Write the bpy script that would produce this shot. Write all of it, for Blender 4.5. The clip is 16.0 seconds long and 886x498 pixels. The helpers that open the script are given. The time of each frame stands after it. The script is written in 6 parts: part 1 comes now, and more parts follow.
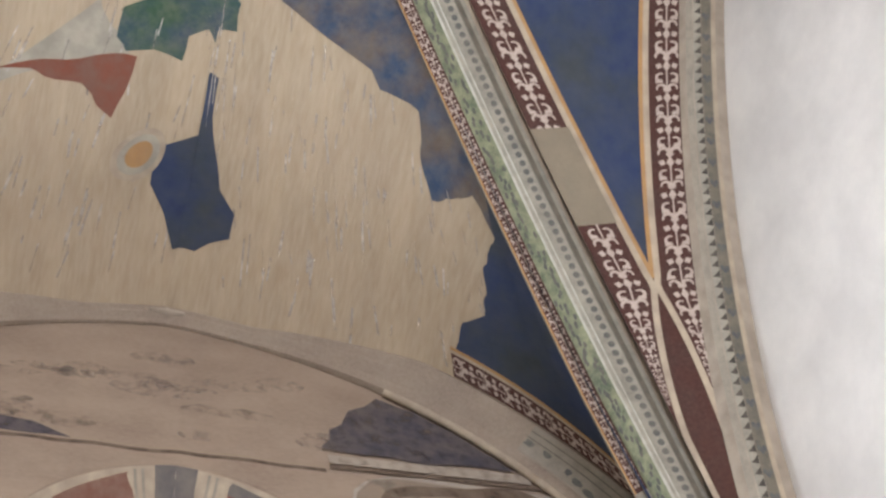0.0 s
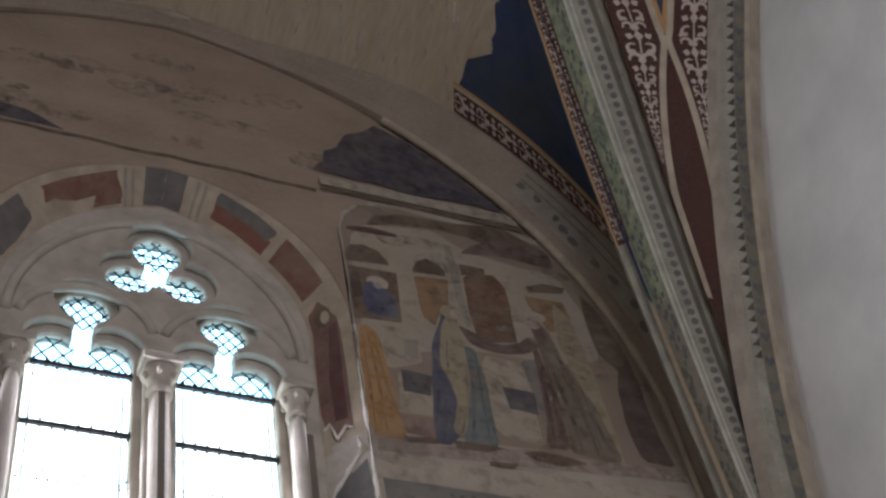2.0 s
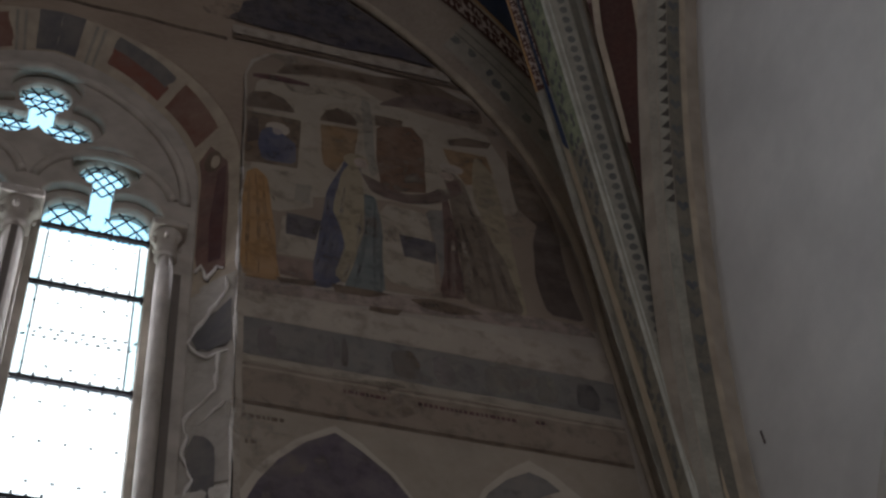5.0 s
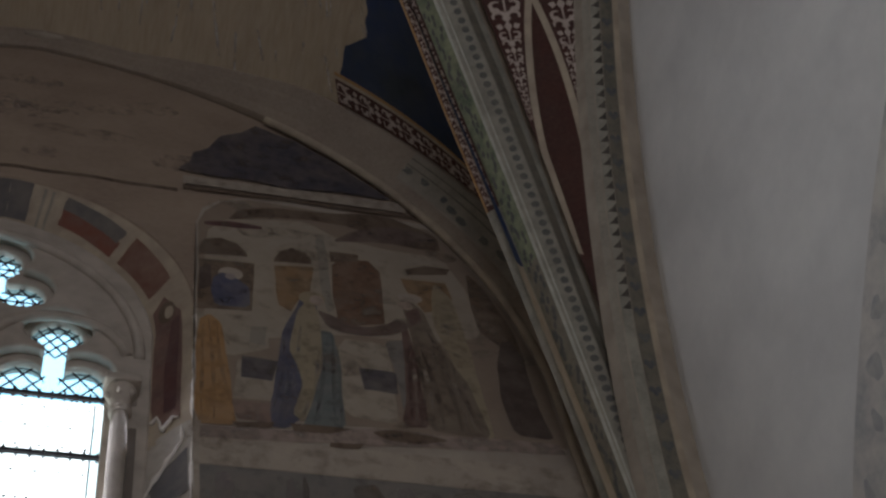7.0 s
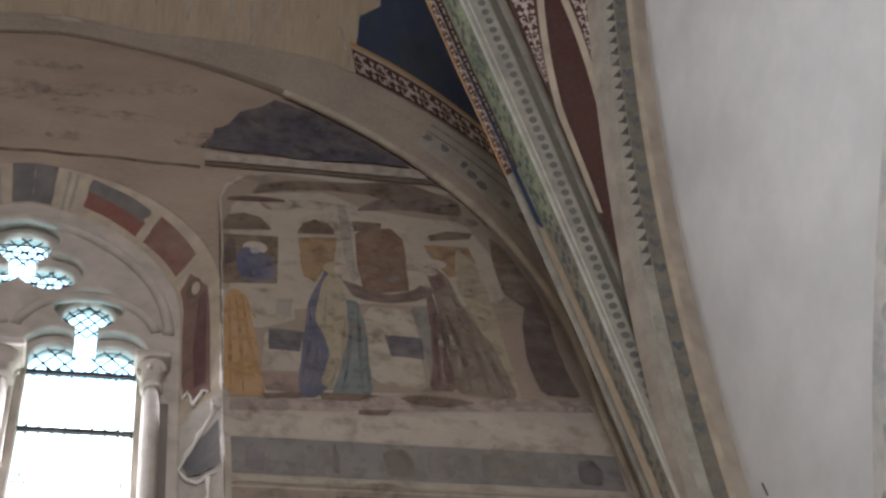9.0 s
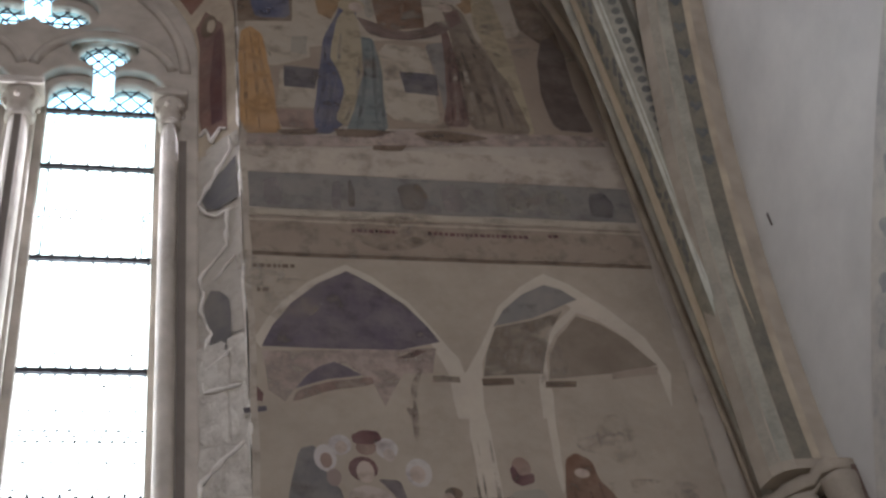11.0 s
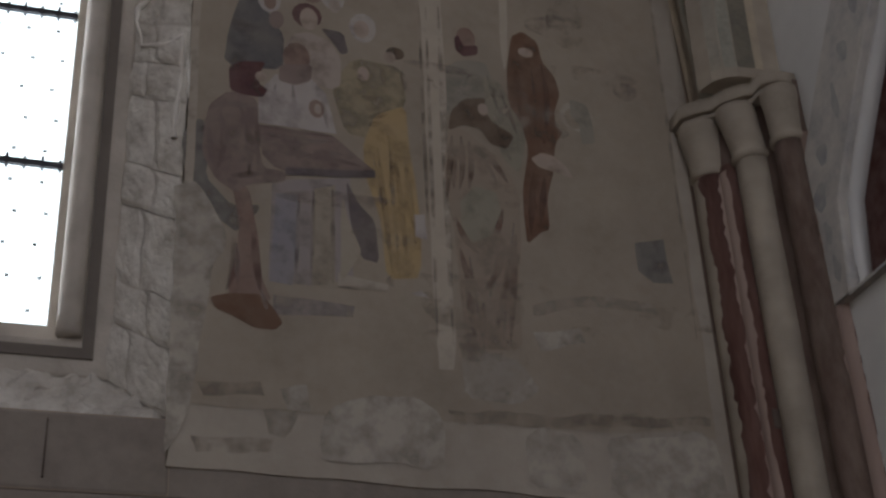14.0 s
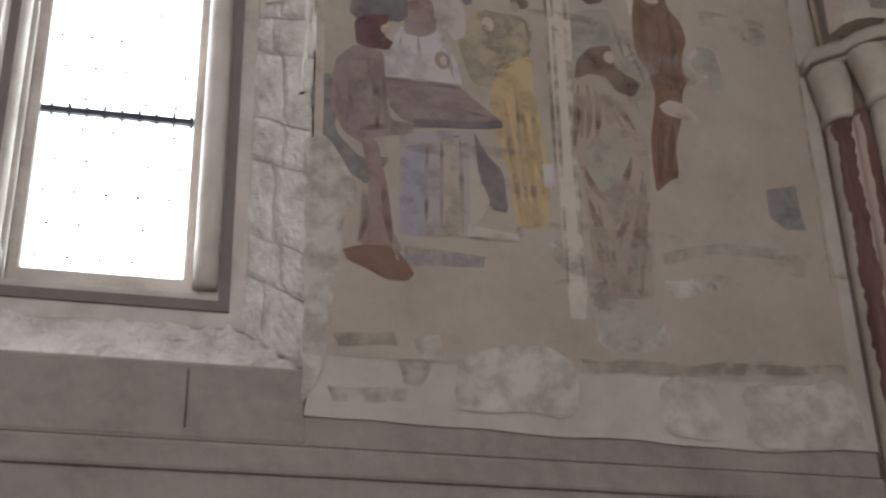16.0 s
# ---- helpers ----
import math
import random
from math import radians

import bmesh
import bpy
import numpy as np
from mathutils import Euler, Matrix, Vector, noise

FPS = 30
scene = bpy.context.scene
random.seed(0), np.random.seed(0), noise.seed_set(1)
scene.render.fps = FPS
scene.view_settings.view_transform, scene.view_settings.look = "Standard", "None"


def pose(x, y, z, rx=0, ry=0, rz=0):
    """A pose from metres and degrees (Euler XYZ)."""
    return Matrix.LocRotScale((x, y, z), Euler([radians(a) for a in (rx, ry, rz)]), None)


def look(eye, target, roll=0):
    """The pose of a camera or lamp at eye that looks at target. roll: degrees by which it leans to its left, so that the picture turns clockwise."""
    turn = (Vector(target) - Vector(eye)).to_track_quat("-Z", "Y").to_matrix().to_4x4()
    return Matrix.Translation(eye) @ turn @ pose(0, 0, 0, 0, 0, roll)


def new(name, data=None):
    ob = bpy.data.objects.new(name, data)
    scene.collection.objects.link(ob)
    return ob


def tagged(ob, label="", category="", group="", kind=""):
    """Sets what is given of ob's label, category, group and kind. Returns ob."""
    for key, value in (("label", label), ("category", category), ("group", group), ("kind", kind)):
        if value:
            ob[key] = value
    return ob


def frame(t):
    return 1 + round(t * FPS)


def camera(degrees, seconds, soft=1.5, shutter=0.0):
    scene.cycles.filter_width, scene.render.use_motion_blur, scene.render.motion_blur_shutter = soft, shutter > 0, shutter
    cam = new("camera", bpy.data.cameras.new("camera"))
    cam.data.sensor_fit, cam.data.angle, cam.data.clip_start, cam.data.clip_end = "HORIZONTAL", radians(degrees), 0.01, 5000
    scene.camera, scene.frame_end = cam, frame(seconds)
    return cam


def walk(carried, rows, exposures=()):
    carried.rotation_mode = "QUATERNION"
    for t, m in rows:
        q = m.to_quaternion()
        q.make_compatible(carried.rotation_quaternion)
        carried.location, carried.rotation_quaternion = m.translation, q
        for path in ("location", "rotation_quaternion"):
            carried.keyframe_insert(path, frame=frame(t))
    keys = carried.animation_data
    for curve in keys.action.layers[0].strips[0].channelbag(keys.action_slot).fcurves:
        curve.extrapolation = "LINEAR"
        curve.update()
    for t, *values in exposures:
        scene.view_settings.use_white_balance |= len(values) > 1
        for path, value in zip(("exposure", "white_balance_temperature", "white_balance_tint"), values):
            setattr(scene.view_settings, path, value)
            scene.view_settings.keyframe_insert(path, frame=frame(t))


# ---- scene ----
cam = camera(34.87, 16.0, soft=2.6)
PATH = [
    (0, (-1.276, -4.939, 0.445), (-0.049, -3.473, 3.958), -26.66),
    (0.5, (-1.237, -4.891, 0.435), (0.010, -3.182, 3.829), -21.29),
    (1, (-1.241, -4.891, 0.450), (-0.028, -2.973, 3.743), -17.16),
    (1.5, (-1.217, -4.882, 0.443), (0.027, -2.800, 3.624), -15.43),
    (2, (-1.122, -4.925, 0.438), (0.189, -2.829, 3.582), -13.89),
    (2.5, (-1.033, -4.856, 0.411), (0.422, -2.778, 3.503), -12.68),
    (3, (-0.885, -4.717, 0.395), (0.565, -2.669, 3.510), -9.40),
    (3.5, (-0.670, -4.583, 0.381), (0.628, -2.440, 3.499), -8.07),
    (4, (-0.314, -4.548, 0.355), (0.828, -2.299, 3.460), -5.41),
    (6.5, (0.572, -4.574, 0.324), (1.553, -2.262, 3.438), -12.31),
    (7, (0.579, -4.525, 0.316), (1.557, -2.540, 3.648), -14.48),
    (7.5, (0.569, -4.555, 0.312), (1.532, -2.641, 3.690), -15.16),
    (8, (0.573, -4.553, 0.322), (1.514, -2.607, 3.688), -15.27),
    (10.5, (0.784, -4.645, 0.134), (1.619, -2.131, 3.131), -11.21),
    (11, (0.746, -4.621, 0.149), (1.581, -1.945, 3.003), -10.36),
    (11.5, (0.779, -4.561, 0.108), (1.574, -1.789, 2.880), -8.94),
    (12, (0.790, -4.560, 0.119), (1.605, -1.655, 2.745), -6.18),
    (12.5, (0.763, -4.560, 0.116), (1.665, -1.570, 2.616), -6.19),
    (13, (0.778, -4.553, 0.107), (1.750, -1.479, 2.475), -5.76),
    (13.5, (0.764, -4.496, 0.074), (1.790, -1.324, 2.284), -4.63),
    (14, (0.721, -4.434, 0.066), (1.827, -1.131, 2.032), -3.04),
    (14.5, (0.687, -4.433, 0.086), (1.825, -1.095, 1.974), -2.59),
    (15, (0.635, -4.440, 0.083), (1.701, -1.149, 2.091), -2.85),
    (15.5, (0.641, -4.406, 0.036), (1.600, -1.061, 2.008), -2.22),
    (16, (0.634, -4.379, 0.036), (1.468, -0.949, 1.919), -1.56),
]
EXPOSE = [
    (0, 1.35, 6550, 10), (0.5, 1.3, 6500, 10.5), (1, 1.05, 6360, 11.3), (1.5, 0.5, 6360, 11.3), (2, -0.3, 6360, 11.3),
    (2.5, -0.7, 6360, 11.3), (3, -0.85, 6360, 11.3), (3.5, -1.08, 6360, 11.3), (4, -1.52, 6360, 11.3), (6.5, -1.45, 6360, 11.3),
    (7, -1.28, 6450, 10.5), (7.5, -0.4, 6450, 10), (8, 0.1, 6500, 10), (10.5, 0.22, 6360, 11.3), (11, -0.15, 6360, 11.3),
    (11.5, -0.7, 6360, 11.3), (12, -1.25, 6360, 11.3), (12.5, -1.45, 6360, 11.3), (13, -1.45, 6360, 11.3), (13.5, -1.35, 6360, 11.3),
    (14, -0.95, 6360, 11.3), (14.5, -0.1, 6360, 11.3), (15, 0.36, 6360, 11.3), (15.5, 0.34, 6360, 11.3), (16, 0.34, 6360, 11.3),
]
walk(cam, [(t, look(eye, target, roll)) for t, eye, target, roll in PATH], EXPOSE)

# ---- light: bright sky outside the window, an added fill lamp behind the unseen back arch ----
world = bpy.data.worlds.new("sky")
scene.world = world
world.use_nodes = True
sky = world.node_tree.nodes.new("ShaderNodeTexSky")
sky.sky_type, sky.sun_disc, sky.sun_elevation, sky.sun_rotation = "NISHITA", False, radians(48), radians(200)
back = world.node_tree.nodes["Background"]
world.node_tree.links.new(sky.outputs[0], back.inputs[0])
back.inputs[1].default_value = 0.15


def area_lamp(name, m, w, h, watts, color=(1, 1, 1)):
    lamp = bpy.data.lights.new(name, "AREA")
    lamp.shape, lamp.size, lamp.size_y, lamp.energy, lamp.color = "RECTANGLE", w, h, watts, color
    ob = new(name, lamp)
    ob.matrix_world = m
    return ob


AX = 0.10            # the axis of the window and of the bay
XR, XL = 3.60, -3.40  # side walls
YB = -9.4            # the back of the bay
FLOOR = -1.45
area_lamp("window_daylight", look((AX, 0.45, 4.8), (AX, -4, 3.6)), 1.7, 5.2, 178, (0.85, 0.86, 1.0))
# added fill lamp with no seen source, shining in through the back arch
area_lamp("fill_light", look((AX, YB - 0.9, 4.4), (AX, 0, 5.4)), 4.2, 5.5, 285, (0.915, 0.895, 1.0))

# the overcast sky outside the window
SKYM = bpy.data.materials.new("bright_sky")
SKYM.use_nodes = True
_e = SKYM.node_tree.nodes.new("ShaderNodeEmission")
_e.inputs[0].default_value, _e.inputs[1].default_value = (0.95, 0.98, 1.0, 1), 6.0
SKYM.node_tree.links.new(_e.outputs[0], SKYM.node_tree.nodes["Material Output"].inputs[0])
BACKDROP = bpy.data.meshes.new("backdrop")
BACKDROP.from_pydata([(-9, 3.0, -3), (9, 3.0, -3), (9, 3.0, 22), (-9, 3.0, 22)], [], [(0, 1, 2, 3)])
BACKDROP.materials.append(SKYM)
tagged(new("backdrop", BACKDROP), "bright overcast sky outside the window", "sky", kind="structure")

# ---- materials ----
def mat(name, base, rough=0.85, second=None, amount=0.5, scale=3.0, fine=40.0, bump=0.2, metal=0.0, third=None, streak=1.0, pull=1.0, dust=None):
    """Painted or bare surface: two colours mixed by broad stains, a third by fine flecks, with a fine relief."""
    dust = (0.27 if name.startswith("paint_") else 0.22 if "pigment" in name or "paint" in name else 0.0) if dust is None else dust
    m = bpy.data.materials.new(name)
    m.use_nodes = True
    nt = m.node_tree
    n, l = nt.nodes, nt.links
    b = n["Principled BSDF"]
    b.inputs["Roughness"].default_value, b.inputs["Metallic"].default_value = rough, metal
    b.inputs["Specular IOR Level"].default_value = 0.25
    co = n.new("ShaderNodeTexCoord")
    mp = n.new("ShaderNodeMapping")
    mp.inputs["Scale"].default_value = (1, 1 / pull, 1 / streak)
    l.new(co.outputs["Object"], mp.inputs["Vector"])

    def noise_of(s, detail, rough_=0.6):
        t = n.new("ShaderNodeTexNoise")
        t.inputs["Scale"].default_value, t.inputs["Detail"].default_value, t.inputs["Roughness"].default_value = s, detail, rough_
        l.new(mp.outputs[0], t.inputs["Vector"])
        return t

    def ramp_of(t, lo, hi):
        r = n.new("ShaderNodeValToRGB")
        r.color_ramp.elements[0].position, r.color_ramp.elements[1].position = lo, hi
        l.new(t.outputs["Fac"], r.inputs["Fac"])
        return r

    def mix(fac, a, c, strength=1.0):
        x = n.new("ShaderNodeMix")
        x.data_type = "RGBA"
        mul = n.new("ShaderNodeMath")
        mul.operation = "MULTIPLY"
        mul.inputs[1].default_value = strength
        l.new(fac, mul.inputs[0])
        l.new(mul.outputs[0], x.inputs[0])
        for src, k in ((a, 6), (c, 7)):
            if isinstance(src, tuple):
                x.inputs[k].default_value = (*src, 1)
            else:
                l.new(src, x.inputs[k])
        return x.outputs[2]

    second = second or tuple(v * 0.72 for v in base)
    broad, grain = noise_of(scale, 6), noise_of(fine, 4)
    col = mix(ramp_of(broad, 0.38, 0.66).outputs[0], base, second, amount)
    col = mix(ramp_of(grain, 0.35, 0.75).outputs[0], col, third or tuple(v * 0.8 for v in base), 0.35)
    if dust:
        col = mix(ramp_of(noise_of(5.0, 9, 0.68), 0.42, 0.72).outputs[0], col, (0.36, 0.31, 0.245), dust)
        col = mix(ramp_of(noise_of(1.7, 7, 0.6), 0.45, 0.75).outputs[0], col, (0.20, 0.165, 0.13), dust * 0.75)
    l.new(col, b.inputs["Base Color"])
    # where a coat of paint is worn thin (at its rim, and in flecks), what lies under it shows through
    at = n.new("ShaderNodeAttribute")
    at.attribute_name = "worn"
    fleck = noise_of(9.0, 5)

    def calc(op, a, c):
        x = n.new("ShaderNodeMath")
        x.operation = op
        for k, src in enumerate((a, c)):
            if isinstance(src, float):
                x.inputs[k].default_value = src
            else:
                l.new(src, x.inputs[k])
        return x.outputs[0]

    spread = calc("MULTIPLY", calc("SUBTRACT", fleck.outputs["Fac"], 0.5), calc("MINIMUM", calc("MULTIPLY", at.outputs["Fac"], 9.0), 2.4))
    keep = calc("ADD", calc("SUBTRACT", 1.3, calc("MULTIPLY", at.outputs["Fac"], 1.45)), spread)
    keep = calc("MINIMUM", calc("MAXIMUM", keep, 0.0), 1.0)
    l.new(keep, b.inputs["Alpha"])
    bp = n.new("ShaderNodeBump")
    bp.inputs["Strength"].default_value, bp.inputs["Distance"].default_value = bump, 0.02
    add = n.new("ShaderNodeMath")
    add.operation = "MULTIPLY_ADD"
    add.inputs[1].default_value = 0.4
    l.new(grain.outputs["Fac"], add.inputs[0])
    l.new(broad.outputs["Fac"], add.inputs[2])
    l.new(add.outputs[0], bp.inputs["Height"])
    l.new(bp.outputs[0], b.inputs["Normal"])
    return m


FRESCO = mat("fresco_plaster", (0.40, 0.35, 0.285), 0.9, (0.29, 0.245, 0.20), 0.8, 2.6, 14, 0.3, third=(0.48, 0.44, 0.37), dust=0.25)
PLASTER = mat("bare_plaster", (0.50, 0.42, 0.30), 0.9, (0.34, 0.27, 0.19), 0.6, 1.6, 30, 0.25, third=(0.58, 0.52, 0.42))
LUNETTE = mat("stained_plaster", (0.35, 0.275, 0.205), 0.9, (0.24, 0.18, 0.135), 0.8, 1.3, 22, 0.3, third=(0.43, 0.35, 0.275), streak=0.6)
VAULT = mat("scratched_plaster", (0.45, 0.365, 0.25), 0.9, (0.36, 0.29, 0.20), 0.8, 4.5, 34, 0.5, third=(0.62, 0.545, 0.42), streak=4.0, pull=7.0)
WHITE = mat("whitewash", (0.70, 0.685, 0.64), 0.9, (0.55, 0.54, 0.51), 0.8, 1.6, 12, 0.2, third=(0.62, 0.61, 0.58))
STONE = mat("grey_stone", (0.36, 0.325, 0.28), 0.9, (0.25, 0.225, 0.19), 0.85, 3, 30, 0.8, third=(0.44, 0.40, 0.35))
PALE = mat("pale_stone", (0.50, 0.445, 0.375), 0.8, (0.30, 0.265, 0.22), 0.8, 5, 40, 0.35, third=(0.58, 0.53, 0.45))
ROUGH = mat("rough_stone", (0.58, 0.54, 0.47), 0.95, (0.36, 0.32, 0.265), 0.9, 7, 26, 1.0, third=(0.74, 0.70, 0.63))
FLOORM = mat("stone_floor", (0.30, 0.26, 0.22), 0.6, (0.22, 0.19, 0.16), 0.6, 1.5, 20, 0.2)
BLUE = mat("blue_pigment", (0.030, 0.050, 0.115), 0.9, (0.05, 0.062, 0.07), 0.95, 2.2, 9, 0.12, third=(0.085, 0.10, 0.12), streak=2.2, dust=0.04)
NAVY = mat("dark_pigment", (0.06, 0.058, 0.075), 0.9, (0.10, 0.085, 0.085), 0.8, 2.5, 18, 0.15, third=(0.14, 0.12, 0.12))
RED = mat("maroon_pigment", (0.075, 0.033, 0.026), 0.85, (0.05, 0.024, 0.021), 0.8, 5, 40, 0.12, third=(0.14, 0.07, 0.052), dust=0.06)
CREAM = mat("cream_paint", (0.50, 0.42, 0.31), 0.85, (0.32, 0.26, 0.20), 0.8, 6, 40, 0.2)
OCHRE = mat("ochre_paint", (0.46, 0.27, 0.11), 0.85, (0.33, 0.19, 0.09), 0.6, 6, 45, 0.15)
GREEN = mat("green_paint", (0.30, 0.33, 0.20), 0.6, (0.085, 0.13, 0.085), 0.95, 11, 45, 0.15, third=(0.52, 0.50, 0.34), dust=0.1)
DKGREEN = mat("dull_green_paint", (0.18, 0.165, 0.125), 0.85, (0.10, 0.10, 0.085), 0.9, 12, 60, 0.15, third=(0.28, 0.25, 0.19))
CLAYV = mat("dull_plaster", (0.40, 0.325, 0.22), 0.9, (0.35, 0.28, 0.19), 0.6, 4, 30, 0.2)
DOT = mat("blue_grey_paint", (0.115, 0.12, 0.115), 0.85, (0.20, 0.195, 0.165), 0.6, 20, 60, 0.1)
STRIP = mat("pale_painted_strip", (0.36, 0.34, 0.275), 0.8, (0.21, 0.21, 0.175), 0.9, 7, 50, 0.15, third=(0.5, 0.47, 0.38))
RAW = mat("grey_mortar", (0.27, 0.23, 0.165), 0.9, (0.22, 0.19, 0.14), 0.6, 6, 40, 0.2)
ARCHV = mat("mottled_plaster", (0.56, 0.53, 0.47), 0.9, (0.30, 0.30, 0.30), 0.8, 5, 30, 0.4, third=(0.66, 0.62, 0.55))
ARCHV2 = mat("grey_blot_paint", (0.34, 0.34, 0.34), 0.9, (0.50, 0.48, 0.43), 0.8, 12, 30, 0.3)
RIBW = mat("brown_grey_stone", (0.31, 0.255, 0.195), 0.85, (0.24, 0.19, 0.15), 0.9, 3, 40, 0.3, third=(0.46, 0.40, 0.32))
RED2 = mat("flaked_maroon", (0.075, 0.026, 0.020), 0.85, (0.05, 0.02, 0.017), 0.7, 6, 16, 0.2, third=(0.26, 0.20, 0.18))
CREAM2 = mat("grey_cream_paint", (0.41, 0.355, 0.28), 0.85, (0.25, 0.215, 0.17), 0.9, 5, 40, 0.3, third=(0.48, 0.42, 0.34))
DKGREY = mat("grey_green_paint", (0.33, 0.30, 0.24), 0.85, (0.21, 0.20, 0.17), 0.8, 9, 50, 0.15, third=(0.45, 0.4, 0.32))
SCROLL = mat("pale_leaf_paint", (0.56, 0.47, 0.40), 0.85, (0.40, 0.31, 0.27), 0.6, 12, 60, 0.1)
BLUEDOT = mat("blue_leaf_paint", (0.09, 0.10, 0.11), 0.85, (0.16, 0.165, 0.14), 0.8, 12, 60, 0.1)
RIDGE = mat("worn_highlight_paint", (0.56, 0.55, 0.47), 0.32, (0.34, 0.35, 0.27), 0.8, 10, 60, 0.1)
TEAL = mat("smoky_blue_paint", (0.03, 0.065, 0.13), 0.9, (0.13, 0.10, 0.075), 0.95, 3.2, 16, 0.15, third=(0.16, 0.17, 0.18))
LEAFG = mat("dark_green_pigment", (0.045, 0.10, 0.06), 0.9, (0.04, 0.07, 0.12), 0.9, 3, 20, 0.1, third=(0.1, 0.15, 0.1))
BRICK = mat("brick_red_pigment", (0.24, 0.085, 0.055), 0.9, (0.17, 0.08, 0.06), 0.8, 5, 30, 0.1)
ASH = mat("ashy_paint", (0.45, 0.42, 0.34), 0.9, (0.27, 0.27, 0.22), 0.8, 5, 25, 0.2)
FILLET = mat("shaded_fillet", (0.18, 0.155, 0.13), 0.8, (0.14, 0.12, 0.10), 0.6, 6, 40, 0.1)
SLATE = mat("slate_blue_paint", (0.115, 0.112, 0.112), 0.9, (0.19, 0.17, 0.15), 0.8, 7, 30, 0.15, third=(0.16, 0.15, 0.14))
SLATE2 = mat("grey_green_scrap", (0.15, 0.17, 0.16), 0.9, (0.22, 0.22, 0.20), 0.7, 8, 30, 0.15)
REDOX = mat("red_brown_paint", (0.19, 0.085, 0.06), 0.9, (0.26, 0.17, 0.13), 0.8, 6, 35, 0.15)
MAROONP = mat("worn_maroon_paint", (0.20, 0.11, 0.09), 0.9, (0.13, 0.08, 0.07), 0.8, 6, 30, 0.15, third=(0.3, 0.22, 0.18))
MAROON2 = mat("dark_maroon_paint", (0.13, 0.06, 0.055), 0.9, (0.09, 0.05, 0.06), 0.7, 7, 30, 0.15)
UMBER = mat("umber_paint", (0.125, 0.088, 0.062), 0.9, (0.18, 0.135, 0.095), 0.8, 9, 30, 0.25)
SKIM = mat("white_skim", (0.74, 0.70, 0.63), 0.9, (0.50, 0.45, 0.38), 0.8, 5, 24, 0.5, third=(0.80, 0.77, 0.71))
BROWNP = mat("brown_painted_stone", (0.085, 0.052, 0.04), 0.9, (0.15, 0.10, 0.08), 0.8, 8, 24, 0.3, third=(0.28, 0.22, 0.18), streak=3.0)
REDSHAFT = mat("faded_red_stone", (0.075, 0.033, 0.025), 0.9, (0.125, 0.065, 0.05), 0.9, 10, 22, 0.3, third=(0.26, 0.17, 0.14), streak=5.0)
PINKSHAFT = mat("pinkish_stone", (0.38, 0.29, 0.24), 0.9, (0.26, 0.18, 0.15), 0.8, 5, 30, 0.3, streak=5.0)
JAMB = mat("jamb_plaster", (0.44, 0.40, 0.34), 0.92, (0.32, 0.285, 0.235), 0.8, 4, 26, 0.4, third=(0.54, 0.50, 0.43))
WEDGE = mat("blackish_paint", (0.055, 0.052, 0.045), 0.85, (0.10, 0.09, 0.075), 0.6, 20, 60, 0.1)
BROWNS = mat("paint_dark_brown", (0.125, 0.088, 0.075), 0.92, (0.19, 0.145, 0.12), 0.75, 5.5, 32, 0.2, third=(0.16, 0.12, 0.10))
BORDER = mat("paint_border", (0.46, 0.40, 0.32), 0.92, (0.40, 0.345, 0.275), 0.75, 5.5, 32, 0.2, third=(0.5, 0.44, 0.36), dust=0.25)
WORNF = mat("worn_grey_green_paint", (0.27, 0.245, 0.185), 0.8, (0.15, 0.14, 0.105), 0.9, 9, 45, 0.2, third=(0.38, 0.35, 0.27))
LEADP = mat("glass_paint", (0.08, 0.085, 0.10), 0.7, bump=0.0)
# worn fresco pigments, each broken by the plaster that shows through
FADED = mat("paint_faded", (0.41, 0.355, 0.285), 0.92, (0.35, 0.3, 0.245), 0.75, 5.5, 32, 0.2, third=(0.471, 0.408, 0.328))
FADE2 = mat("paint_fade2", (0.245, 0.193, 0.145), 0.92, (0.265, 0.212, 0.162), 0.75, 5.5, 32, 0.2, third=(0.282, 0.222, 0.167))
PALEP = mat("paint_palep", (0.37, 0.32, 0.25), 0.92, (0.32, 0.275, 0.21), 0.75, 5.5, 32, 0.2, third=(0.425, 0.368, 0.287))
SOFTBR = mat("paint_softbr", (0.15, 0.107, 0.072), 0.92, (0.184, 0.139, 0.1), 0.75, 5.5, 32, 0.2, third=(0.172, 0.123, 0.083))
SOFTRED = mat("paint_softred", (0.155, 0.09, 0.056), 0.92, (0.189, 0.124, 0.087), 0.75, 5.5, 32, 0.2, third=(0.178, 0.103, 0.064))
BLUEP = mat("paint_bluep", (0.085, 0.092, 0.14), 0.92, (0.13, 0.125, 0.14), 0.75, 5.5, 32, 0.2, third=(0.098, 0.106, 0.161))
BLUEP2 = mat("paint_bluep2", (0.25, 0.235, 0.25), 0.92, (0.276, 0.252, 0.252), 0.75, 5.5, 32, 0.2, third=(0.287, 0.27, 0.287))
OLIVEP = mat("paint_olivep", (0.31, 0.26, 0.17), 0.92, (0.324, 0.272, 0.188), 0.75, 5.5, 32, 0.2, third=(0.356, 0.299, 0.196))
SKYP = mat("paint_skyp", (0.25, 0.26, 0.3), 0.92, (0.258, 0.247, 0.256), 0.75, 5.5, 32, 0.2, third=(0.3, 0.312, 0.36))
FLESHP = mat("paint_fleshp", (0.4, 0.32, 0.26), 0.92, (0.396, 0.32, 0.26), 0.75, 5.5, 32, 0.2, third=(0.46, 0.368, 0.299))
PLUMP = mat("paint_plump", (0.115, 0.068, 0.058), 0.92, (0.155, 0.106, 0.088), 0.75, 5.5, 32, 0.2, third=(0.132, 0.078, 0.067))
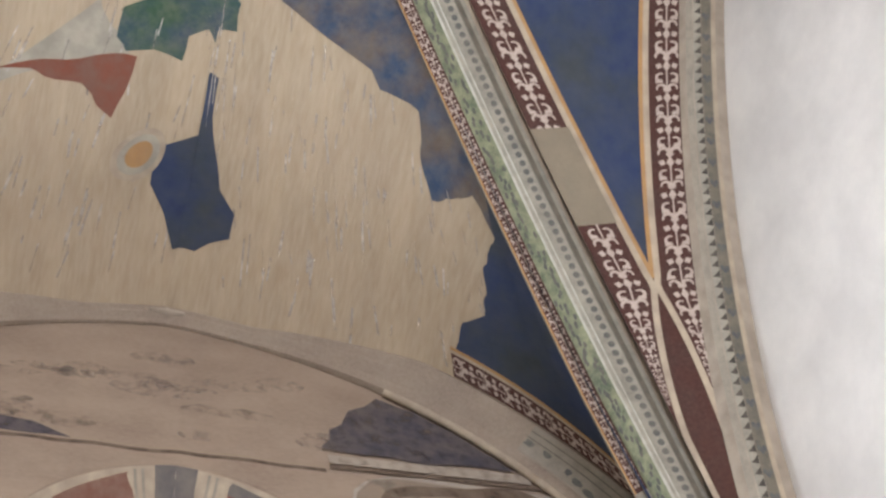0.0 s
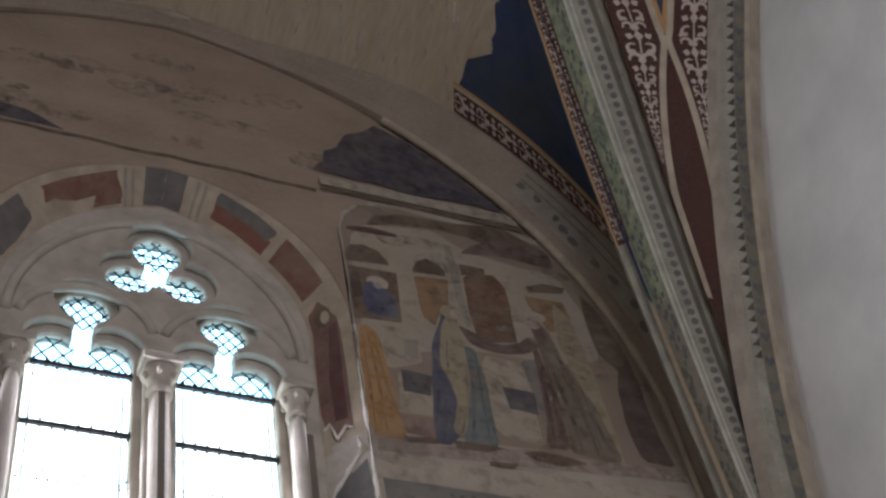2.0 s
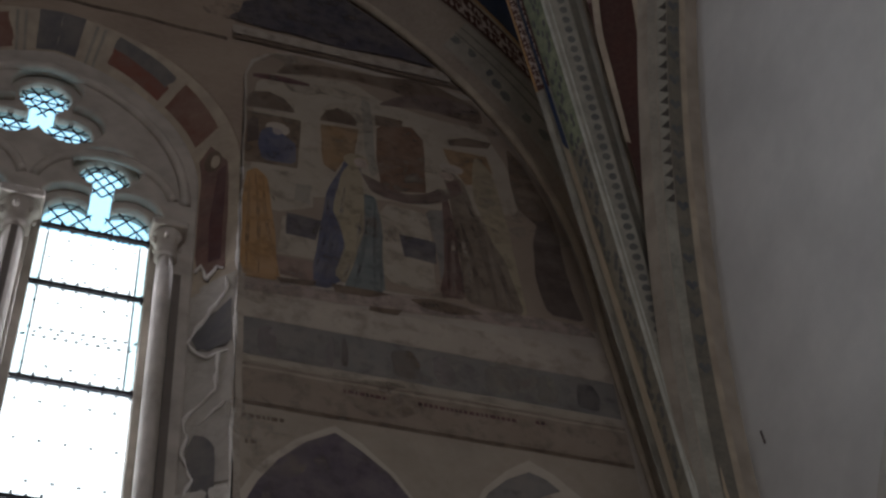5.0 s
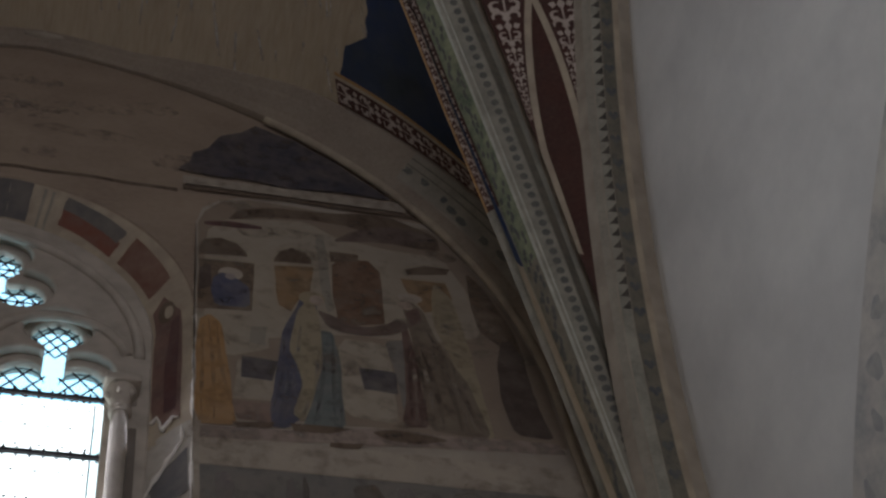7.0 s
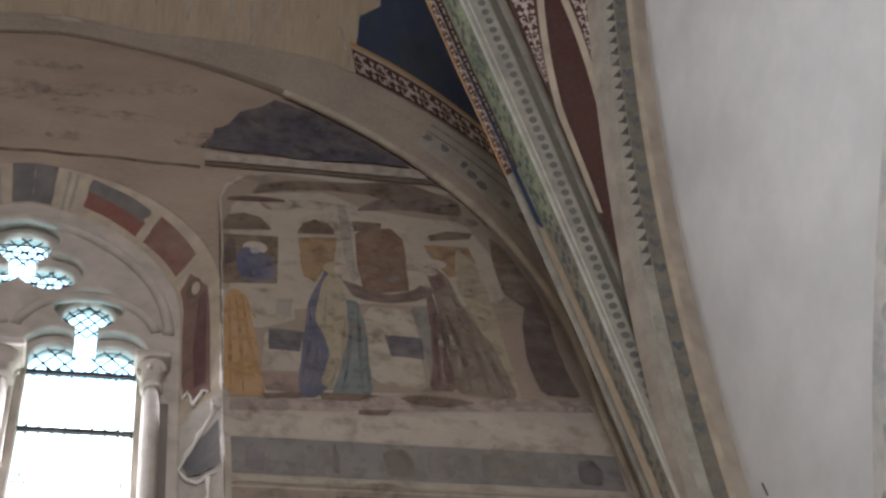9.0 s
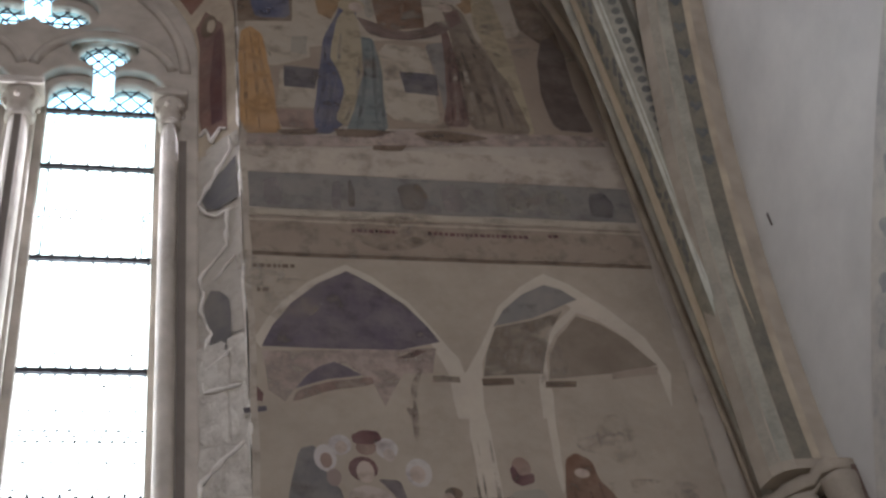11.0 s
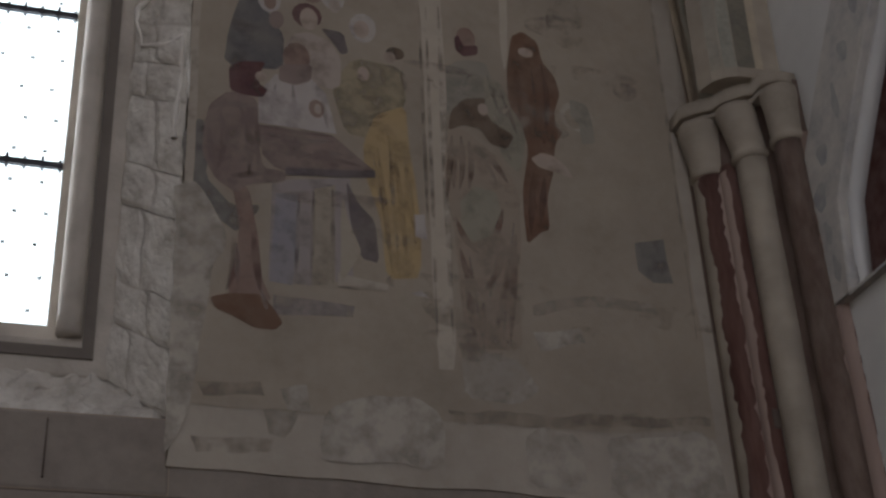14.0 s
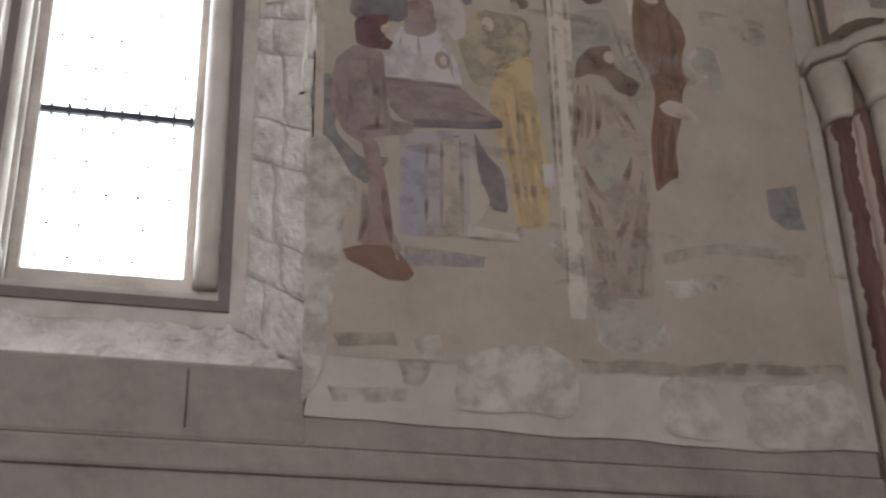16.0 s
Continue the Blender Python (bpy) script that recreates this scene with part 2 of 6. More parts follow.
BROWND = mat("paint_brownd", (0.075, 0.055, 0.046), 0.92, (0.11, 0.085, 0.07), 0.75, 5.5, 32, 0.2, third=(0.086, 0.063, 0.053))
EARTHP = mat("paint_earthp", (0.33, 0.26, 0.22), 0.92, (0.307, 0.247, 0.207), 0.75, 5.5, 32, 0.2, third=(0.396, 0.312, 0.264))
ORANGEP = mat("paint_orangep", (0.36, 0.205, 0.085), 0.92, (0.363, 0.222, 0.111), 0.75, 5.5, 32, 0.2, third=(0.414, 0.236, 0.098))
OCHREP = mat("paint_ochrep", (0.25, 0.158, 0.08), 0.92, (0.269, 0.182, 0.107), 0.75, 5.5, 32, 0.2, third=(0.287, 0.182, 0.092))
INDIGO = mat("paint_indigo", (0.078, 0.074, 0.085), 0.92, (0.13, 0.115, 0.11), 0.75, 5.5, 32, 0.2, third=(0.09, 0.085, 0.098))
INDIGO2 = mat("paint_indigo2", (0.125, 0.105, 0.105), 0.92, (0.163, 0.137, 0.128), 0.75, 5.5, 32, 0.2, third=(0.144, 0.121, 0.121))
SLATEB = mat("paint_slateb", (0.175, 0.165, 0.15), 0.92, (0.216, 0.196, 0.172), 0.75, 5.5, 32, 0.2, third=(0.201, 0.19, 0.172))
PINKG = mat("paint_pinkg", (0.345, 0.292, 0.225), 0.92, (0.27, 0.225, 0.172), 0.8, 2.6, 26, 0.25, third=(0.41, 0.36, 0.29), dust=0.5)
VIOLET = mat("paint_violet", (0.098, 0.08, 0.096), 0.92, (0.14, 0.118, 0.13), 0.75, 5.5, 32, 0.2, third=(0.12, 0.10, 0.115))
BROWNG = mat("paint_browng", (0.17, 0.135, 0.1), 0.92, (0.202, 0.163, 0.124), 0.75, 5.5, 32, 0.2, third=(0.196, 0.155, 0.115))
WHITEP = mat("paint_whitep", (0.43, 0.385, 0.355), 0.92, (0.42, 0.372, 0.336), 0.75, 5.5, 32, 0.2, third=(0.494, 0.443, 0.408))
CLAYP = mat("paint_clayp", (0.225, 0.15, 0.12), 0.92, (0.27, 0.205, 0.165), 0.75, 5.5, 32, 0.2, third=(0.259, 0.172, 0.138))
FLESHD = mat("paint_fleshd", (0.39, 0.325, 0.275), 0.92, (0.388, 0.324, 0.272), 0.75, 5.5, 32, 0.2, third=(0.448, 0.374, 0.316))
PLUMB = mat("paint_plumb", (0.21, 0.155, 0.135), 0.92, (0.26, 0.205, 0.175), 0.75, 5.5, 32, 0.2, third=(0.241, 0.178, 0.155))
RUSTP = mat("paint_rustp", (0.145, 0.08, 0.05), 0.92, (0.18, 0.116, 0.082), 0.7, 5.5, 32, 0.2, third=(0.167, 0.092, 0.057))
SLATEP = mat("paint_slatep", (0.3, 0.26, 0.245), 0.92, (0.316, 0.272, 0.248), 0.75, 5.5, 32, 0.2, third=(0.345, 0.299, 0.282))
YELLOWP = mat("paint_yellowp", (0.4, 0.29, 0.145), 0.92, (0.397, 0.294, 0.162), 0.75, 5.5, 32, 0.2, third=(0.46, 0.333, 0.167))
SLATE3 = mat("paint_slate3", (0.265, 0.245, 0.2), 0.92, (0.288, 0.26, 0.212), 0.75, 5.5, 32, 0.2, third=(0.305, 0.282, 0.23))
MANTLE = mat("paint_mantle", (0.295, 0.24, 0.185), 0.92, (0.308, 0.252, 0.196), 0.75, 5.5, 32, 0.2, third=(0.339, 0.276, 0.213))
OLIVEG = mat("paint_oliveg", (0.275, 0.255, 0.195), 0.92, (0.296, 0.268, 0.208), 0.75, 5.5, 32, 0.2, third=(0.316, 0.293, 0.224))
SKIM2 = mat("paint_skim2", (0.43, 0.385, 0.32), 0.92, (0.4, 0.355, 0.295), 0.5, 3.5, 32, 0.25, third=(0.494, 0.443, 0.368))
CLAYS = mat("paint_clays", (0.27, 0.22, 0.17), 0.92, (0.27, 0.222, 0.176), 0.75, 5.5, 32, 0.2, third=(0.324, 0.264, 0.204))
DADO = mat("paint_dado", (0.27, 0.23, 0.195), 0.92, (0.17, 0.14, 0.115), 0.9, 2.2, 18, 0.35, third=(0.33, 0.29, 0.245))
LUNETTE2 = mat("paint_lunette2", (0.44, 0.34, 0.26), 0.92, (0.404, 0.327, 0.262), 0.75, 5.5, 32, 0.2, third=(0.519, 0.401, 0.307))
LEAD = mat("dark_iron", (0.05, 0.05, 0.055), 0.6, bump=0.1)

GLASS = bpy.data.materials.new("clear_leaded_glass")
GLASS.use_nodes = True
_n, _l = GLASS.node_tree.nodes, GLASS.node_tree.links
_n.remove(_n["Principled BSDF"])
_t, _g, _m = (_n.new("ShaderNode" + k) for k in ("BsdfTransparent", "BsdfGlossy", "MixShader"))
_t.inputs[0].default_value = (0.93, 0.97, 0.98, 1)
_g.inputs["Roughness"].default_value = 0.1
_m.inputs[0].default_value = 0.03
_l.new(_t.outputs[0], _m.inputs[1])
_l.new(_g.outputs[0], _m.inputs[2])
_l.new(_m.outputs[0], _n["Material Output"].inputs[0])


def tinted(name, rgb):
    m = GLASS.copy()
    m.name = name
    m.node_tree.nodes["Transparent BSDF"].inputs[0].default_value = (*rgb, 1)
    return m


TINT, TINT2 = tinted("pale_blue_glass", (0.62, 0.83, 0.93)), tinted("green_blue_glass", (0.84, 0.94, 0.96))

# ---- building helpers ----
def part(name, bm, material, parent=None, label="", smooth=False):
    """Links a bmesh as one mesh object, under a thing or a part."""
    me = bpy.data.meshes.new(name)
    bmesh.ops.recalc_face_normals(bm, faces=bm.faces)
    bm.to_mesh(me)
    bm.free()
    me.materials.append(material)
    if smooth:
        for p in me.polygons:
            p.use_smooth = True
    ob = new(name, me)
    if parent:
        ob.parent = parent
    if label:
        ob["label"] = label
    return ob


def thing(name, label, category, group="", kind=""):
    return tagged(new(name), label, category, group, kind)


def box(bm, x0, x1, y0, y1, z0, z1, bevel=0.0):
    m = Matrix.Translation(((x0 + x1) / 2, (y0 + y1) / 2, (z0 + z1) / 2)) @ Matrix.Diagonal((x1 - x0, y1 - y0, z1 - z0, 1))
    g = bmesh.ops.create_cube(bm, size=1, matrix=m)
    if bevel:
        vs = set(g["verts"])
        bmesh.ops.bevel(bm, geom=[e for e in bm.edges if e.verts[0] in vs and e.verts[1] in vs], offset=bevel, segments=2, affect="EDGES", profile=0.5)
    return bm


def plate(outlines, depth, m, bevel=0.0):
    """A flat slab with holes: the first outline is its edge, the others its holes, in its own plane; m places it."""
    cu = bpy.data.curves.new("plate", "CURVE")
    cu.dimensions, cu.fill_mode, cu.extrude, cu.bevel_depth, cu.bevel_resolution = "2D", "BOTH", max(depth / 2 - bevel, 0), bevel, 1
    cu.offset = -bevel
    for pts in outlines:
        s = cu.splines.new("POLY")
        s.points.add(len(pts) - 1)
        for p, (a, b) in zip(s.points, pts):
            p.co = (a, b, 0, 1)
        s.use_cyclic_u = True
    ob = new("plate", cu)
    me = bpy.data.meshes.new_from_object(ob.evaluated_get(bpy.context.evaluated_depsgraph_get()))
    bm = bmesh.new()
    bm.from_mesh(me)
    bpy.data.objects.remove(ob)
    bpy.data.curves.remove(cu)
    bpy.data.meshes.remove(me)
    bmesh.ops.remove_doubles(bm, verts=bm.verts, dist=1e-5)
    bmesh.ops.transform(bm, matrix=m, verts=bm.verts)
    return bm


ON_EAST = lambda y: Matrix.Translation((0, y, 0)) @ Matrix.Rotation(radians(90), 4, "X")      # plane (x, z) at y
ON_SIDE = lambda x: Matrix.Translation((x, 0, 0)) @ Matrix(((0, 0, 1, 0), (1, 0, 0, 0), (0, 1, 0, 0), (0, 0, 0, 1)))  # plane (y, z) at x


def sweep(bm, path, section, closed=False):
    """A strip or bar along a path. path: (point, side, out) frames; section: (s, o) offsets along side and out."""
    rings = [[bm.verts.new(p + s * a + o * b) for a, b in section] for p, s, o in path]
    k = len(section)
    for r0, r1 in zip(rings, rings[1:]):
        for i in range(k if closed else k - 1):
            bm.faces.new((r0[i], r0[(i + 1) % k], r1[(i + 1) % k], r1[i]))
    if closed:
        bm.faces.new(rings[0])
        bm.faces.new(rings[-1][::-1])
    return bm


def arc(cx, cz, r, a0, a1, n=24):
    return [(cx + r * math.cos(a0 + (a1 - a0) * i / n), cz + r * math.sin(a0 + (a1 - a0) * i / n)) for i in range(n + 1)]


def pointed(half, spring, inset, n=20):
    """The outline of a pointed arch about AX from right springing over the apex to the left: two arcs struck from inset past the axis."""
    r = half + inset
    a1 = math.acos(inset / r)
    right = [(x, z) for x, z in arc(AX - inset, spring, r, 0, a1, n)]
    return right + [(2 * AX - x, z) for x, z in right[-2::-1]]


# ---- the curves of the vault ----
Z0 = 3.5                      # top of the capitals


def rise(u):
    return math.sin(u * math.pi / 2)


def wall_arch(u, grow=0.0):
    """The arch against the window wall, right half: u 0 at the capital, 1 at the crown."""
    r = 3.63 + grow
    top = 6.3 + math.sqrt(r * r - 0.45 ** 2)
    z = Z0 + (top - Z0) * rise(u)
    x = (AX - 0.45) + (r + 0.045 * max(0, 5.9 - z) if z <= 6.3 else math.sqrt(max(r * r - (z - 6.3) ** 2, 0.45 ** 2)))
    return Vector((max(x, AX), 0, z))


def side_arch(u, grow=0.0):
    """The arch against the side wall, half that springs from the window corner."""
    r = 8.66 + grow
    top = 3.48 + math.sqrt(r * r - 4.3 ** 2)
    z = Z0 + (top - Z0) * rise(u)
    return Vector((3.5, min(-(9.0 - math.sqrt(max(r * r - (z - 3.48) ** 2, 4.3 ** 2))), -0.2), z))


def diagonal(u, lift=0.0):
    """The ridge of the diagonal rib, from the corner capital to the crown."""
    top = 4.5 + math.sqrt(6.75 ** 2 - 1.34 ** 2)
    z = Z0 + (top - Z0) * rise(u)
    h = 0.07 + 0.18 * (z - Z0) if z < 4.5 else 7.0 - math.sqrt(max(6.75 ** 2 - (z - 4.5) ** 2, 1.34 ** 2))
    return Vector((3.45 - h / 1.68, -0.16 - 1.35 * h / 1.68, z + lift * min(1, max(0, (z - 4.0) / 1.5))))


RIB_SIDE = Vector((0.804, -0.595, 0))


def slim(u):
    """The ribs draw together towards the capital."""
    return min(1, 0.48 + 0.52 * u / 0.4)


def wall_rib_size(u):
    """The rib along the window wall is slim at the capital and largely broken away at the crown."""
    return min(1, 0.45 + 0.55 * u / 0.35, max(0.42, 1 - 3.4 * (u - 0.70)))


def flip(v, left, far):
    return Vector((2 * AX - v.x if left else v.x, YB - v.y if far else v.y, v.z))


def web_east(u, v):
    """Vault web over the window wall, right half: v 0 at the wall arch, 1 at the diagonal rib."""
    k = wall_rib_size(u)
    a, b = wall_arch(u, 0.22 * k) + Vector((0, -0.275 * k, 0)), diagonal(u, 0.16) + RIB_SIDE * (-0.18 * slim(u))
    p = a.lerp(b, v) + Vector((0, 0, 0.25 * v * (1 - v) * u))
    return Vector((max(p.x, AX), p.y, p.z))


def web_side(u, v):
    """Vault web over the side wall: v 0 at the side arch, 1 at the diagonal rib."""
    a, b = side_arch(u, 0.1) + Vector((-0.17, 0, 0)), diagonal(u, 0.16) + RIB_SIDE * (0.24 * slim(u))
    p = a.lerp(b, v)
    return Vector((p.x, max(p.y, YB / 2), p.z))


# ---- ceiling ----
def ceiling():
    bm = bmesh.new()
    for web in (web_east, web_side):
        for left in (0, 1):
            for far in (0, 1):
                n, k = 48, 10
                g = [[bm.verts.new(flip(web(0.02 + 0.98 * i / n, j / k), left, far)) for j in range(k + 1)] for i in range(n + 1)]
                for i in range(n):
                    for j in range(k):
                        bm.faces.new((g[i][j], g[i + 1][j], g[i + 1][j + 1], g[i][j + 1]))
    bmesh.ops.remove_doubles(bm, verts=bm.verts, dist=0.003)
    return tagged(part("ceiling", bm, VAULT, smooth=True), "rib-vaulted ceiling of bare scratched plaster", "ceiling", kind="structure")


ceiling()

# unseen slab added above the vault to block the sky's light
bm = bmesh.new()
box(bm, XL - 0.4, XR + 0.4, YB - 0.5, 0.34, 11.6, 11.9)
tagged(part("roof", bm, STONE), "plain unseen slab above the vault, blocking the sky", "roof", kind="structure")

# ---- floor and walls ----
bm = bmesh.new()
box(bm, XL - 0.8, XR + 0.8, YB - 0.8, 0.9, FLOOR - 0.3, FLOOR)
tagged(part("floor", bm, FLOORM), "worn stone floor of the chapel", "floor", kind="structure")

EMB = dict(half=1.12, spring=6.85, inset=0.10)     # the splayed embrasure at the wall face
OPEN = dict(half=0.90, spring=6.74, inset=0.22)    # the window opening behind it
SILL = 1.93
outer = [(XL - 0.4, FLOOR), (XR + 0.4, FLOOR), (XR + 0.4, 11.6), (XL - 0.4, 11.6)]


def arched(shape, bottom):
    p = pointed(**shape)
    return [(AX + shape["half"], bottom)] + p + [(AX - shape["half"], bottom)]


wall = tagged(part("wall_east", plate([outer, arched(EMB, SILL)], 0.08, ON_EAST(0.04)), LUNETTE), "stained plaster wall round a tall traceried window", "wall", kind="structure")

# splay of the embrasure: from the wall face back to the window frame
def splay():
    bm = bmesh.new()
    a, b = arched(EMB, SILL), arched(OPEN, SILL + 0.22)
    b = [(b[0][0], b[0][1])] + pointed(**OPEN) + [b[-1]]
    va = [bm.verts.new((x, 0.02, z)) for x, z in a]
    vm = [bm.verts.new(((x + p) / 2, 0.11, (z + q) / 2)) for (x, z), (p, q) in zip(a, b)]
    vb = [bm.verts.new((x, 0.20, z)) for x, z in b]
    for r0, r1 in ((va, vm), (vm, vb)):
        for i in range(len(r0) - 1):
            bm.faces.new((r0[i], r0[i + 1], r1[i + 1], r1[i]))
    return bm


part("splay", splay(), PALE, wall, "whitish plastered splay of the window embrasure")
bm = plate([outer, arched(OPEN, SILL + 0.22)], 0.14, ON_EAST(0.27))
part("core", bm, STONE, wall)

def side_wall(name, x, label):
    bm = bmesh.new()
    s = 1 if x > 0 else -1
    box(bm, min(x, x + 0.4 * s), max(x, x + 0.4 * s), YB, 0, FLOOR, 11.6)
    return tagged(part(name, bm, WHITE), label, "wall", kind="structure")


side_wall("wall_north", XL, "plain whitewashed chapel side wall")


def recess(r, foot, jamb):
    """Outline of the arched recess in the south wall, in (y, z)."""
    p = [(-6 + math.sqrt(r * r - (z + 0.76) ** 2), z) for z in [foot + 0.37 + (math.sqrt(r * r - 1.69) - 0.76 - foot - 0.37) * math.sin(math.pi / 2 * i / 48) for i in range(49)]]
    p = [(min(y, jamb), z) for y, z in p]
    return [(jamb, foot)] + p + [(YB - y, z) for y, z in p[-2::-1]] + [(YB - jamb, foot)]


edge = [(YB, FLOOR), (0.4, FLOOR), (0.4, 11.6), (YB, 11.6)]
south = tagged(part("wall_south", plate([edge, recess(6.42, 2.378, -0.56)], 0.08, ON_SIDE(XR + 0.04)), WHITE), "whitewashed side wall with a large painted arched recess", "wall", kind="structure")
part("archivolt", plate([recess(6.72, 2.372, -0.40), recess(6.43, 2.376, -0.565)], 0.05, ON_SIDE(XR - 0.012), 0.008), ARCHV, south, "mottled grey and white painted archivolt")
rnd = random.Random(31)
for k in range(19):
    z = 2.5 + 0.155 * k
    y = min(-6 + math.sqrt(6.58 ** 2 - (z + 0.76) ** 2), -0.48) + rnd.uniform(-0.04, 0.04)
    a, b, turn = rnd.uniform(0.02, 0.05), rnd.uniform(0.04, 0.075), rnd.uniform(0, 6)
    bm = bmesh.new()
    bm.faces.new([bm.verts.new((XR - 0.0385, y + a * math.cos(q) * (1 + 0.25 * math.sin(3 * q + turn)), z + b * math.sin(q) * (1 + 0.2 * math.cos(2 * q + turn)))) for q in (i * math.pi / 8 for i in range(16))])
    part("grey_blot", bm, ARCHV2, south)
bm = bmesh.new()
box(bm, XR + 0.07, XR + 0.15, YB, 0, -1.2, 6.2)
part("recess_back", bm, RED2, south, "dark red painted back of the recess with pale flecks")
# unseen back wall; its arch is added to let the fill lamp in
hall = [(XL - 0.4, FLOOR), (XR + 0.4, FLOOR), (XR + 0.4, 11.6), (XL - 0.4, 11.6)]
way = [(AX + 2.5, FLOOR + 0.001)] + [(x, z) for x, z in pointed(2.5, 4.4, 0.8)] + [(AX - 2.5, FLOOR + 0.001)]
tagged(part("wall_west", plate([hall, way], 0.5, ON_EAST(YB - 0.25)), WHITE), "unseen whitewashed back wall with a wide arch for the fill lamp", "wall", kind="structure")


# ---- ribbons: painted strips that follow the ribs and the webs ----
ROOM = Vector((AX, -4.0, 5.0))


class Ribbon:
    """A strip between two curves f0(u) and f1(u); at(s, w) is the place s metres along and w (-1..1) across it."""

    def __init__(self, f0, f1, u0, u1, n=90):
        us = [u0 + (u1 - u0) * i / n for i in range(n + 1)]
        self.a, self.b = [f0(u) for u in us], [f1(u) for u in us]
        c = [(p + q) / 2 for p, q in zip(self.a, self.b)]
        self.s = [0.0]
        for p, q in zip(c, c[1:]):
            self.s.append(self.s[-1] + (q - p).length)
        self.n = []
        for i in range(n + 1):
            t = c[min(i + 1, n)] - c[max(i - 1, 0)]
            v = t.cross(self.b[i] - self.a[i])
            v = v.normalized() if v.length > 1e-9 else Vector((0, 0, -1))
            self.n.append(v if v.dot(ROOM - c[i]) > 0 else -v)
        self.length = self.s[-1]

    def at(self, s, w, off=0.004):
        s = min(max(s, 0), self.length - 1e-6)
        i = int(np.searchsorted(self.s, s, "right")) - 1
        f = (s - self.s[i]) / max(self.s[i + 1] - self.s[i], 1e-9)
        a, b, n = (x[i].lerp(x[i + 1], f) for x in (self.a, self.b, self.n))
        return a.lerp(b, (w + 1) / 2) + n * off

    def half(self, s):
        i = min(int(np.searchsorted(self.s, s)), len(self.a) - 1)
        return (self.a[i] - self.b[i]).length / 2

    def strip(self, bm, off=0.004, cols=1, s0=0.0, s1=None, w0=-1, w1=1):
        s1 = self.length if s1 is None else s1
        k = max(2, int((s1 - s0) / 0.06))
        g = [[bm.verts.new(self.at(s0 + (s1 - s0) * i / k, w0 + (w1 - w0) * j / cols, off)) for j in range(cols + 1)] for i in range(k + 1)]
        for i in range(k):
            for j in range(cols):
                bm.faces.new((g[i][j], g[i + 1][j], g[i + 1][j + 1], g[i][j + 1]))
        return bm

    def shape(self, bm, pts, s, w=0.0, off=0.008):
        """A flat painted shape: pts (along, across) in metres about the place s, w."""
        h = max(self.half(s), 0.02)
        bm.faces.new([bm.verts.new(self.at(s + a, max(-1, min(1, w + b / h)), off)) for a, b in pts])


def disc(r, n=8, k=1.0):
    return [(r * k * math.cos(2 * math.pi * i / n), r * math.sin(2 * math.pi * i / n)) for i in range(n)]


def curl(bm, rib, s, cs, cw, r, a0, a1, off=0.008, side=1):
    """A tapered painted leaf curl."""
    h = max(rib.half(s), 0.02)
    k = 7
    rows = []
    for i in range(k + 1):
        a = a0 + (a1 - a0) * i / k
        th = r * (0.56 - 0.34 * i / k)
        rows.append([bm.verts.new(rib.at(s + cs + q * math.cos(a), max(-1, min(1, side * (cw + q * math.sin(a)) / h)), off)) for q in (r - th, r + th * 0.6)])
    for p, q in zip(rows, rows[1:]):
        bm.faces.new((p[0], p[1], q[1], q[0]))


def scroll(rib, parent, s0=0.0, s1=None, hb=0.09, off=0.009):
    """Foliate scroll along a ribbon, one part for each leaf group: stem, lozenge, paired curls and leaves."""
    s1 = rib.length if s1 is None else s1
    s, k = s0 + hb, 0
    while s < s1 - hb:
        q = min(hb, rib.half(s) * 0.85)
        if q > 0.014:
            bm = bmesh.new()
            j = 1 + 0.12 * math.sin(k * 2.3)
            rib.shape(bm, [(-0.5 * q, 0), (0, -0.3 * q), (0.5 * q, 0), (0, 0.3 * q)], s, 0, off)
            rib.shape(bm, [(0.4 * q, -0.05 * q), (2.3 * q, -0.06 * q), (2.3 * q, 0.06 * q), (0.4 * q, 0.05 * q)], s, 0, off)
            for side in (-1, 1):
                curl(bm, rib, s, 0.8 * q, 0.45 * q, 0.40 * q * j, -2.4, 1.9, off, side)
                curl(bm, rib, s, 1.75 * q, 0.48 * q, 0.36 * q, 3.6, -0.6, off, side)
                rib.shape(bm, [(a + 1.45 * q, b + side * 0.75 * q) for a, b in disc(0.16 * q, 6, 1.6)], s, 0, off)
                rib.shape(bm, [(-0.1 * q, side * 0.35 * q), (0.25 * q, side * 0.5 * q), (0.1 * q, side * 0.9 * q), (-0.3 * q, side * 0.7 * q)], s, 0, off)
            part("leaf_scroll", bm, SCROLL, parent)
        s, k = s + max(q, 0.02) * 2.75, k + 1


def solid(name, curve, frame_fn, section, material, parent, label="", u0=0.0, u1=1.0, n=90, left=0, far=0):
    """A moulding of the given cross-section along a curve of the vault."""
    bm = bmesh.new()
    rings = []
    for i in range(n + 1):
        u = u0 + (u1 - u0) * i / n
        p, s, o, k = frame_fn(curve, u)
        rings.append([bm.verts.new(flip(p + s * (a * k) + o * (b * k), left, far)) for a, b in section])
    m = len(section)
    for r0, r1 in zip(rings, rings[1:]):
        for i in range(m):
            bm.faces.new((r0[i], r0[(i + 1) % m], r1[(i + 1) % m], r1[i]))
    bm.faces.new(rings[0])
    bm.faces.new(rings[-1][::-1])
    return part(name, bm, material, parent, label, smooth=False)


def frame_of(curve, u, side):
    e = 0.004
    t = (curve(min(u + e, 1)) - curve(u - e)).normalized()
    o = t.cross(side).normalized()
    if o.z > 0.02 or (abs(o.z) <= 0.02 and o.dot(ROOM - curve(u)) < 0):
        o = -o
    return curve(u), side, o


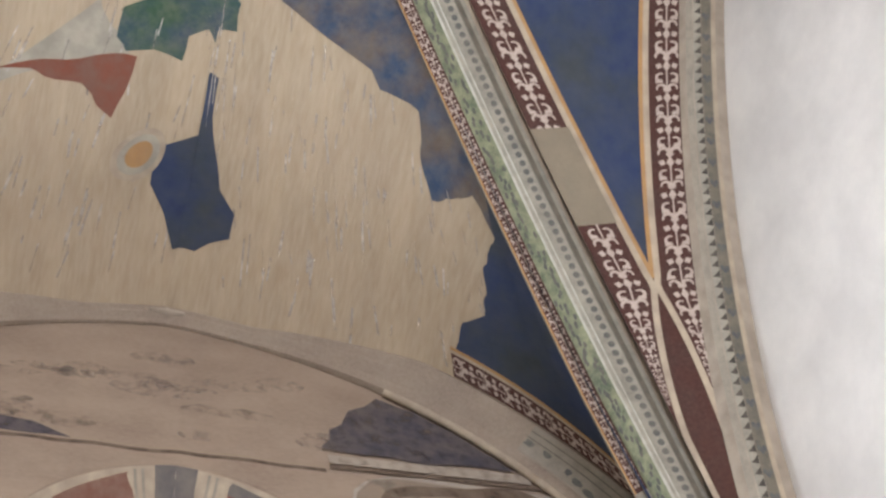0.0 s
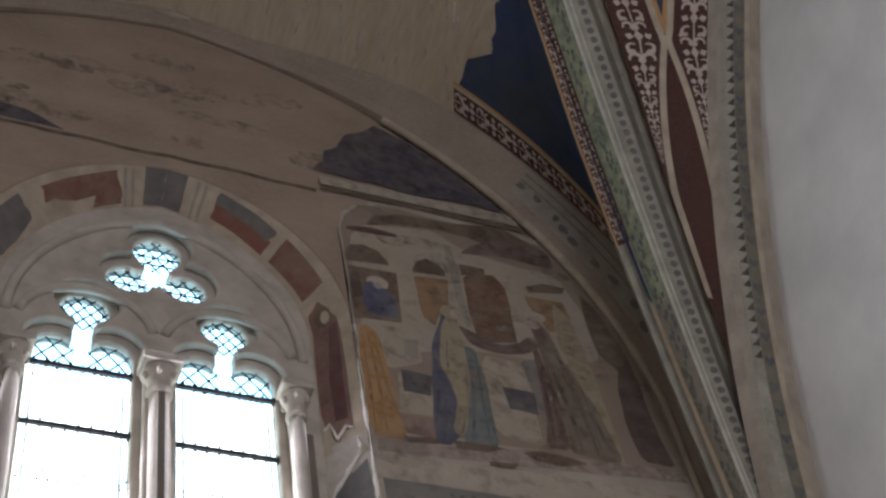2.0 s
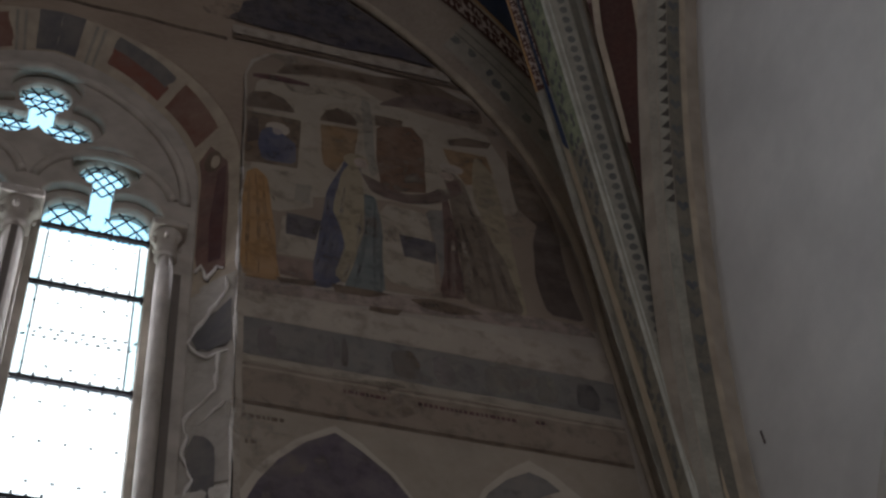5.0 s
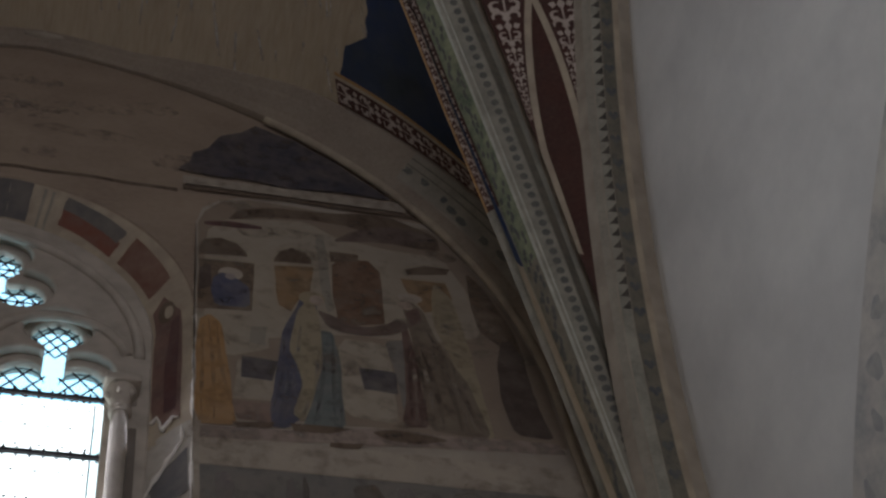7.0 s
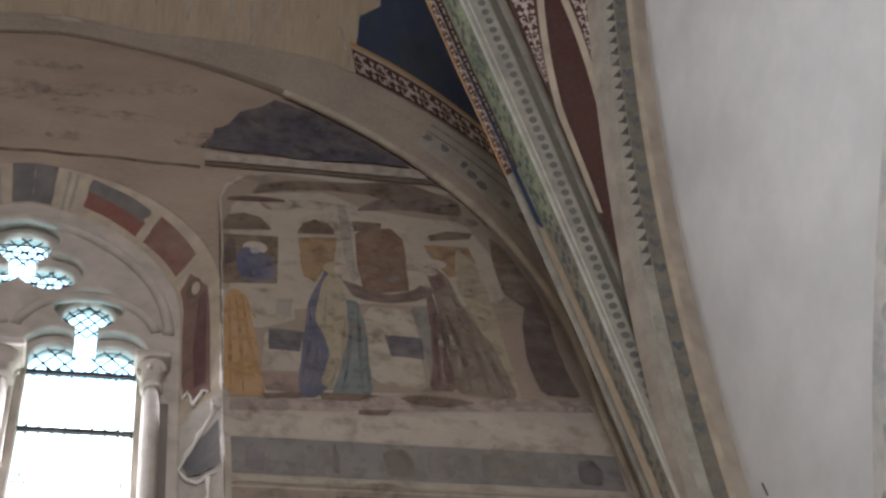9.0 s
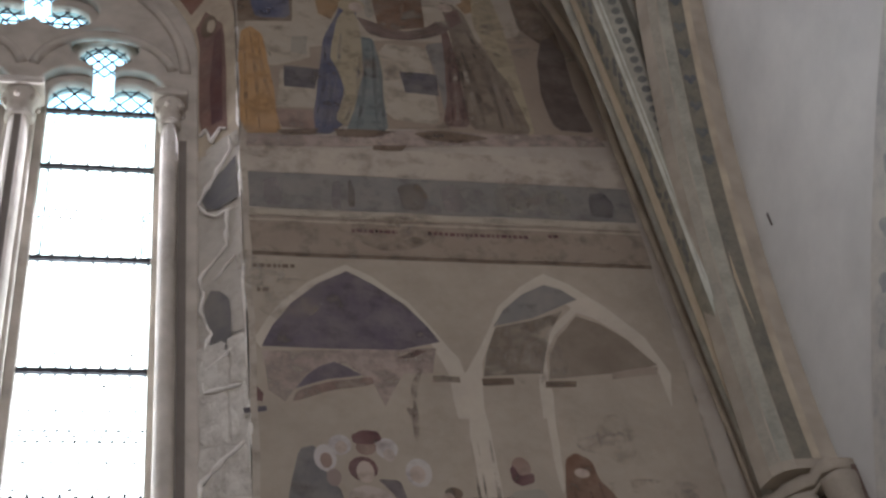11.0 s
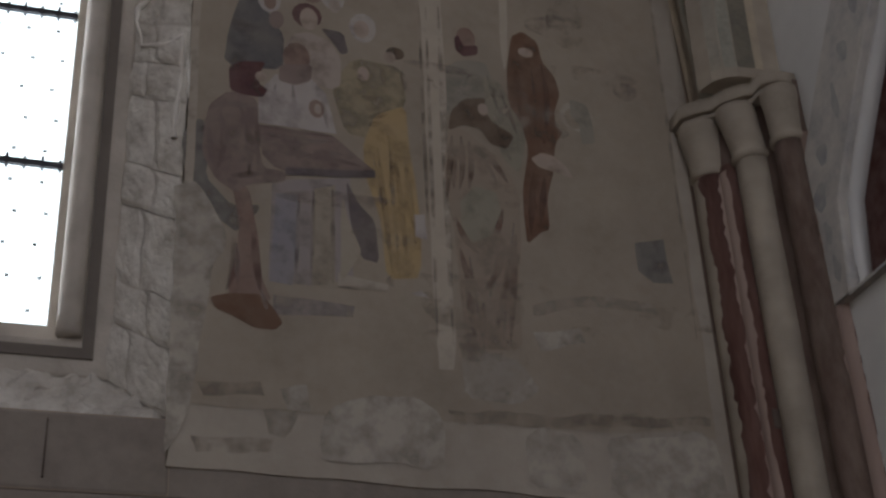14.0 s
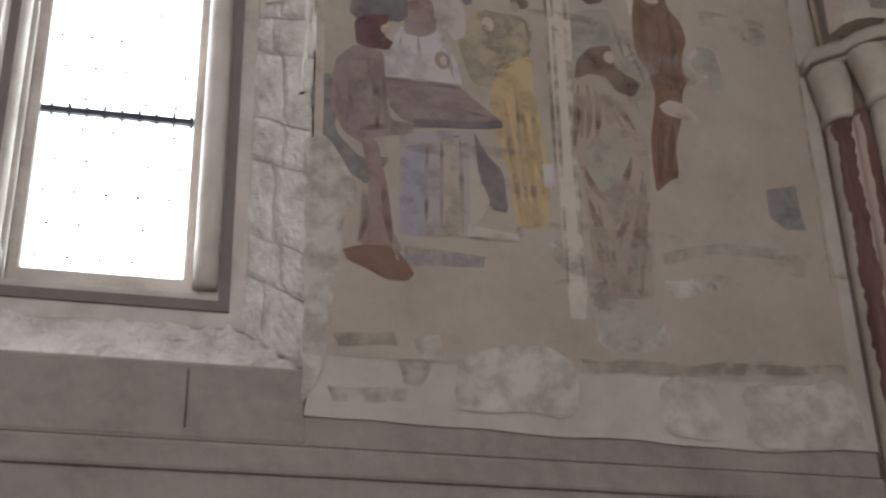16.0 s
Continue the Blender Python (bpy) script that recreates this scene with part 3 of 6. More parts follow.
def diag_frame(curve, u):
    return (*frame_of(curve, u, RIB_SIDE), slim(u))


def wall_frame(curve, u):
    return (*frame_of(curve, u, Vector((0, -1, 0))), wall_rib_size(u))


def side_frame(curve, u):
    return (*frame_of(curve, u, Vector((-1, 0, 0))), 1.0)


def along(curve, frame_fn, a, b, out=0.0):
    def f(u):
        p, s, o, k = frame_fn(curve, u)
        return p + s * (a * k) + o * (b * k + out)
    return f


# diagonal ribs: a painted green flank, a ridge with its highlight coloured in pale, a strip with a row of dots, a dull
# green hollow and a cream fillet
DIAG_CORE = [(-0.24, -0.20), (-0.235, -0.135), (-0.135, -0.112), (-0.032, -0.012), (0, 0), (0.022, -0.006), (0.125, -0.045), (0.175, -0.11), (0.20, -0.13), (0.25, -0.17)]
CORNERS = ((0, 0, "painted stone diagonal vault rib with green flank and dotted strip"), (1, 0, "painted stone diagonal vault rib, its colours worn"),
           (0, 1, "plain stone diagonal vault rib"), (1, 1, "plain stone diagonal vault rib"))
for left, far, text in CORNERS:
    rib = thing("vault_rib", text, "vault rib", "diagonal ribs of the vault")
    solid("rib_core", diagonal, diag_frame, DIAG_CORE, STRIP if not far else PALE, rib, left=left, far=far)
    if left or far:
        continue
    R = lambda a0, b0, a1, b1: Ribbon(along(diagonal, diag_frame, a0, b0), along(diagonal, diag_frame, a1, b1), 0.001, 0.99, 140)
    r = R(-0.228, -0.133, -0.138, -0.112)
    part("maroon_border", r.strip(bmesh.new(), 0.003, 1, 3.9), RED, rib, "maroon border with pale leaves")
    scroll(r, rib, 3.9, None, 0.046, 0.006)
    r = R(-0.236, -0.135, -0.222, -0.132)
    part("edge_line", r.strip(bmesh.new(), 0.006, 1, 3.9), OCHRE, rib, "ochre line")
    r = R(-0.135, -0.112, -0.032, -0.012)
    part("green_flank", r.strip(bmesh.new(), 0.003, 2, 3.4), GREEN, rib, "green and cream painted flank with leafy flecks")
    part("worn_flank", r.strip(bmesh.new(), 0.003, 2, 0, 3.4), WORNF, rib, "worn grey-green lower flank")
    bm = bmesh.new()
    rnd = random.Random(3)
    s = 1.2
    while s < r.length - 0.1:
        w = rnd.uniform(-0.7, 0.7)
        r.shape(bm, [(a * rnd.uniform(0.7, 1.5), b * rnd.uniform(0.6, 1.2)) for a, b in disc(0.016, 6, 1.6)], s, w, 0.006)
        s += rnd.uniform(0.018, 0.05)
    tagged(part("leaf_fleck", bm, DOT, rib, "dark green and blue leaf flecks"), kind="stuff")
    r = R(-0.032, -0.012, 0.02, -0.005)
    part("ridge", r.strip(bmesh.new(), 0.004, 2), RIDGE, rib, "pale worn ridge with a painted-in highlight")
    r = R(0.028, -0.008, 0.122, -0.044)
    part("dotted_strip", r.strip(bmesh.new(), 0.003), STRIP, rib, "pale painted strip")
    s = 0.1
    while s < r.length - 0.1:
        if not 0.75 < s < 1.25:
            bm = bmesh.new()
            r.shape(bm, disc(0.025 if s > 1.2 else 0.018, 9), s, 0.1 + 0.05 * math.sin(s * 9), 0.006)
            part("painted_dot", bm, DOT, rib)
        s += 0.070
    r = R(0.13, -0.05, 0.172, -0.106)
    part("hollow", r.strip(bmesh.new(), 0.003), DKGREEN, rib, "dull green painted hollow")
    r = R(0.205, -0.132, 0.24, -0.160)
    part("fillet", r.strip(bmesh.new(), 0.003), CREAM, rib, "cream fillet")

# arches against the window wall and the side walls
for name, curve, fr, sec, far_ok in (("wall_rib", wall_arch, wall_frame, [(-0.02, 0.0), (0.02, 0.02), (0.07, 0.02), (0.10, -0.02), (0.115, -0.045), (0.20, -0.125), (0.215, -0.15), (0.275, -0.20), (0.285, -0.26), (-0.02, -0.26)], 1),
                                     ("side_rib", side_arch, side_frame, [(-0.11, 0.02), (0.02, 0.025), (0.10, 0.02), (0.15, 0.0), (0.19, -0.04), (0.215, -0.12), (-0.11, -0.12)], 1)):
    for left in (0, 1):
        for far in (0, 1):
            text = "cream roll-moulded stone rib along the window wall" if name == "wall_rib" else "painted stone rib along the whitewashed side wall"
            if far:
                text = "plain stone rib against the wall behind"
            rib = thing(name, text, "vault rib", "ribs along the walls")
            if not left and not far:
                bm = bmesh.new()
                if name == "wall_rib":
                    box(bm, AX - 0.14, AX + 0.14, -0.11, 0.02, 9.94, 10.32, 0.02)
                else:
                    box(bm, 3.36, 3.62, YB / 2 - 0.14, YB / 2 + 0.14, 10.9, 11.3, 0.02)
                part("key", bm, CREAM2, rib, "small key block at the crown")
            solid("rib_core", curve, fr, sec, RIBW if name == "wall_rib" else CREAM2, rib, u0=-0.008 if name == "wall_rib" else -0.003, left=left, far=far)
            if name == "wall_rib" and not far:
                ring = [(0.045 + 0.03 * math.cos(k * math.pi / 5), 0.032 + 0.03 * math.sin(k * math.pi / 5)) for k in range(10)]
                solid("roll", curve, fr, ring, CREAM, rib, "cream roll moulding", -0.008, 0.72, 90, left)
            if left or far:
                continue
            R = lambda a0, b0, a1, b1: Ribbon(along(curve, fr, a0, b0), along(curve, fr, a1, b1), 0.001, 0.99, 120)
            if name == "wall_rib":
                r = R(0.112, -0.04, 0.272, -0.196)
                cut = r.length * 0.645
                part("painted_band", r.strip(bmesh.new(), 0.003, 2, 0, cut), DKGREY, rib, "grey-green worn painted band")
                bm = bmesh.new()
                rnd = random.Random(5)
                s = 0.4
                while s < cut:
                    r.shape(bm, [(a * rnd.uniform(0.6, 2.2), b) for a, b in disc(0.024, 7, 1.5)], s, rnd.uniform(-0.6, -0.1), 0.006)
                    s += rnd.uniform(0.09, 0.3)
                tagged(part("dark_fleck", bm, DOT, rib), kind="stuff")
                for w in (-0.98, 0.1, 0.55):
                    part("painted_line", r.strip(bmesh.new(), 0.005, 1, 0, cut, w, w + 0.09), CREAM2 if w < 0 else DKGREEN, rib)
            else:
                r = R(-0.02, 0.024, 0.018, 0.025)
                part("edge_line", r.strip(bmesh.new(), 0.003), CREAM, rib)
                r = R(0.02, 0.025, 0.098, 0.02)
                part("green_band", r.strip(bmesh.new(), 0.003), DKGREEN, rib, "dull green painted band with blue leaves")
                bm = bmesh.new()
                s = 1.7
                while s < r.length - 0.2:
                    for k in (-1, 0, 1):
                        r.shape(bm, disc(0.017, 6, 1.3), s + 0.02 * abs(k), 0.45 * k, 0.006)
                    s += 0.17
                tagged(part("leaf_fleck", bm, BLUEDOT, rib, "row of blue painted leaves"), kind="stuff")
                r = R(0.10, 0.018, 0.15, 0.0)
                part("wedge_strip", r.strip(bmesh.new(), 0.003), STRIP, rib, "pale painted strip")
                s = 2.75
                while s < r.length - 0.2:
                    bm = bmesh.new()
                    r.shape(bm, [(0, -0.027), (0.062, -0.027), (0.035, -0.004), (0.010, 0.022)], s, 0, 0.006)
                    part("painted_wedge", bm, WEDGE, rib)
                    s += 0.082
                r = R(0.155, -0.005, 0.19, -0.038)
                part("grey_line", r.strip(bmesh.new(), 0.003), DKGREY, rib)


# ---- painted bands and remains of paint on the vault webs ----
def web_line(web, edge, dist):
    """A line on a web, dist(u) metres from its wall arch (edge 0) or from its diagonal rib (edge 1)."""
    def f(u):
        a, b = web(u, 0), web(u, 1)
        d = min(dist(u) / max((a - b).length, 1e-3), 1.0)
        return web(u, d if edge == 0 else 1 - d)
    return f


painting = thing("vault_painting", "remains of vault painting, maroon scroll bands and blue fields", "fresco")
UJ, UL = 0.445, 0.335          # where the two bands of the side web meet, and where they end below


def width_side(u):
    return (web_side(u, 0) - web_side(u, 1)).length


def reach(u):
    w = width_side(u) / 2
    full = min(0.27, w - 0.02)
    return full if u >= UJ else max(0.001, (w - 0.02) * max(0, (u - UL) / (UJ - UL)))


field = Ribbon(web_line(web_side, 0, lambda u: 0.0), web_line(web_side, 1, lambda u: 0.0), 0.2, UJ + 0.02, 60)
part("maroon_wedge", field.strip(bmesh.new(), 0.003, 6), RED, painting, "plain dark maroon wedge where the bands meet")
field = Ribbon(web_line(web_side, 0, lambda u: 0.1), web_line(web_side, 1, lambda u: 0.1), UJ, 0.97, 60)
part("blue_field", field.strip(bmesh.new(), 0.003, 8), BLUE, painting, "mottled blue field")
for edge in (0, 1):
    band = Ribbon(web_line(web_side, edge, lambda u: 0.0), web_line(web_side, edge, reach), UL, 0.95, 120)
    bm = band.strip(bmesh.new(), 0.007, 3)
    part("maroon_band", bm, RED, painting, "maroon band with pale leaf scrolls")
    scroll(band, painting, 0.05, None, 0.095, 0.011)
    for a, b, m_, o in ((0.0, 0.045, CREAM, 0.011), (0.045, 0.075, OCHRE, 0.010)):
        line = Ribbon(web_line(web_side, edge, lambda u, a=a: reach(u) + a), web_line(web_side, edge, lambda u, b=b: reach(u) + b), 0.27 if m_ is CREAM else UJ - 0.002, 0.95, 120)
        part("border", line.strip(bmesh.new(), o), m_, painting, "cream border" if m_ is CREAM else "ochre border")
    if edge == 1:
        patch = Ribbon(web_line(web_side, 1, lambda u: 0.0), web_line(web_side, 1, lambda u: reach(u) + 0.01), 0.487, 0.560, 20)
        part("mortar_patch", patch.strip(bmesh.new(), 0.013, 2), RAW, painting, "plain grey-brown mortar repair")

# east web, along the diagonal rib and along the window wall's rib
band = Ribbon(web_line(web_east, 1, lambda u: 0.0), web_line(web_east, 1, lambda u: 0.05), 0.41, 0.97, 120)
part("maroon_band", band.strip(bmesh.new(), 0.009), RED, painting, "narrow maroon band along the rib")
line = Ribbon(web_line(web_east, 1, lambda u: 0.05), web_line(web_east, 1, lambda u: 0.075), 0.41, 0.97, 120)
part("border", line.strip(bmesh.new(), 0.012), OCHRE, painting)


def half_east(u):
    return max(0.002, min(0.19, (web_east(u, 0) - web_east(u, 1)).length - 0.12))


for left, top in ((0, 0.662), (1, 0.765)):
    band = Ribbon(lambda u: flip(web_line(web_east, 0, lambda k: 0.012)(u), left, 0), lambda u: flip(web_line(web_east, 0, half_east)(u), left, 0), 0.26, top, 90)
    part("maroon_band", band.strip(bmesh.new(), 0.009, 2), RED, painting, "maroon band with pale leaf scrolls")
    scroll(band, painting, 0.3, None, 0.075, 0.013)
    for a, b, m_ in ((-0.004, 0.02, CREAM), (0.02, 0.045, OCHRE)):
        line = Ribbon(lambda u: flip(web_line(web_east, 0, lambda k: half_east(k) + a)(u), left, 0), lambda u: flip(web_line(web_east, 0, lambda k: half_east(k) + b)(u), left, 0), 0.26, top, 90)
        part("border", line.strip(bmesh.new(), 0.012), m_, painting)


def ragged(pts, step=0.05, amp=0.01, seed=0):
    """An outline broken up into short uneven steps."""
    out = []
    for i, (x, z) in enumerate(pts):
        p, q = pts[i], pts[(i + 1) % len(pts)]
        k = max(1, int(math.hypot(q[0] - p[0], q[1] - p[1]) / step))
        for j in range(k):
            f = j / k
            a, b = p[0] + (q[0] - p[0]) * f, p[1] + (q[1] - p[1]) * f
            d = noise.noise_vector((a / step * 0.22 + seed, b / step * 0.22, seed)) * 1.6 + noise.noise_vector((a / step * 0.7, b / step * 0.7 + seed, seed)) * 0.35
            k_ = min(amp, step * 0.4)
            out.append((a + k_ * d.x, b + k_ * d.y))
    return out


def on_vault(q, v):
    u = 1 - abs(q)
    span, d = (web_east(u, 0) - web_east(u, 1)).length, 0.275 * wall_rib_size(u) - 0.10
    v = max(0.0, (v * (span + d) - d) / span)
    return flip(web_east(1 - abs(q), v), q < 0, 0)


def vault_patch(name, pts, material, label="", off=0.006, amp=0.006, seed=1):
    """A patch of paint on the web over the window: outline in (q, v), q from the crown outwards, v from the wall to the rib."""
    bm = bmesh.new()
    lay = bm.verts.layers.float.new("worn")
    bm.faces.new([bm.verts.new((q, v, 0)) for q, v in ragged(pts, 0.02, amp, seed)])
    bm.normal_update()
    for w in bm.verts:
        w[lay] = 0.12
    for axis, lines in (((1, 0, 0), [i * 0.03 for i in range(-16, 26)]), ((0, 1, 0), [i * 0.08 for i in range(1, 13)])):
        for c in lines:
            bmesh.ops.bisect_plane(bm, geom=bm.verts[:] + bm.edges[:] + bm.faces[:], plane_co=Vector(axis) * c, plane_no=axis)
    for w in bm.verts:
        q, v = w.co.x, max(0.0, min(1, w.co.y))
        p = on_vault(q, v)
        w.co = p + Vector((0, -0.6, -0.8)) * off
    bmesh.ops.triangulate(bm, faces=bm.faces)
    return part(name, bm, material, painting, label)


EDGE = [(0.135, 0.585), (0.183, 0.603), (0.255, 0.661), (0.266, 0.642), (0.33, 0.73), (0.326, 0.578), (0.333, 0.514), (0.37, 0.60), (0.406, 0.749), (0.432, 0.685)]
vault_patch("blue_field", [(0.335, 0.086), (0.355, 0.237), (0.383, 0.281), (0.394, 0.425), (0.432, 0.685), (0.44, 1), (0.72, 1), (0.70, 0.02), (0.5, 0.1)], BLUE, "deep blue field below the broken plaster")
vault_patch("dark_field", [(0.02, 0.60)] + EDGE + [(0.44, 1), (0.02, 1)], TEAL, "smoky blue and brown painted remains")
vault_patch("blue_remnant", [(-0.035, 0.375), (0.05, 0.385), (0.06, 0.274), (0.074, 0.205), (0.094, 0.178), (0.094, 0.138), (0.048, 0.101), (-0.033, 0.096), (-0.045, 0.133), (-0.075, 0.173), (-0.091, 0.203), (-0.086, 0.267), (-0.03, 0.28)], BLUE, "blue remnant of a painted robe")
vault_patch("green_remnant", [(-0.177, 0.572), (0.074, 0.519), (0.076, 0.468), (-0.033, 0.43), (-0.075, 0.468), (-0.09, 0.454), (-0.088, 0.414), (-0.126, 0.446), (-0.163, 0.462), (-0.18, 0.509)], LEAFG, "dark green remnant of paint")
vault_patch("red_remnant", [(-0.308, 0.591), (-0.232, 0.512), (-0.144, 0.443), (-0.143, 0.387), (-0.152, 0.339), (-0.19, 0.416), (-0.246, 0.492)], BRICK, "brick-red remnant of paint", 0.009)
vault_patch("pale_remnant", [(-0.34, 0.56), (-0.22, 0.50), (-0.155, 0.45), (-0.21, 0.62)], ASH, "ashy pale remnant of paint", 0.004)
for r_, m_, o in ((0.034, CREAM, 0.008), (0.026, ASH, 0.011), (0.017, OCHRE, 0.014)):
    vault_patch("halo", [(-0.111 + r_ * 0.95 * math.cos(a / 10 * math.pi), 0.26 + r_ * 1.35 * math.sin(a / 10 * math.pi)) for a in range(20)], m_, "round painted halo in rings", o, 0.001)

# keying scratches and board marks in the bare plaster of the web
for name, material, count, seed, label, lmax, wmax, worn_ in (("plaster_scratch", SKIM, 240, 11, "pale keying scratches in the plaster", 0.09, 0.0013, 0.62),):
    bm = bmesh.new()
    lay = bm.verts.layers.float.new("worn")
    rnd = random.Random(seed)
    for i in range(count):
        q, v = rnd.uniform(-0.34, 0.40), rnd.uniform(0.03, 0.62)
        ln, w, d = rnd.uniform(0.015, lmax), rnd.uniform(0.0006, wmax), rnd.uniform(-0.004, 0.004)
        for k in range(3):
            a, b = k / 3, (k + 1) / 3
            pts = [on_vault(q - w + d * a, v + ln * a), on_vault(q + w + d * a, v + ln * a), on_vault(q + w + d * b, v + ln * b), on_vault(q - w + d * b, v + ln * b)]
            vs = [bm.verts.new(p + Vector((0, -0.003, -0.005))) for p in pts]
            for x in vs:
                x[lay] = worn_
            bm.faces.new(vs)
    tagged(part(name, bm, material, painting, label), kind="stuff")


# ---- the window: two lights with trefoil heads, a trefoil above, shafts with capitals, iron bars and leaded glass ----
window = thing("window_1", "tall two-light stone window with trefoil tracery and leaded glass", "window", kind="structure")
LC = (AX - 0.405, AX + 0.405)      # centres of the lights
LH, FOOT = 0.285, 2.36


def light_outline(c, grow=0.0, foot=FOOT):
    """A light with a trefoil head: two side lobes, a narrow neck and a round top lobe."""
    w, z1, r1, neck, z2, r2 = LH + grow, 6.44, 0.135 + grow, 0.058, 6.82, 0.142 + grow
    cx = w - r1
    a1 = math.acos((neck - cx) / r1)
    right = [(w, foot - grow)] + arc(cx, z1, r1, 0, a1, 12)
    b0 = -math.acos(min(1, neck / r2))
    right += arc(0, z2, r2, b0, math.pi / 2, 14)
    return [(c + x, z) for x, z in right] + [(c - x, z) for x, z in right[-2::-1]]


def trefoil(grow=0.0):
    cen = [(AX, 7.47, 0.15 + grow), (AX - 0.17, 7.16, 0.135 + grow), (AX + 0.17, 7.16, 0.135 + grow)]
    cx, cz, out = AX, 7.24, []
    for i in range(72):
        a = 2 * math.pi * i / 72
        dx, dz = math.cos(a), math.sin(a)
        best = 0.10 + grow
        for px, pz, r in cen:
            t = (px - cx) * dx + (pz - cz) * dz
            d = (px - cx - t * dx) ** 2 + (pz - cz - t * dz) ** 2
            if d < r * r and t > 0:
                best = max(best, t + math.sqrt(r * r - d))
        out.append((cx + best * dx, cz + best * dz))
    return out


def opening(grow):
    shape = dict(half=OPEN["half"] + grow, spring=OPEN["spring"], inset=OPEN["inset"])
    return arched(shape, SILL + 0.22 - max(grow, 0))


part("tracery", plate([opening(0.03), light_outline(LC[0]), light_outline(LC[1]), trefoil()], 0.10, ON_EAST(0.29), 0.012), PALE, window, "carved pale stone tracery plate")
part("tracery_front", plate([opening(0.02), light_outline(LC[0], 0.045, 2.32), light_outline(LC[1], 0.045, 2.32), trefoil(0.05)], 0.07, ON_EAST(0.205), 0.015), PALE, window, "moulded front order of the tracery")


def tube(bm, pts, r, y, n=8):
    """A round moulding along points (x, z) at depth y."""
    rings = []
    for i, (x, z) in enumerate(pts):
        (x0, z0), (x1, z1) = pts[max(i - 1, 0)], pts[min(i + 1, len(pts) - 1)]
        d = math.hypot(x1 - x0, z1 - z0) or 1
        nx, nz = -(z1 - z0) / d, (x1 - x0) / d
        rings.append([bm.verts.new((x + nx * r * math.cos(2 * math.pi * k / n), y + r * math.sin(2 * math.pi * k / n), z + nz * r * math.cos(2 * math.pi * k / n))) for k in range(n)])
    for p, q in zip(rings, rings[1:]):
        for k in range(n):
            bm.faces.new((p[k], p[(k + 1) % n], q[(k + 1) % n], q[k]))
    bm.faces.new(rings[0])
    bm.faces.new(rings[-1][::-1])
    return bm


for c in LC:
    part("light_arch", tube(bmesh.new(), arc(c, 6.52, 0.385, 0.25, math.pi - 0.25, 28), 0.03, 0.165), PALE, window, "round arch moulding over a light", True)
part("arch_moulding", tube(bmesh.new(), pointed(0.845, 6.6, 0.26, 24), 0.032, 0.165), PALE, window, "pointed arch moulding round the tracery", True)


def lathe(bm, x, y, profile, n=14):
    rings = [[bm.verts.new((x + r * math.cos(2 * math.pi * k / n), y + r * math.sin(2 * math.pi * k / n), z)) for k in range(n)] for z, r in profile]
    for p, q in zip(rings, rings[1:]):
        for k in range(n):
            bm.faces.new((p[k], p[(k + 1) % n], q[(k + 1) % n], q[k]))
    bm.faces.new(rings[0])
    bm.faces.new(rings[-1][::-1])
    return bm


for x, r in ((AX, 0.055), (AX + 0.765, 0.045), (AX - 0.765, 0.045)):
    part("shaft", lathe(bmesh.new(), x, 0.15, [(2.28, r * (1.3 if x == AX else 1)), (2.36, r * (1.25 if x == AX else 1)), (2.40, r), (6.10, r)]), PALE, window, "slender pale stone shaft", True)
    cap = part("capital", lathe(bmesh.new(), x, 0.15, [(6.08, r * 1.0), (6.09, r * 1.35), (6.115, r * 1.35), (6.125, r * 1.1), (6.19, r * 1.35), (6.25, r * 1.9), (6.27, r * 1.75)]), PALE, window, "leafy carved stone capital", True)
    for k in range(6):
        a = k * math.pi / 3 + 0.3
        bm = bmesh.new()
        g = bmesh.ops.create_icosphere(bm, subdivisions=1, radius=0.02, matrix=Matrix.Translation((x + r * 1.55 * math.cos(a), 0.15 + r * 1.55 * math.sin(a), 6.215)) @ Matrix.Diagonal((1, 1, 1.6, 1)))
        part("leaf", bm, PALE, cap)
    bm = bmesh.new()
    box(bm, x - r * 2.1, x + r * 2.1, 0.15 - r * 2.1, 0.20, 6.27, 6.325, 0.012)
    part("abacus", bm, PALE, cap)

# fillet down the jambs and along the foot of the lights, its shade coloured in dark grey
for x0, x1, z0, z1 in ((AX + 0.815, AX + 0.855, 2.20, 6.0), (AX - 0.855, AX - 0.815, 2.20, 6.0), (AX - 0.815, AX + 0.815, 2.20, 2.24), (AX - 0.018, AX + 0.018, 2.30, 6.06)):
    bm = bmesh.new()
    y0 = 0.085 if abs((x0 + x1) / 2 - AX) < 0.1 and x1 - x0 < 0.1 else 0.158
    box(bm, x0, x1, y0, y0 + 0.03, z0, z1)
    part("fillet", bm, FILLET, window, "flat fillet, coloured dark grey for its shade")

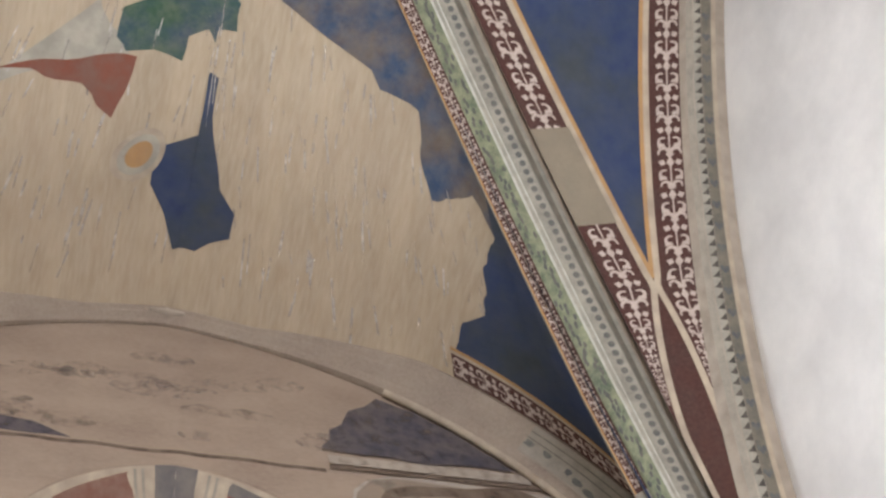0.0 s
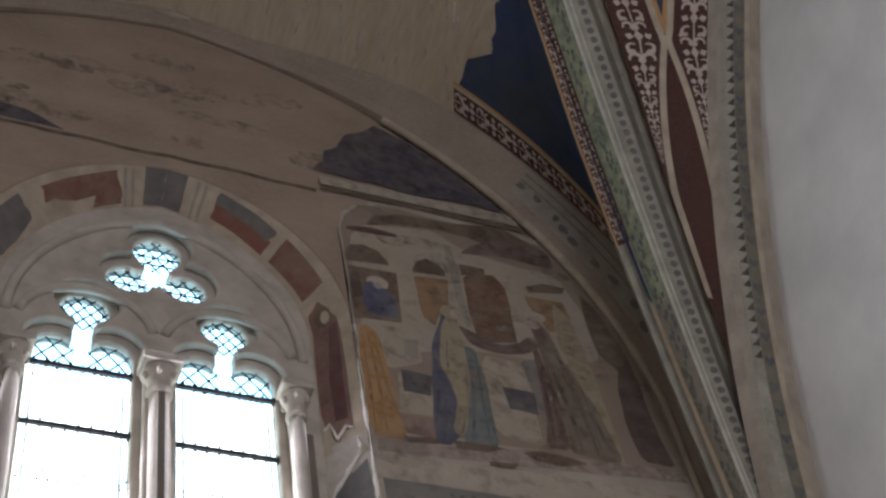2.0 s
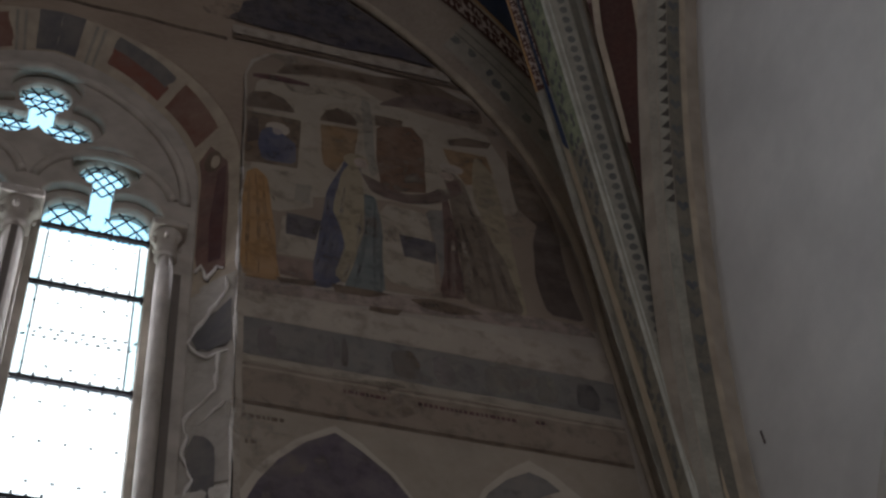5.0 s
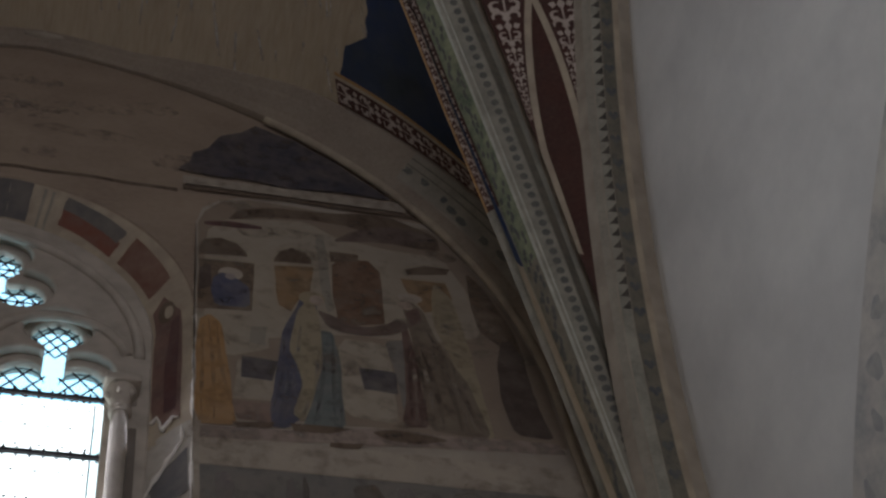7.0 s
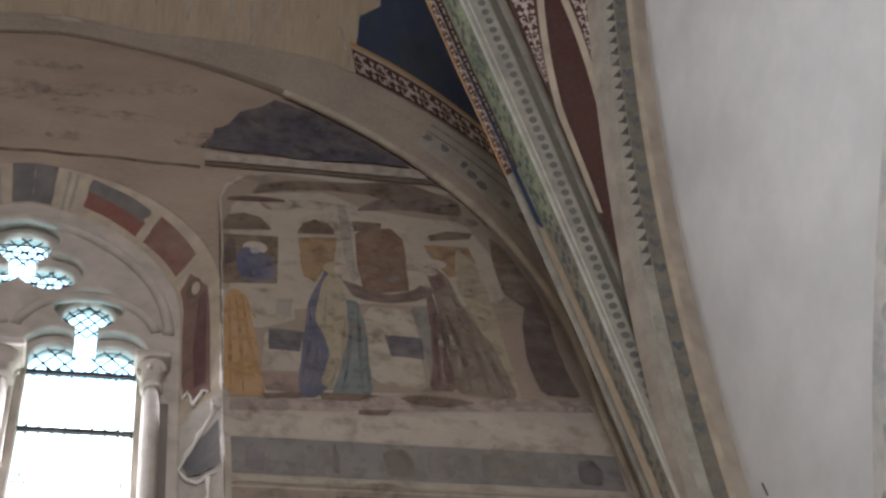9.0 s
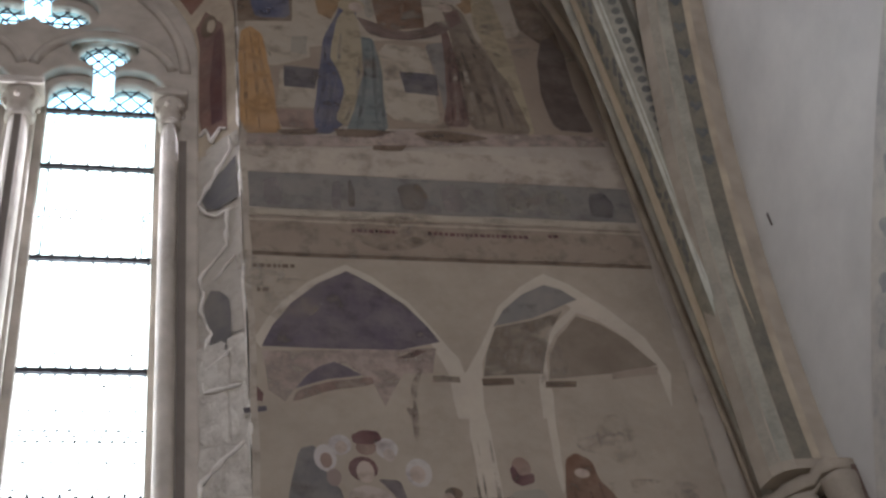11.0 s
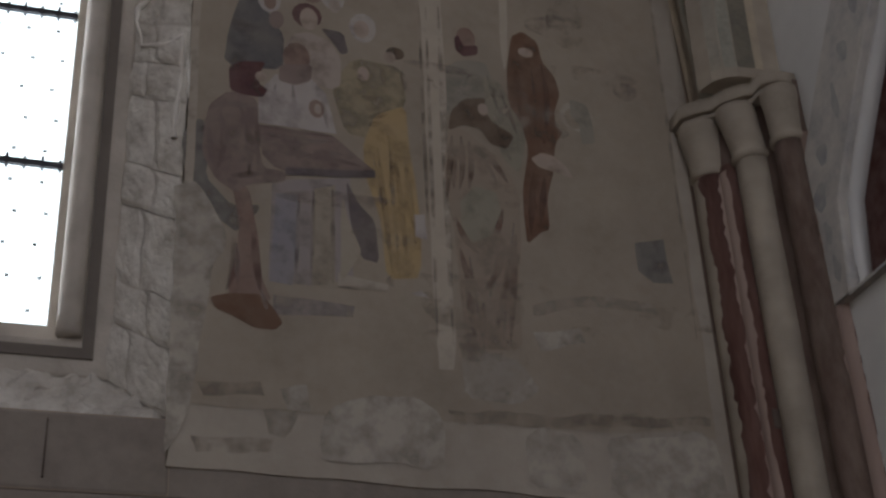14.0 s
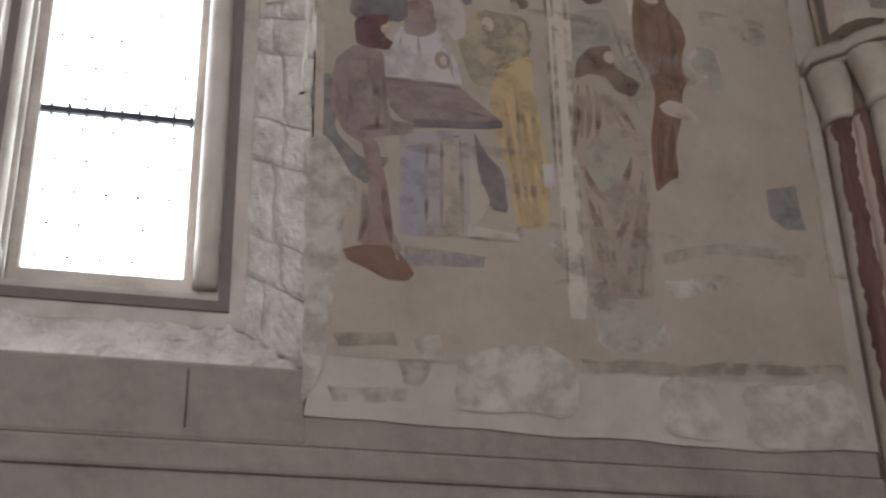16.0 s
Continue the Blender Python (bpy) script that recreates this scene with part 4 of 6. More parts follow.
BARS = [3.04, 3.76, 4.47, 5.19, 5.87, 6.33]
for c in LC:
    zs = [FOOT] + BARS
    for z in BARS:
        bm = bmesh.new()
        box(bm, c - LH - 0.01, c + LH + 0.01, 0.255, 0.275, z - 0.013, z + 0.013)
        for k in range(9):
            x = c - LH + 0.04 + 0.065 * k
            box(bm, x - 0.006, x + 0.006, 0.25, 0.28, z - 0.022, z + 0.020 + 0.008 * (k % 2))
        part("saddle_bar", bm, LEAD, window, "dark iron bar with lead ties")
    for i in range(len(BARS)):
        bm = bmesh.new()
        box(bm, c - LH - 0.008, c + LH + 0.008, 0.285, 0.291, zs[i], zs[i + 1])
        pane = part("pane", bm, GLASS, window, "clear leaded glass panel")
        pane.visible_shadow = False
        bm = bmesh.new()
        dense = i < 3
        nx, nz = (5, 5) if dense else (5, 3)
        for a in range(nx):
            for b in range(nz):
                x = c - LH + 2 * LH * (a + 0.5 + 0.25 * (b % 2) - 0.12) / nx
                z = zs[i] + (zs[i + 1] - zs[i]) * (b + 0.5) / nz
                r = 0.017 if dense else 0.015
                bm.faces.new([bm.verts.new((x + r * (1 if k % 2 else 0.35) * math.cos(k * math.pi / 4), 0.2835, z + r * (1 if k % 2 else 0.35) * math.sin(k * math.pi / 4))) for k in range(8)])
        if i in (2, 4):
            zm = (zs[i] + zs[i + 1]) / 2
            for a in range(22):
                x, z = c - LH + 0.02 + 0.0257 * a, zm + (0.03 if a % 2 else -0.03)
                bm.faces.new([bm.verts.new((x + q * 0.013, 0.2832, z + p * 0.013)) for q, p in ((-1, 0), (-0.2, -0.8), (1, 0.1), (0.1, 0.9))])
        tagged(part("painted_star", bm, LEADP, pane, "small dark painted stars"), kind="stuff")
    # heads: tinted glass with cames
    head = part("head_pane", plate([[(x, z) for x, z in light_outline(c, 0.008, BARS[-1])]], 0.006, ON_EAST(0.289)), TINT, window, "pale blue leaded glass in the head")
    head.visible_shadow = False
    for px, pz, r, offs in ((c, 6.82, 0.142, (-0.09, -0.03, 0.03, 0.09)), (c - 0.15, 6.44, 0.13, (-0.05, 0.04)), (c + 0.15, 6.44, 0.13, (-0.05, 0.04))):
        for ang in (0.9, -0.9):
            for o in offs:
                h = math.sqrt(max(r * r - o * o, 0.0004))
                bm = bmesh.new()
                m = Matrix.Translation((px, 0.283, pz)) @ Matrix.Rotation(ang, 4, "Y") @ Matrix.Translation((0, 0, o))
                g = bmesh.ops.create_cube(bm, size=1, matrix=m @ Matrix.Diagonal((2 * h, 0.008, 0.008, 1)))
                part("came", bm, LEAD, head)
        bm = bmesh.new()
        tube(bm, arc(px, pz, r * 0.86, 0.1, math.pi - 0.1, 14), 0.004, 0.283, 5)
        part("came", bm, LEAD, head)
    for sx in (-1, 1):
        for i in range(8):
            z0, z1 = 5.24 + 0.125 * i, 5.24 + 0.125 * (i + 1) - 0.012
            bm = bmesh.new()
            xa, xb = sorted((c + sx * (LH - 0.040), c + sx * (LH - 0.004)))
            box(bm, xa, xb, 0.281, 0.284, z0, z1)
            b_ = part("border_pane", bm, TINT2, window, "pale border glass")
            b_.visible_shadow = False
        bm = bmesh.new()
        xm = c + sx * (LH - 0.045)
        box(bm, xm - 0.004, xm + 0.004, 0.278, 0.286, 5.2, 6.3)
        part("came", bm, LEAD, window)
eye = part("trefoil_pane", plate([trefoil(0.008)], 0.006, ON_EAST(0.289)), TINT, window, "pale blue leaded glass in the trefoil")
eye.visible_shadow = False
for px, pz, r in ((AX, 7.47, 0.15), (AX - 0.17, 7.16, 0.13), (AX + 0.17, 7.16, 0.13)):
    for ang in (0.9, -0.9, 0.0):
        for o in (-0.07, 0.0, 0.07):
            h = math.sqrt(r * r - o * o)
            bm = bmesh.new()
            m = Matrix.Translation((px, 0.283, pz)) @ Matrix.Rotation(ang, 4, "Y") @ Matrix.Translation((0, 0, o))
            bmesh.ops.create_cube(bm, size=1, matrix=m @ Matrix.Diagonal((2 * h, 0.008, 0.008, 1)))
            part("came", bm, LEAD, eye)


# rough sloping sill and the course below it
def rough_face(name, f, nu, nv, amp, material, parent, label, seed):
    """An uneven stone face: f(a, b) for a, b in 0..1, roughened by noise."""
    bm = bmesh.new()
    g = []
    for i in range(nu + 1):
        row = []
        for j in range(nv + 1):
            p = f(i / nu, j / nv)
            d = noise.noise_vector(p * 7 + Vector((seed, 0, 0))) * amp * 0.8 + noise.noise_vector(p * 19) * amp * 0.6 + noise.noise_vector(p * 45) * amp * 0.25
            row.append(bm.verts.new(p + d))
        g.append(row)
    for i in range(nu):
        for j in range(nv):
            bm.faces.new((g[i][j], g[i + 1][j], g[i + 1][j + 1], g[i][j + 1]))
    return part(name, bm, material, parent, label)


sill = thing("window_sill", "rough sloping stone sill under the traceried window", "window sill")
rough_face("slope", lambda a, b: Vector((AX - 1.12 + 2.24 * a, 0.03 + 0.17 * b, SILL - 0.03 + 0.28 * b)), 170, 30, 0.026, ROUGH, sill, "hacked rough stone slope", 2)
bm = bmesh.new()
box(bm, AX - 1.12, AX + 1.12, -0.004, 0.25, 1.66, SILL, 0.012)
part("course", bm, DADO, sill, "smooth grey-brown stone course with an upright joint")
for x in (AX + 0.72, AX - 0.5):
    bm = bmesh.new()
    box(bm, x - 0.003, x + 0.003, -0.014, 0.0, 1.70, SILL - 0.03)
    part("joint", bm, BROWND, sill, "dark open joint")

# the splay: bare stone blocks low down, white skim, and painted panels round the arch
def splay_point(w, f):
    """w: metres above the sill up the right jamb, then round the arch; f 0 at the wall face, 1 at the window frame."""
    h = EMB["spring"] - SILL
    if w <= h:
        k = w / h
        a = Vector((AX + EMB["half"], 0.018, SILL + w))
        b = Vector((AX + OPEN["half"], 0.198, SILL + 0.22 + (OPEN["spring"] - SILL - 0.22) * k))
    else:
        k = (w - h) / 1.7
        ra, rb = EMB["half"] + EMB["inset"], OPEN["half"] + OPEN["inset"]
        aa, ab = math.acos(EMB["inset"] / ra) * k, math.acos(OPEN["inset"] / rb) * k
        a = Vector((AX - EMB["inset"] + ra * math.cos(aa), 0.018, EMB["spring"] + ra * math.sin(aa)))
        b = Vector((AX - OPEN["inset"] + rb * math.cos(ab), 0.198, OPEN["spring"] + rb * math.sin(ab)))
    return a.lerp(b, f)


HS = EMB["spring"] - SILL
decor = thing("embrasure_painting", "worn painted panels round the window embrasure, flaking at their lower end", "fresco")


def splay_patch(name, pts, material, label="", off=0.004, amp=0.012, seed=1, left=0, step=0.04, thick=0.0):
    """A flat patch on the splay: outline in (w, f)."""
    bm = bmesh.new()
    bm.faces.new([bm.verts.new((w, f, 0)) for w, f in ragged(pts, step, amp, seed)])
    for c in range(0, 70):
        bmesh.ops.bisect_plane(bm, geom=bm.verts[:] + bm.edges[:] + bm.faces[:], plane_co=(c * 0.1, 0, 0), plane_no=(1, 0, 0))
    back = {}
    for v in bm.verts:
        w, f = v.co.x, max(0, min(1, v.co.y))
        p = splay_point(w, f)
        n = (splay_point(w + 0.01, f) - splay_point(w - 0.01, f)).cross(splay_point(w, 1) - splay_point(w, 0)).normalized()
        n = n if n.dot(Vector((AX, -3, 5)) - p) > 0 else -n
        v.co = flip(p + n * (off + thick * (0.7 + 0.5 * noise.noise(p * 9))), left, 0)
        back[v] = flip(n * -(off + thick), left, 0) - flip(Vector(), left, 0)
    if thick:
        rim = [e for e in bm.edges if e.is_boundary]
        g = bmesh.ops.extrude_edge_only(bm, edges=rim)
        new_v = {v for v in g["geom"] if isinstance(v, bmesh.types.BMVert)}
        for v in new_v:
            near = min((u for u in back), key=lambda u: (u.co - v.co).length_squared)
            v.co = v.co + back[near]
    bmesh.ops.triangulate(bm, faces=bm.faces)
    return part(name, bm, material, decor, label)


def quad(w0, w1, f0=0.12, f1=0.88):
    return [(w0, f0), (w1, f0), (w1, f1), (w0, f1)]


TOP = HS + 1.7
for left in (0, 1):
    splay_patch("cream_ground", quad(HS - 0.95 if not left else HS + 0.1, TOP, 0.0, 0.97), CREAM, "cream painted ground", 0.004, 0.004, 3, left)
    splay_patch("keystone", quad(TOP - 0.13, TOP, -0.02, 0.86), SLATE, "slate-blue painted keystone", 0.008, 0.003, 4, left)
    for k, f in enumerate((0.02, 0.06)):
        splay_patch("painted_moulding", quad(TOP - 0.215 - 0.05 * k, TOP - 0.195 - 0.05 * k, 0.06, 0.96), DKGREY, "", 0.008, 0.002, 5 + k, left)
splay_patch("painted_panel", [(HS + 0.92, 0.45), (HS + 1.36, 0.32), (HS + 1.36, 0.70), (HS + 0.92, 0.79)], BRICK, "orange-brown lower half of a painted panel", 0.008, 0.006, 6)
splay_patch("painted_panel", [(HS + 0.92, 0.20), (HS + 1.36, 0.08), (HS + 1.36, 0.36), (HS + 1.1, 0.44), (HS + 0.92, 0.50)], SLATE, "slate-blue upper half of a painted panel", 0.010, 0.012, 7)
splay_patch("painted_panel", [(HS + 0.43, 0.23), (HS + 0.84, 0.18), (HS + 0.85, 0.79), (HS + 0.42, 0.78)], REDOX, "red-brown painted panel", 0.008, 0.005, 8)
splay_patch("painted_panel", [(HS + 0.34, 0.5), (HS + 0.27, 0.82), (HS - 0.1, 0.88), (HS - 0.6, 0.88), (HS - 0.74, 0.82), (HS - 0.70, 0.72), (HS - 0.83, 0.68), (HS - 0.87, 0.55), (HS - 0.80, 0.40), (HS - 0.84, 0.26), (HS - 0.3, 0.24), (HS + 0.13, 0.27)], MAROONP, "maroon painted panel with a robed shape", 0.008, 0.012, 9)
splay_patch("painted_disc", [(HS + 0.20 + 0.09 * math.cos(a), 0.55 + 0.19 * math.sin(a)) for a in (0.5 * k for k in range(12))], UMBER, "brown disc", 0.012, 0.002, 10)
splay_patch("painted_disc", [(HS + 0.18 + 0.055 * math.cos(a), 0.50 + 0.10 * math.sin(a)) for a in (0.5 * k for k in range(12))], CREAM, "pale disc", 0.015, 0.002, 10)
splay_patch("painted_robe", [(HS + 0.10, 0.30), (HS + 0.08, 0.50), (HS - 0.35, 0.62), (HS - 0.72, 0.60), (HS - 0.74, 0.34)], MAROON2, "dark robe shape", 0.012, 0.01, 11)
splay_patch("painted_panel", [(HS + 0.86, 0.2), (HS + 1.1, 0.18), (HS + 1.40, 0.12), (HS + 1.42, 0.82), (HS + 1.2, 0.88), (HS + 1.25, 0.62), (HS + 1.08, 0.66), (HS + 0.95, 0.5), (HS + 0.86, 0.55)], REDOX, "red-brown panel, half flaked away", 0.008, 0.03, 12, 1)
splay_patch("painted_panel", [(HS + 0.25, 0.2), (HS + 0.68, 0.15), (HS + 0.72, 0.7), (HS + 0.5, 0.85), (HS + 0.28, 0.8)], SLATE, "dark blue and brown panel", 0.008, 0.02, 13, 1)
splay_patch("painted_panel", [(HS - 0.7, 0.3), (HS + 0.15, 0.25), (HS + 0.1, 0.9), (HS - 0.6, 0.7)], UMBER, "brown flaking panel", 0.008, 0.05, 14, 1)
# white skim with torn edges down the jamb, and scraps of grey-green paint
rnd = random.Random(21)
for left in (0, 1):
    rough_face("jamb_face", lambda a, b: flip(splay_point(2.6 + (HS - 0.9 - 2.6) * a, 0.02 + 0.95 * b) + Vector((-0.004, -0.004, 0)), left, 0), 90, 9, 0.007, JAMB, wall, "uneven greyish plaster of the jamb", 5 + left)

def torn_edge(pts, r, seed, left=0):
    """A raised torn rim of plaster along (w, f) points on the splay; its pale colour adds to the light it catches."""
    line = []
    for (w0, f0), (w1, f1) in zip(pts, pts[1:]):
        k = max(2, int(math.hypot(w1 - w0, (f1 - f0) * 0.28) / 0.02))
        line += [splay_point(HS + w0 + (w1 - w0) * i / k, f0 + (f1 - f0) * i / k) for i in range(k)]
    line.append(splay_point(HS + pts[-1][0], pts[-1][1]))
    out = Vector((-0.63, -0.77, 0))
    bm = bmesh.new()
    rings = []
    for i, p in enumerate(line):
        t = (line[min(i + 1, len(line) - 1)] - line[max(i - 1, 0)]).normalized()
        b = t.cross(out).normalized()
        q = r * (0.8 + 0.9 * noise.noise(p * 14 + Vector((seed, 0, 0))))
        c = p + out * 0.014 + noise.noise_vector(p * 20) * 0.008
        rings.append([bm.verts.new(flip(c + b * (q * math.cos(k * math.pi / 3)) + out * (q * 1.3 * math.sin(k * math.pi / 3)), left, 0)) for k in range(6)])
    for p, q in zip(rings, rings[1:]):
        for k in range(6):
            bm.faces.new((p[k], p[(k + 1) % 6], q[(k + 1) % 6], q[k]))
    part("torn_edge", bm, SKIM, decor, "raised rim of torn plaster, coloured pale for the light it catches", True)


for left in (0, 1):
    torn_edge([(-0.84, 0.26), (-0.80, 0.40), (-0.88, 0.58), (-0.72, 0.74), (-0.76, 0.86)], 0.010, 1, left)
    torn_edge([(-0.92, 0.20), (-1.02, 0.16), (-1.16, 0.5), (-1.29, 0.83), (-1.33, 0.91), (-1.45, 0.70), (-1.49, 0.52), (-1.49, 0.12)], 0.011, 2, left)
    torn_edge([(-1.50, 0.26), (-1.57, 0.31), (-1.74, 0.30), (-1.81, 0.58), (-1.89, 0.88), (-2.02, 0.78), (-2.13, 0.86), (-2.29, 0.65), (-2.40, 0.79), (-2.54, 0.85), (-2.65, 0.78), (-2.66, 0.10)], 0.011, 3, left)
    torn_edge([(-1.84, 0.14), (-1.94, 0.60)], 0.006, 4, left)
    torn_edge([(-2.42, 0.22), (-2.52, 0.76)], 0.008, 5, left)
    torn_edge([(-2.97, 0.08), (-3.06, 0.47), (-3.18, 0.89), (-3.24, 0.88), (-3.37, 0.74), (-3.36, 0.40), (-3.31, 0.09), (-3.50, 0.10), (-3.8, 0.16)], 0.011, 6, left)
splay_patch("grey_scrap", [(HS - 1.10, 0.08), (HS - 1.20, 0.56), (HS - 1.30, 0.82), (HS - 1.41, 0.70), (HS - 1.44, 0.49), (HS - 1.43, 0.05)], SLATE, "grey-green scrap of paint", 0.012, 0.01, 30, 0, 0.03)
splay_patch("grey_scrap", [(HS - 2.08, 0.80), (HS - 2.01, 0.67), (HS - 2.03, 0.45), (HS - 2.12, 0.28), (HS - 2.40, 0.24), (HS - 2.44, 0.53), (HS - 2.46, 0.72), (HS - 2.31, 0.65), (HS - 2.18, 0.78)], SLATE, "grey-green oval scrap of paint", 0.012, 0.01, 31, 0, 0.03)
for left in (0, 1):
    rnd = random.Random(40 + left)
    w1 = 0.0
    for i in range(11):
        w0 = w1 + 0.005
        w1 = w0 + rnd.uniform(0.17, 0.34)
        if w1 > 2.9:
            break
        cut = rnd.uniform(0.3, 0.7)
        for f0, f1 in ((0.0, cut - 0.006), (cut + 0.006, 0.96)):
            bm = bmesh.new()
            n_, g = 8, []
            for a in range(n_ + 1):
                row = []
                for b in range(7):
                    p = splay_point(w0 + (w1 - w0) * a / n_, f0 + (f1 - f0) * b / 6)
                    edge_ = min(a, n_ - a, b, 6 - b) == 0
                    o = 0.006 if edge_ else 0.014
                    d = noise.noise_vector(p * 8) * 0.014 + noise.noise_vector(p * 30) * 0.005
                    row.append(bm.verts.new(flip(p + Vector((-0.75, -0.66, 0)) * o + d, left, 0)))
                g.append(row)
            for a in range(n_):
                for b in range(6):
                    bm.faces.new((g[a][b], g[a + 1][b], g[a + 1][b + 1], g[a][b + 1]))
            part("stone_block", bm, ROUGH, wall)

# broken white plaster along the arris of the jamb
for left in (0, 1):
    bm = bmesh.new()
    rings = []
    for i in range(241):
        z = 1.92 + (EMB["spring"] - 1.95) * i / 240
        c = Vector((AX + EMB["half"] + 0.004, 0.002, z))
        d = noise.noise_vector(Vector((0.3, 7.1 + 5 * left, z * 3.1))) * 0.012 + noise.noise_vector(Vector((2.3, 1.1, z * 13))) * 0.008
        r = 0.017 + 0.010 * noise.noise(Vector((4, 2 + left, z * 5)))
        rings.append([bm.verts.new(flip(c + Vector((d.x, d.y * 0.6, 0)) + Vector((r * math.cos(k * math.pi / 3.5), r * math.sin(k * math.pi / 3.5), 0)), left, 0)) for k in range(7)])
    for p, q in zip(rings, rings[1:]):
        for k in range(7):
            bm.faces.new((p[k], p[(k + 1) % 7], q[(k + 1) % 7], q[k]))
    part("arris", bm, SKIM, wall, "broken whitish plaster edge of the jamb", True)

# ---- the corner: clustered shafts with their capitals ----
corner = thing("clustered_shafts", "three corner shafts with faded red paint below plain stone capitals", "column")
bm = plate([[(3.24, 0.1), (3.30, -0.02), (3.38, -0.16), (3.50, -0.30), (3.58, -0.46), (3.75, -0.46), (3.75, 0.1)]], 4.86, Matrix.Translation((0, 0, 0.98)))
part("backing", bm, BROWNP, corner, "dark brown painted backing between the shafts")
for x, y, r, m_, text, top in ((3.365, -0.075, 0.072, REDSHAFT, "faded red shaft with flaking edges", 1), (3.405, -0.160, 0.042, REDSHAFT, "slender maroon and pink shaft", 0),
                               (3.437, -0.195, 0.026, STONE, "grey fillet between the shafts", 0), (3.465, -0.245, 0.066, CREAM2, "pale stone shaft", 1), (3.545, -0.40, 0.060, BROWNP, "dark brown painted shaft", 1), (3.612, -0.45, 0.048, PINKSHAFT, "pinkish worn shaft", 0)):
    sh = part("shaft", lathe(bmesh.new(), x, y, [(FLOOR, r)] + [(FLOOR + 0.3 * k, r * (1 + 0.03 * math.sin(k * 2.1 + x * 9))) for k in range(1, 15)] + [(3.14, r)], 20), m_, corner, text, True)
    if not top:
        continue
    bx, by = {0.072: (3.335, -0.09), 0.066: (3.425, -0.245), 0.060: (3.535, -0.41)}[r]
    bm = bmesh.new()
    rings = []
    n = 20
    for z, k, q in ((3.12, 1.04, 0.0), (3.13, 1.22, 0.0), (3.15, 1.22, 0.05), (3.16, 1.08, 0.1), (3.21, 1.12, 0.3), (3.29, 1.18, 0.7), (3.345, 1.28, 1.0), (3.37, 1.24, 1.0)):
        rings.append([bm.verts.new((x + (bx - x) * q + r * k * math.cos(2 * math.pi * i / n), y + (by - y) * q + r * k * math.sin(2 * math.pi * i / n), z)) for i in range(n)])
    for p, q in zip(rings, rings[1:]):
        for i in range(n):
            bm.faces.new((p[i], p[(i + 1) % n], q[(i + 1) % n], q[i]))
    bm.faces.new(rings[0])
    bm.faces.new(rings[-1][::-1])
    part("capital", bm, CREAM2, corner, "plain bell capital", True)


def shaft_strip(x, y, r, a0, a1, material, label, seed, z0=FLOOR + 0.05, z1=3.11):
    """A ragged strip of paint or bare stone down a shaft, between two angles in degrees."""
    bm = bmesh.new()
    rows = []
    for i in range(181):
        z = z0 + (z1 - z0) * i / 180
        e0, e1 = (11 * noise.noise(Vector((seed + j * 9.1, z * 4.3, 0))) + 13 * noise.noise(Vector((seed + j * 3.7, z * 19, 2))) + 12 * noise.noise(Vector((seed + j, z * 52, 4))) for j in (0, 1))
        b0, b1 = a0 + e0, max(a1 + e1, a0 + e0 + 4)
        rows.append([bm.verts.new((x + (r * 1.035 + 0.002) * math.cos(radians(b0 + (b1 - b0) * k / 5)), y + (r * 1.035 + 0.002) * math.sin(radians(b0 + (b1 - b0) * k / 5)), z)) for k in range(6)])
    for p, q in zip(rows, rows[1:]):
        for k in range(5):
            bm.faces.new((p[k], p[k + 1], q[k + 1], q[k]))
    part("paint_strip", bm, material, corner, label, True)


shaft_strip(3.365, -0.075, 0.072, -232, -156, CREAM2, "pale flaked edge of the red shaft", 1)
shaft_strip(3.365, -0.075, 0.072, -100, -70, PINKSHAFT, "pinkish worn strip", 2)
shaft_strip(3.405, -0.160, 0.042, -200, -135, PINKSHAFT, "pinkish worn strip", 3)
shaft_strip(3.545, -0.40, 0.060, -75, -20, PINKSHAFT, "pinkish worn strip", 4)
shaft_strip(3.612, -0.45, 0.048, -105, -80, REDSHAFT, "maroon strip", 5)
ABACUS = [(3.205, 0.02), (3.205, -0.13), (3.27, -0.20), (3.315, -0.23), (3.34, -0.30), (3.41, -0.37), (3.445, -0.385), (3.45, -0.47), (3.50, -0.51), (3.62, -0.51), (3.62, 0.02)]
for z, shrink, h in ((3.380, 0.055, 0.022), (3.420, 0.034, 0.054), (3.457, 0.046, 0.018)):
    bm = plate([[(x + (3.55 - x) * shrink * 3, y + (0.02 - y) * shrink * 3) for x, y in ABACUS]], h, Matrix.Translation((0, 0, z)), 0.006)
    part("abacus", bm, CREAM2, corner, "moulded stone abacus across the capitals")


# ---- frescoes on the window wall ----
COATS = {}


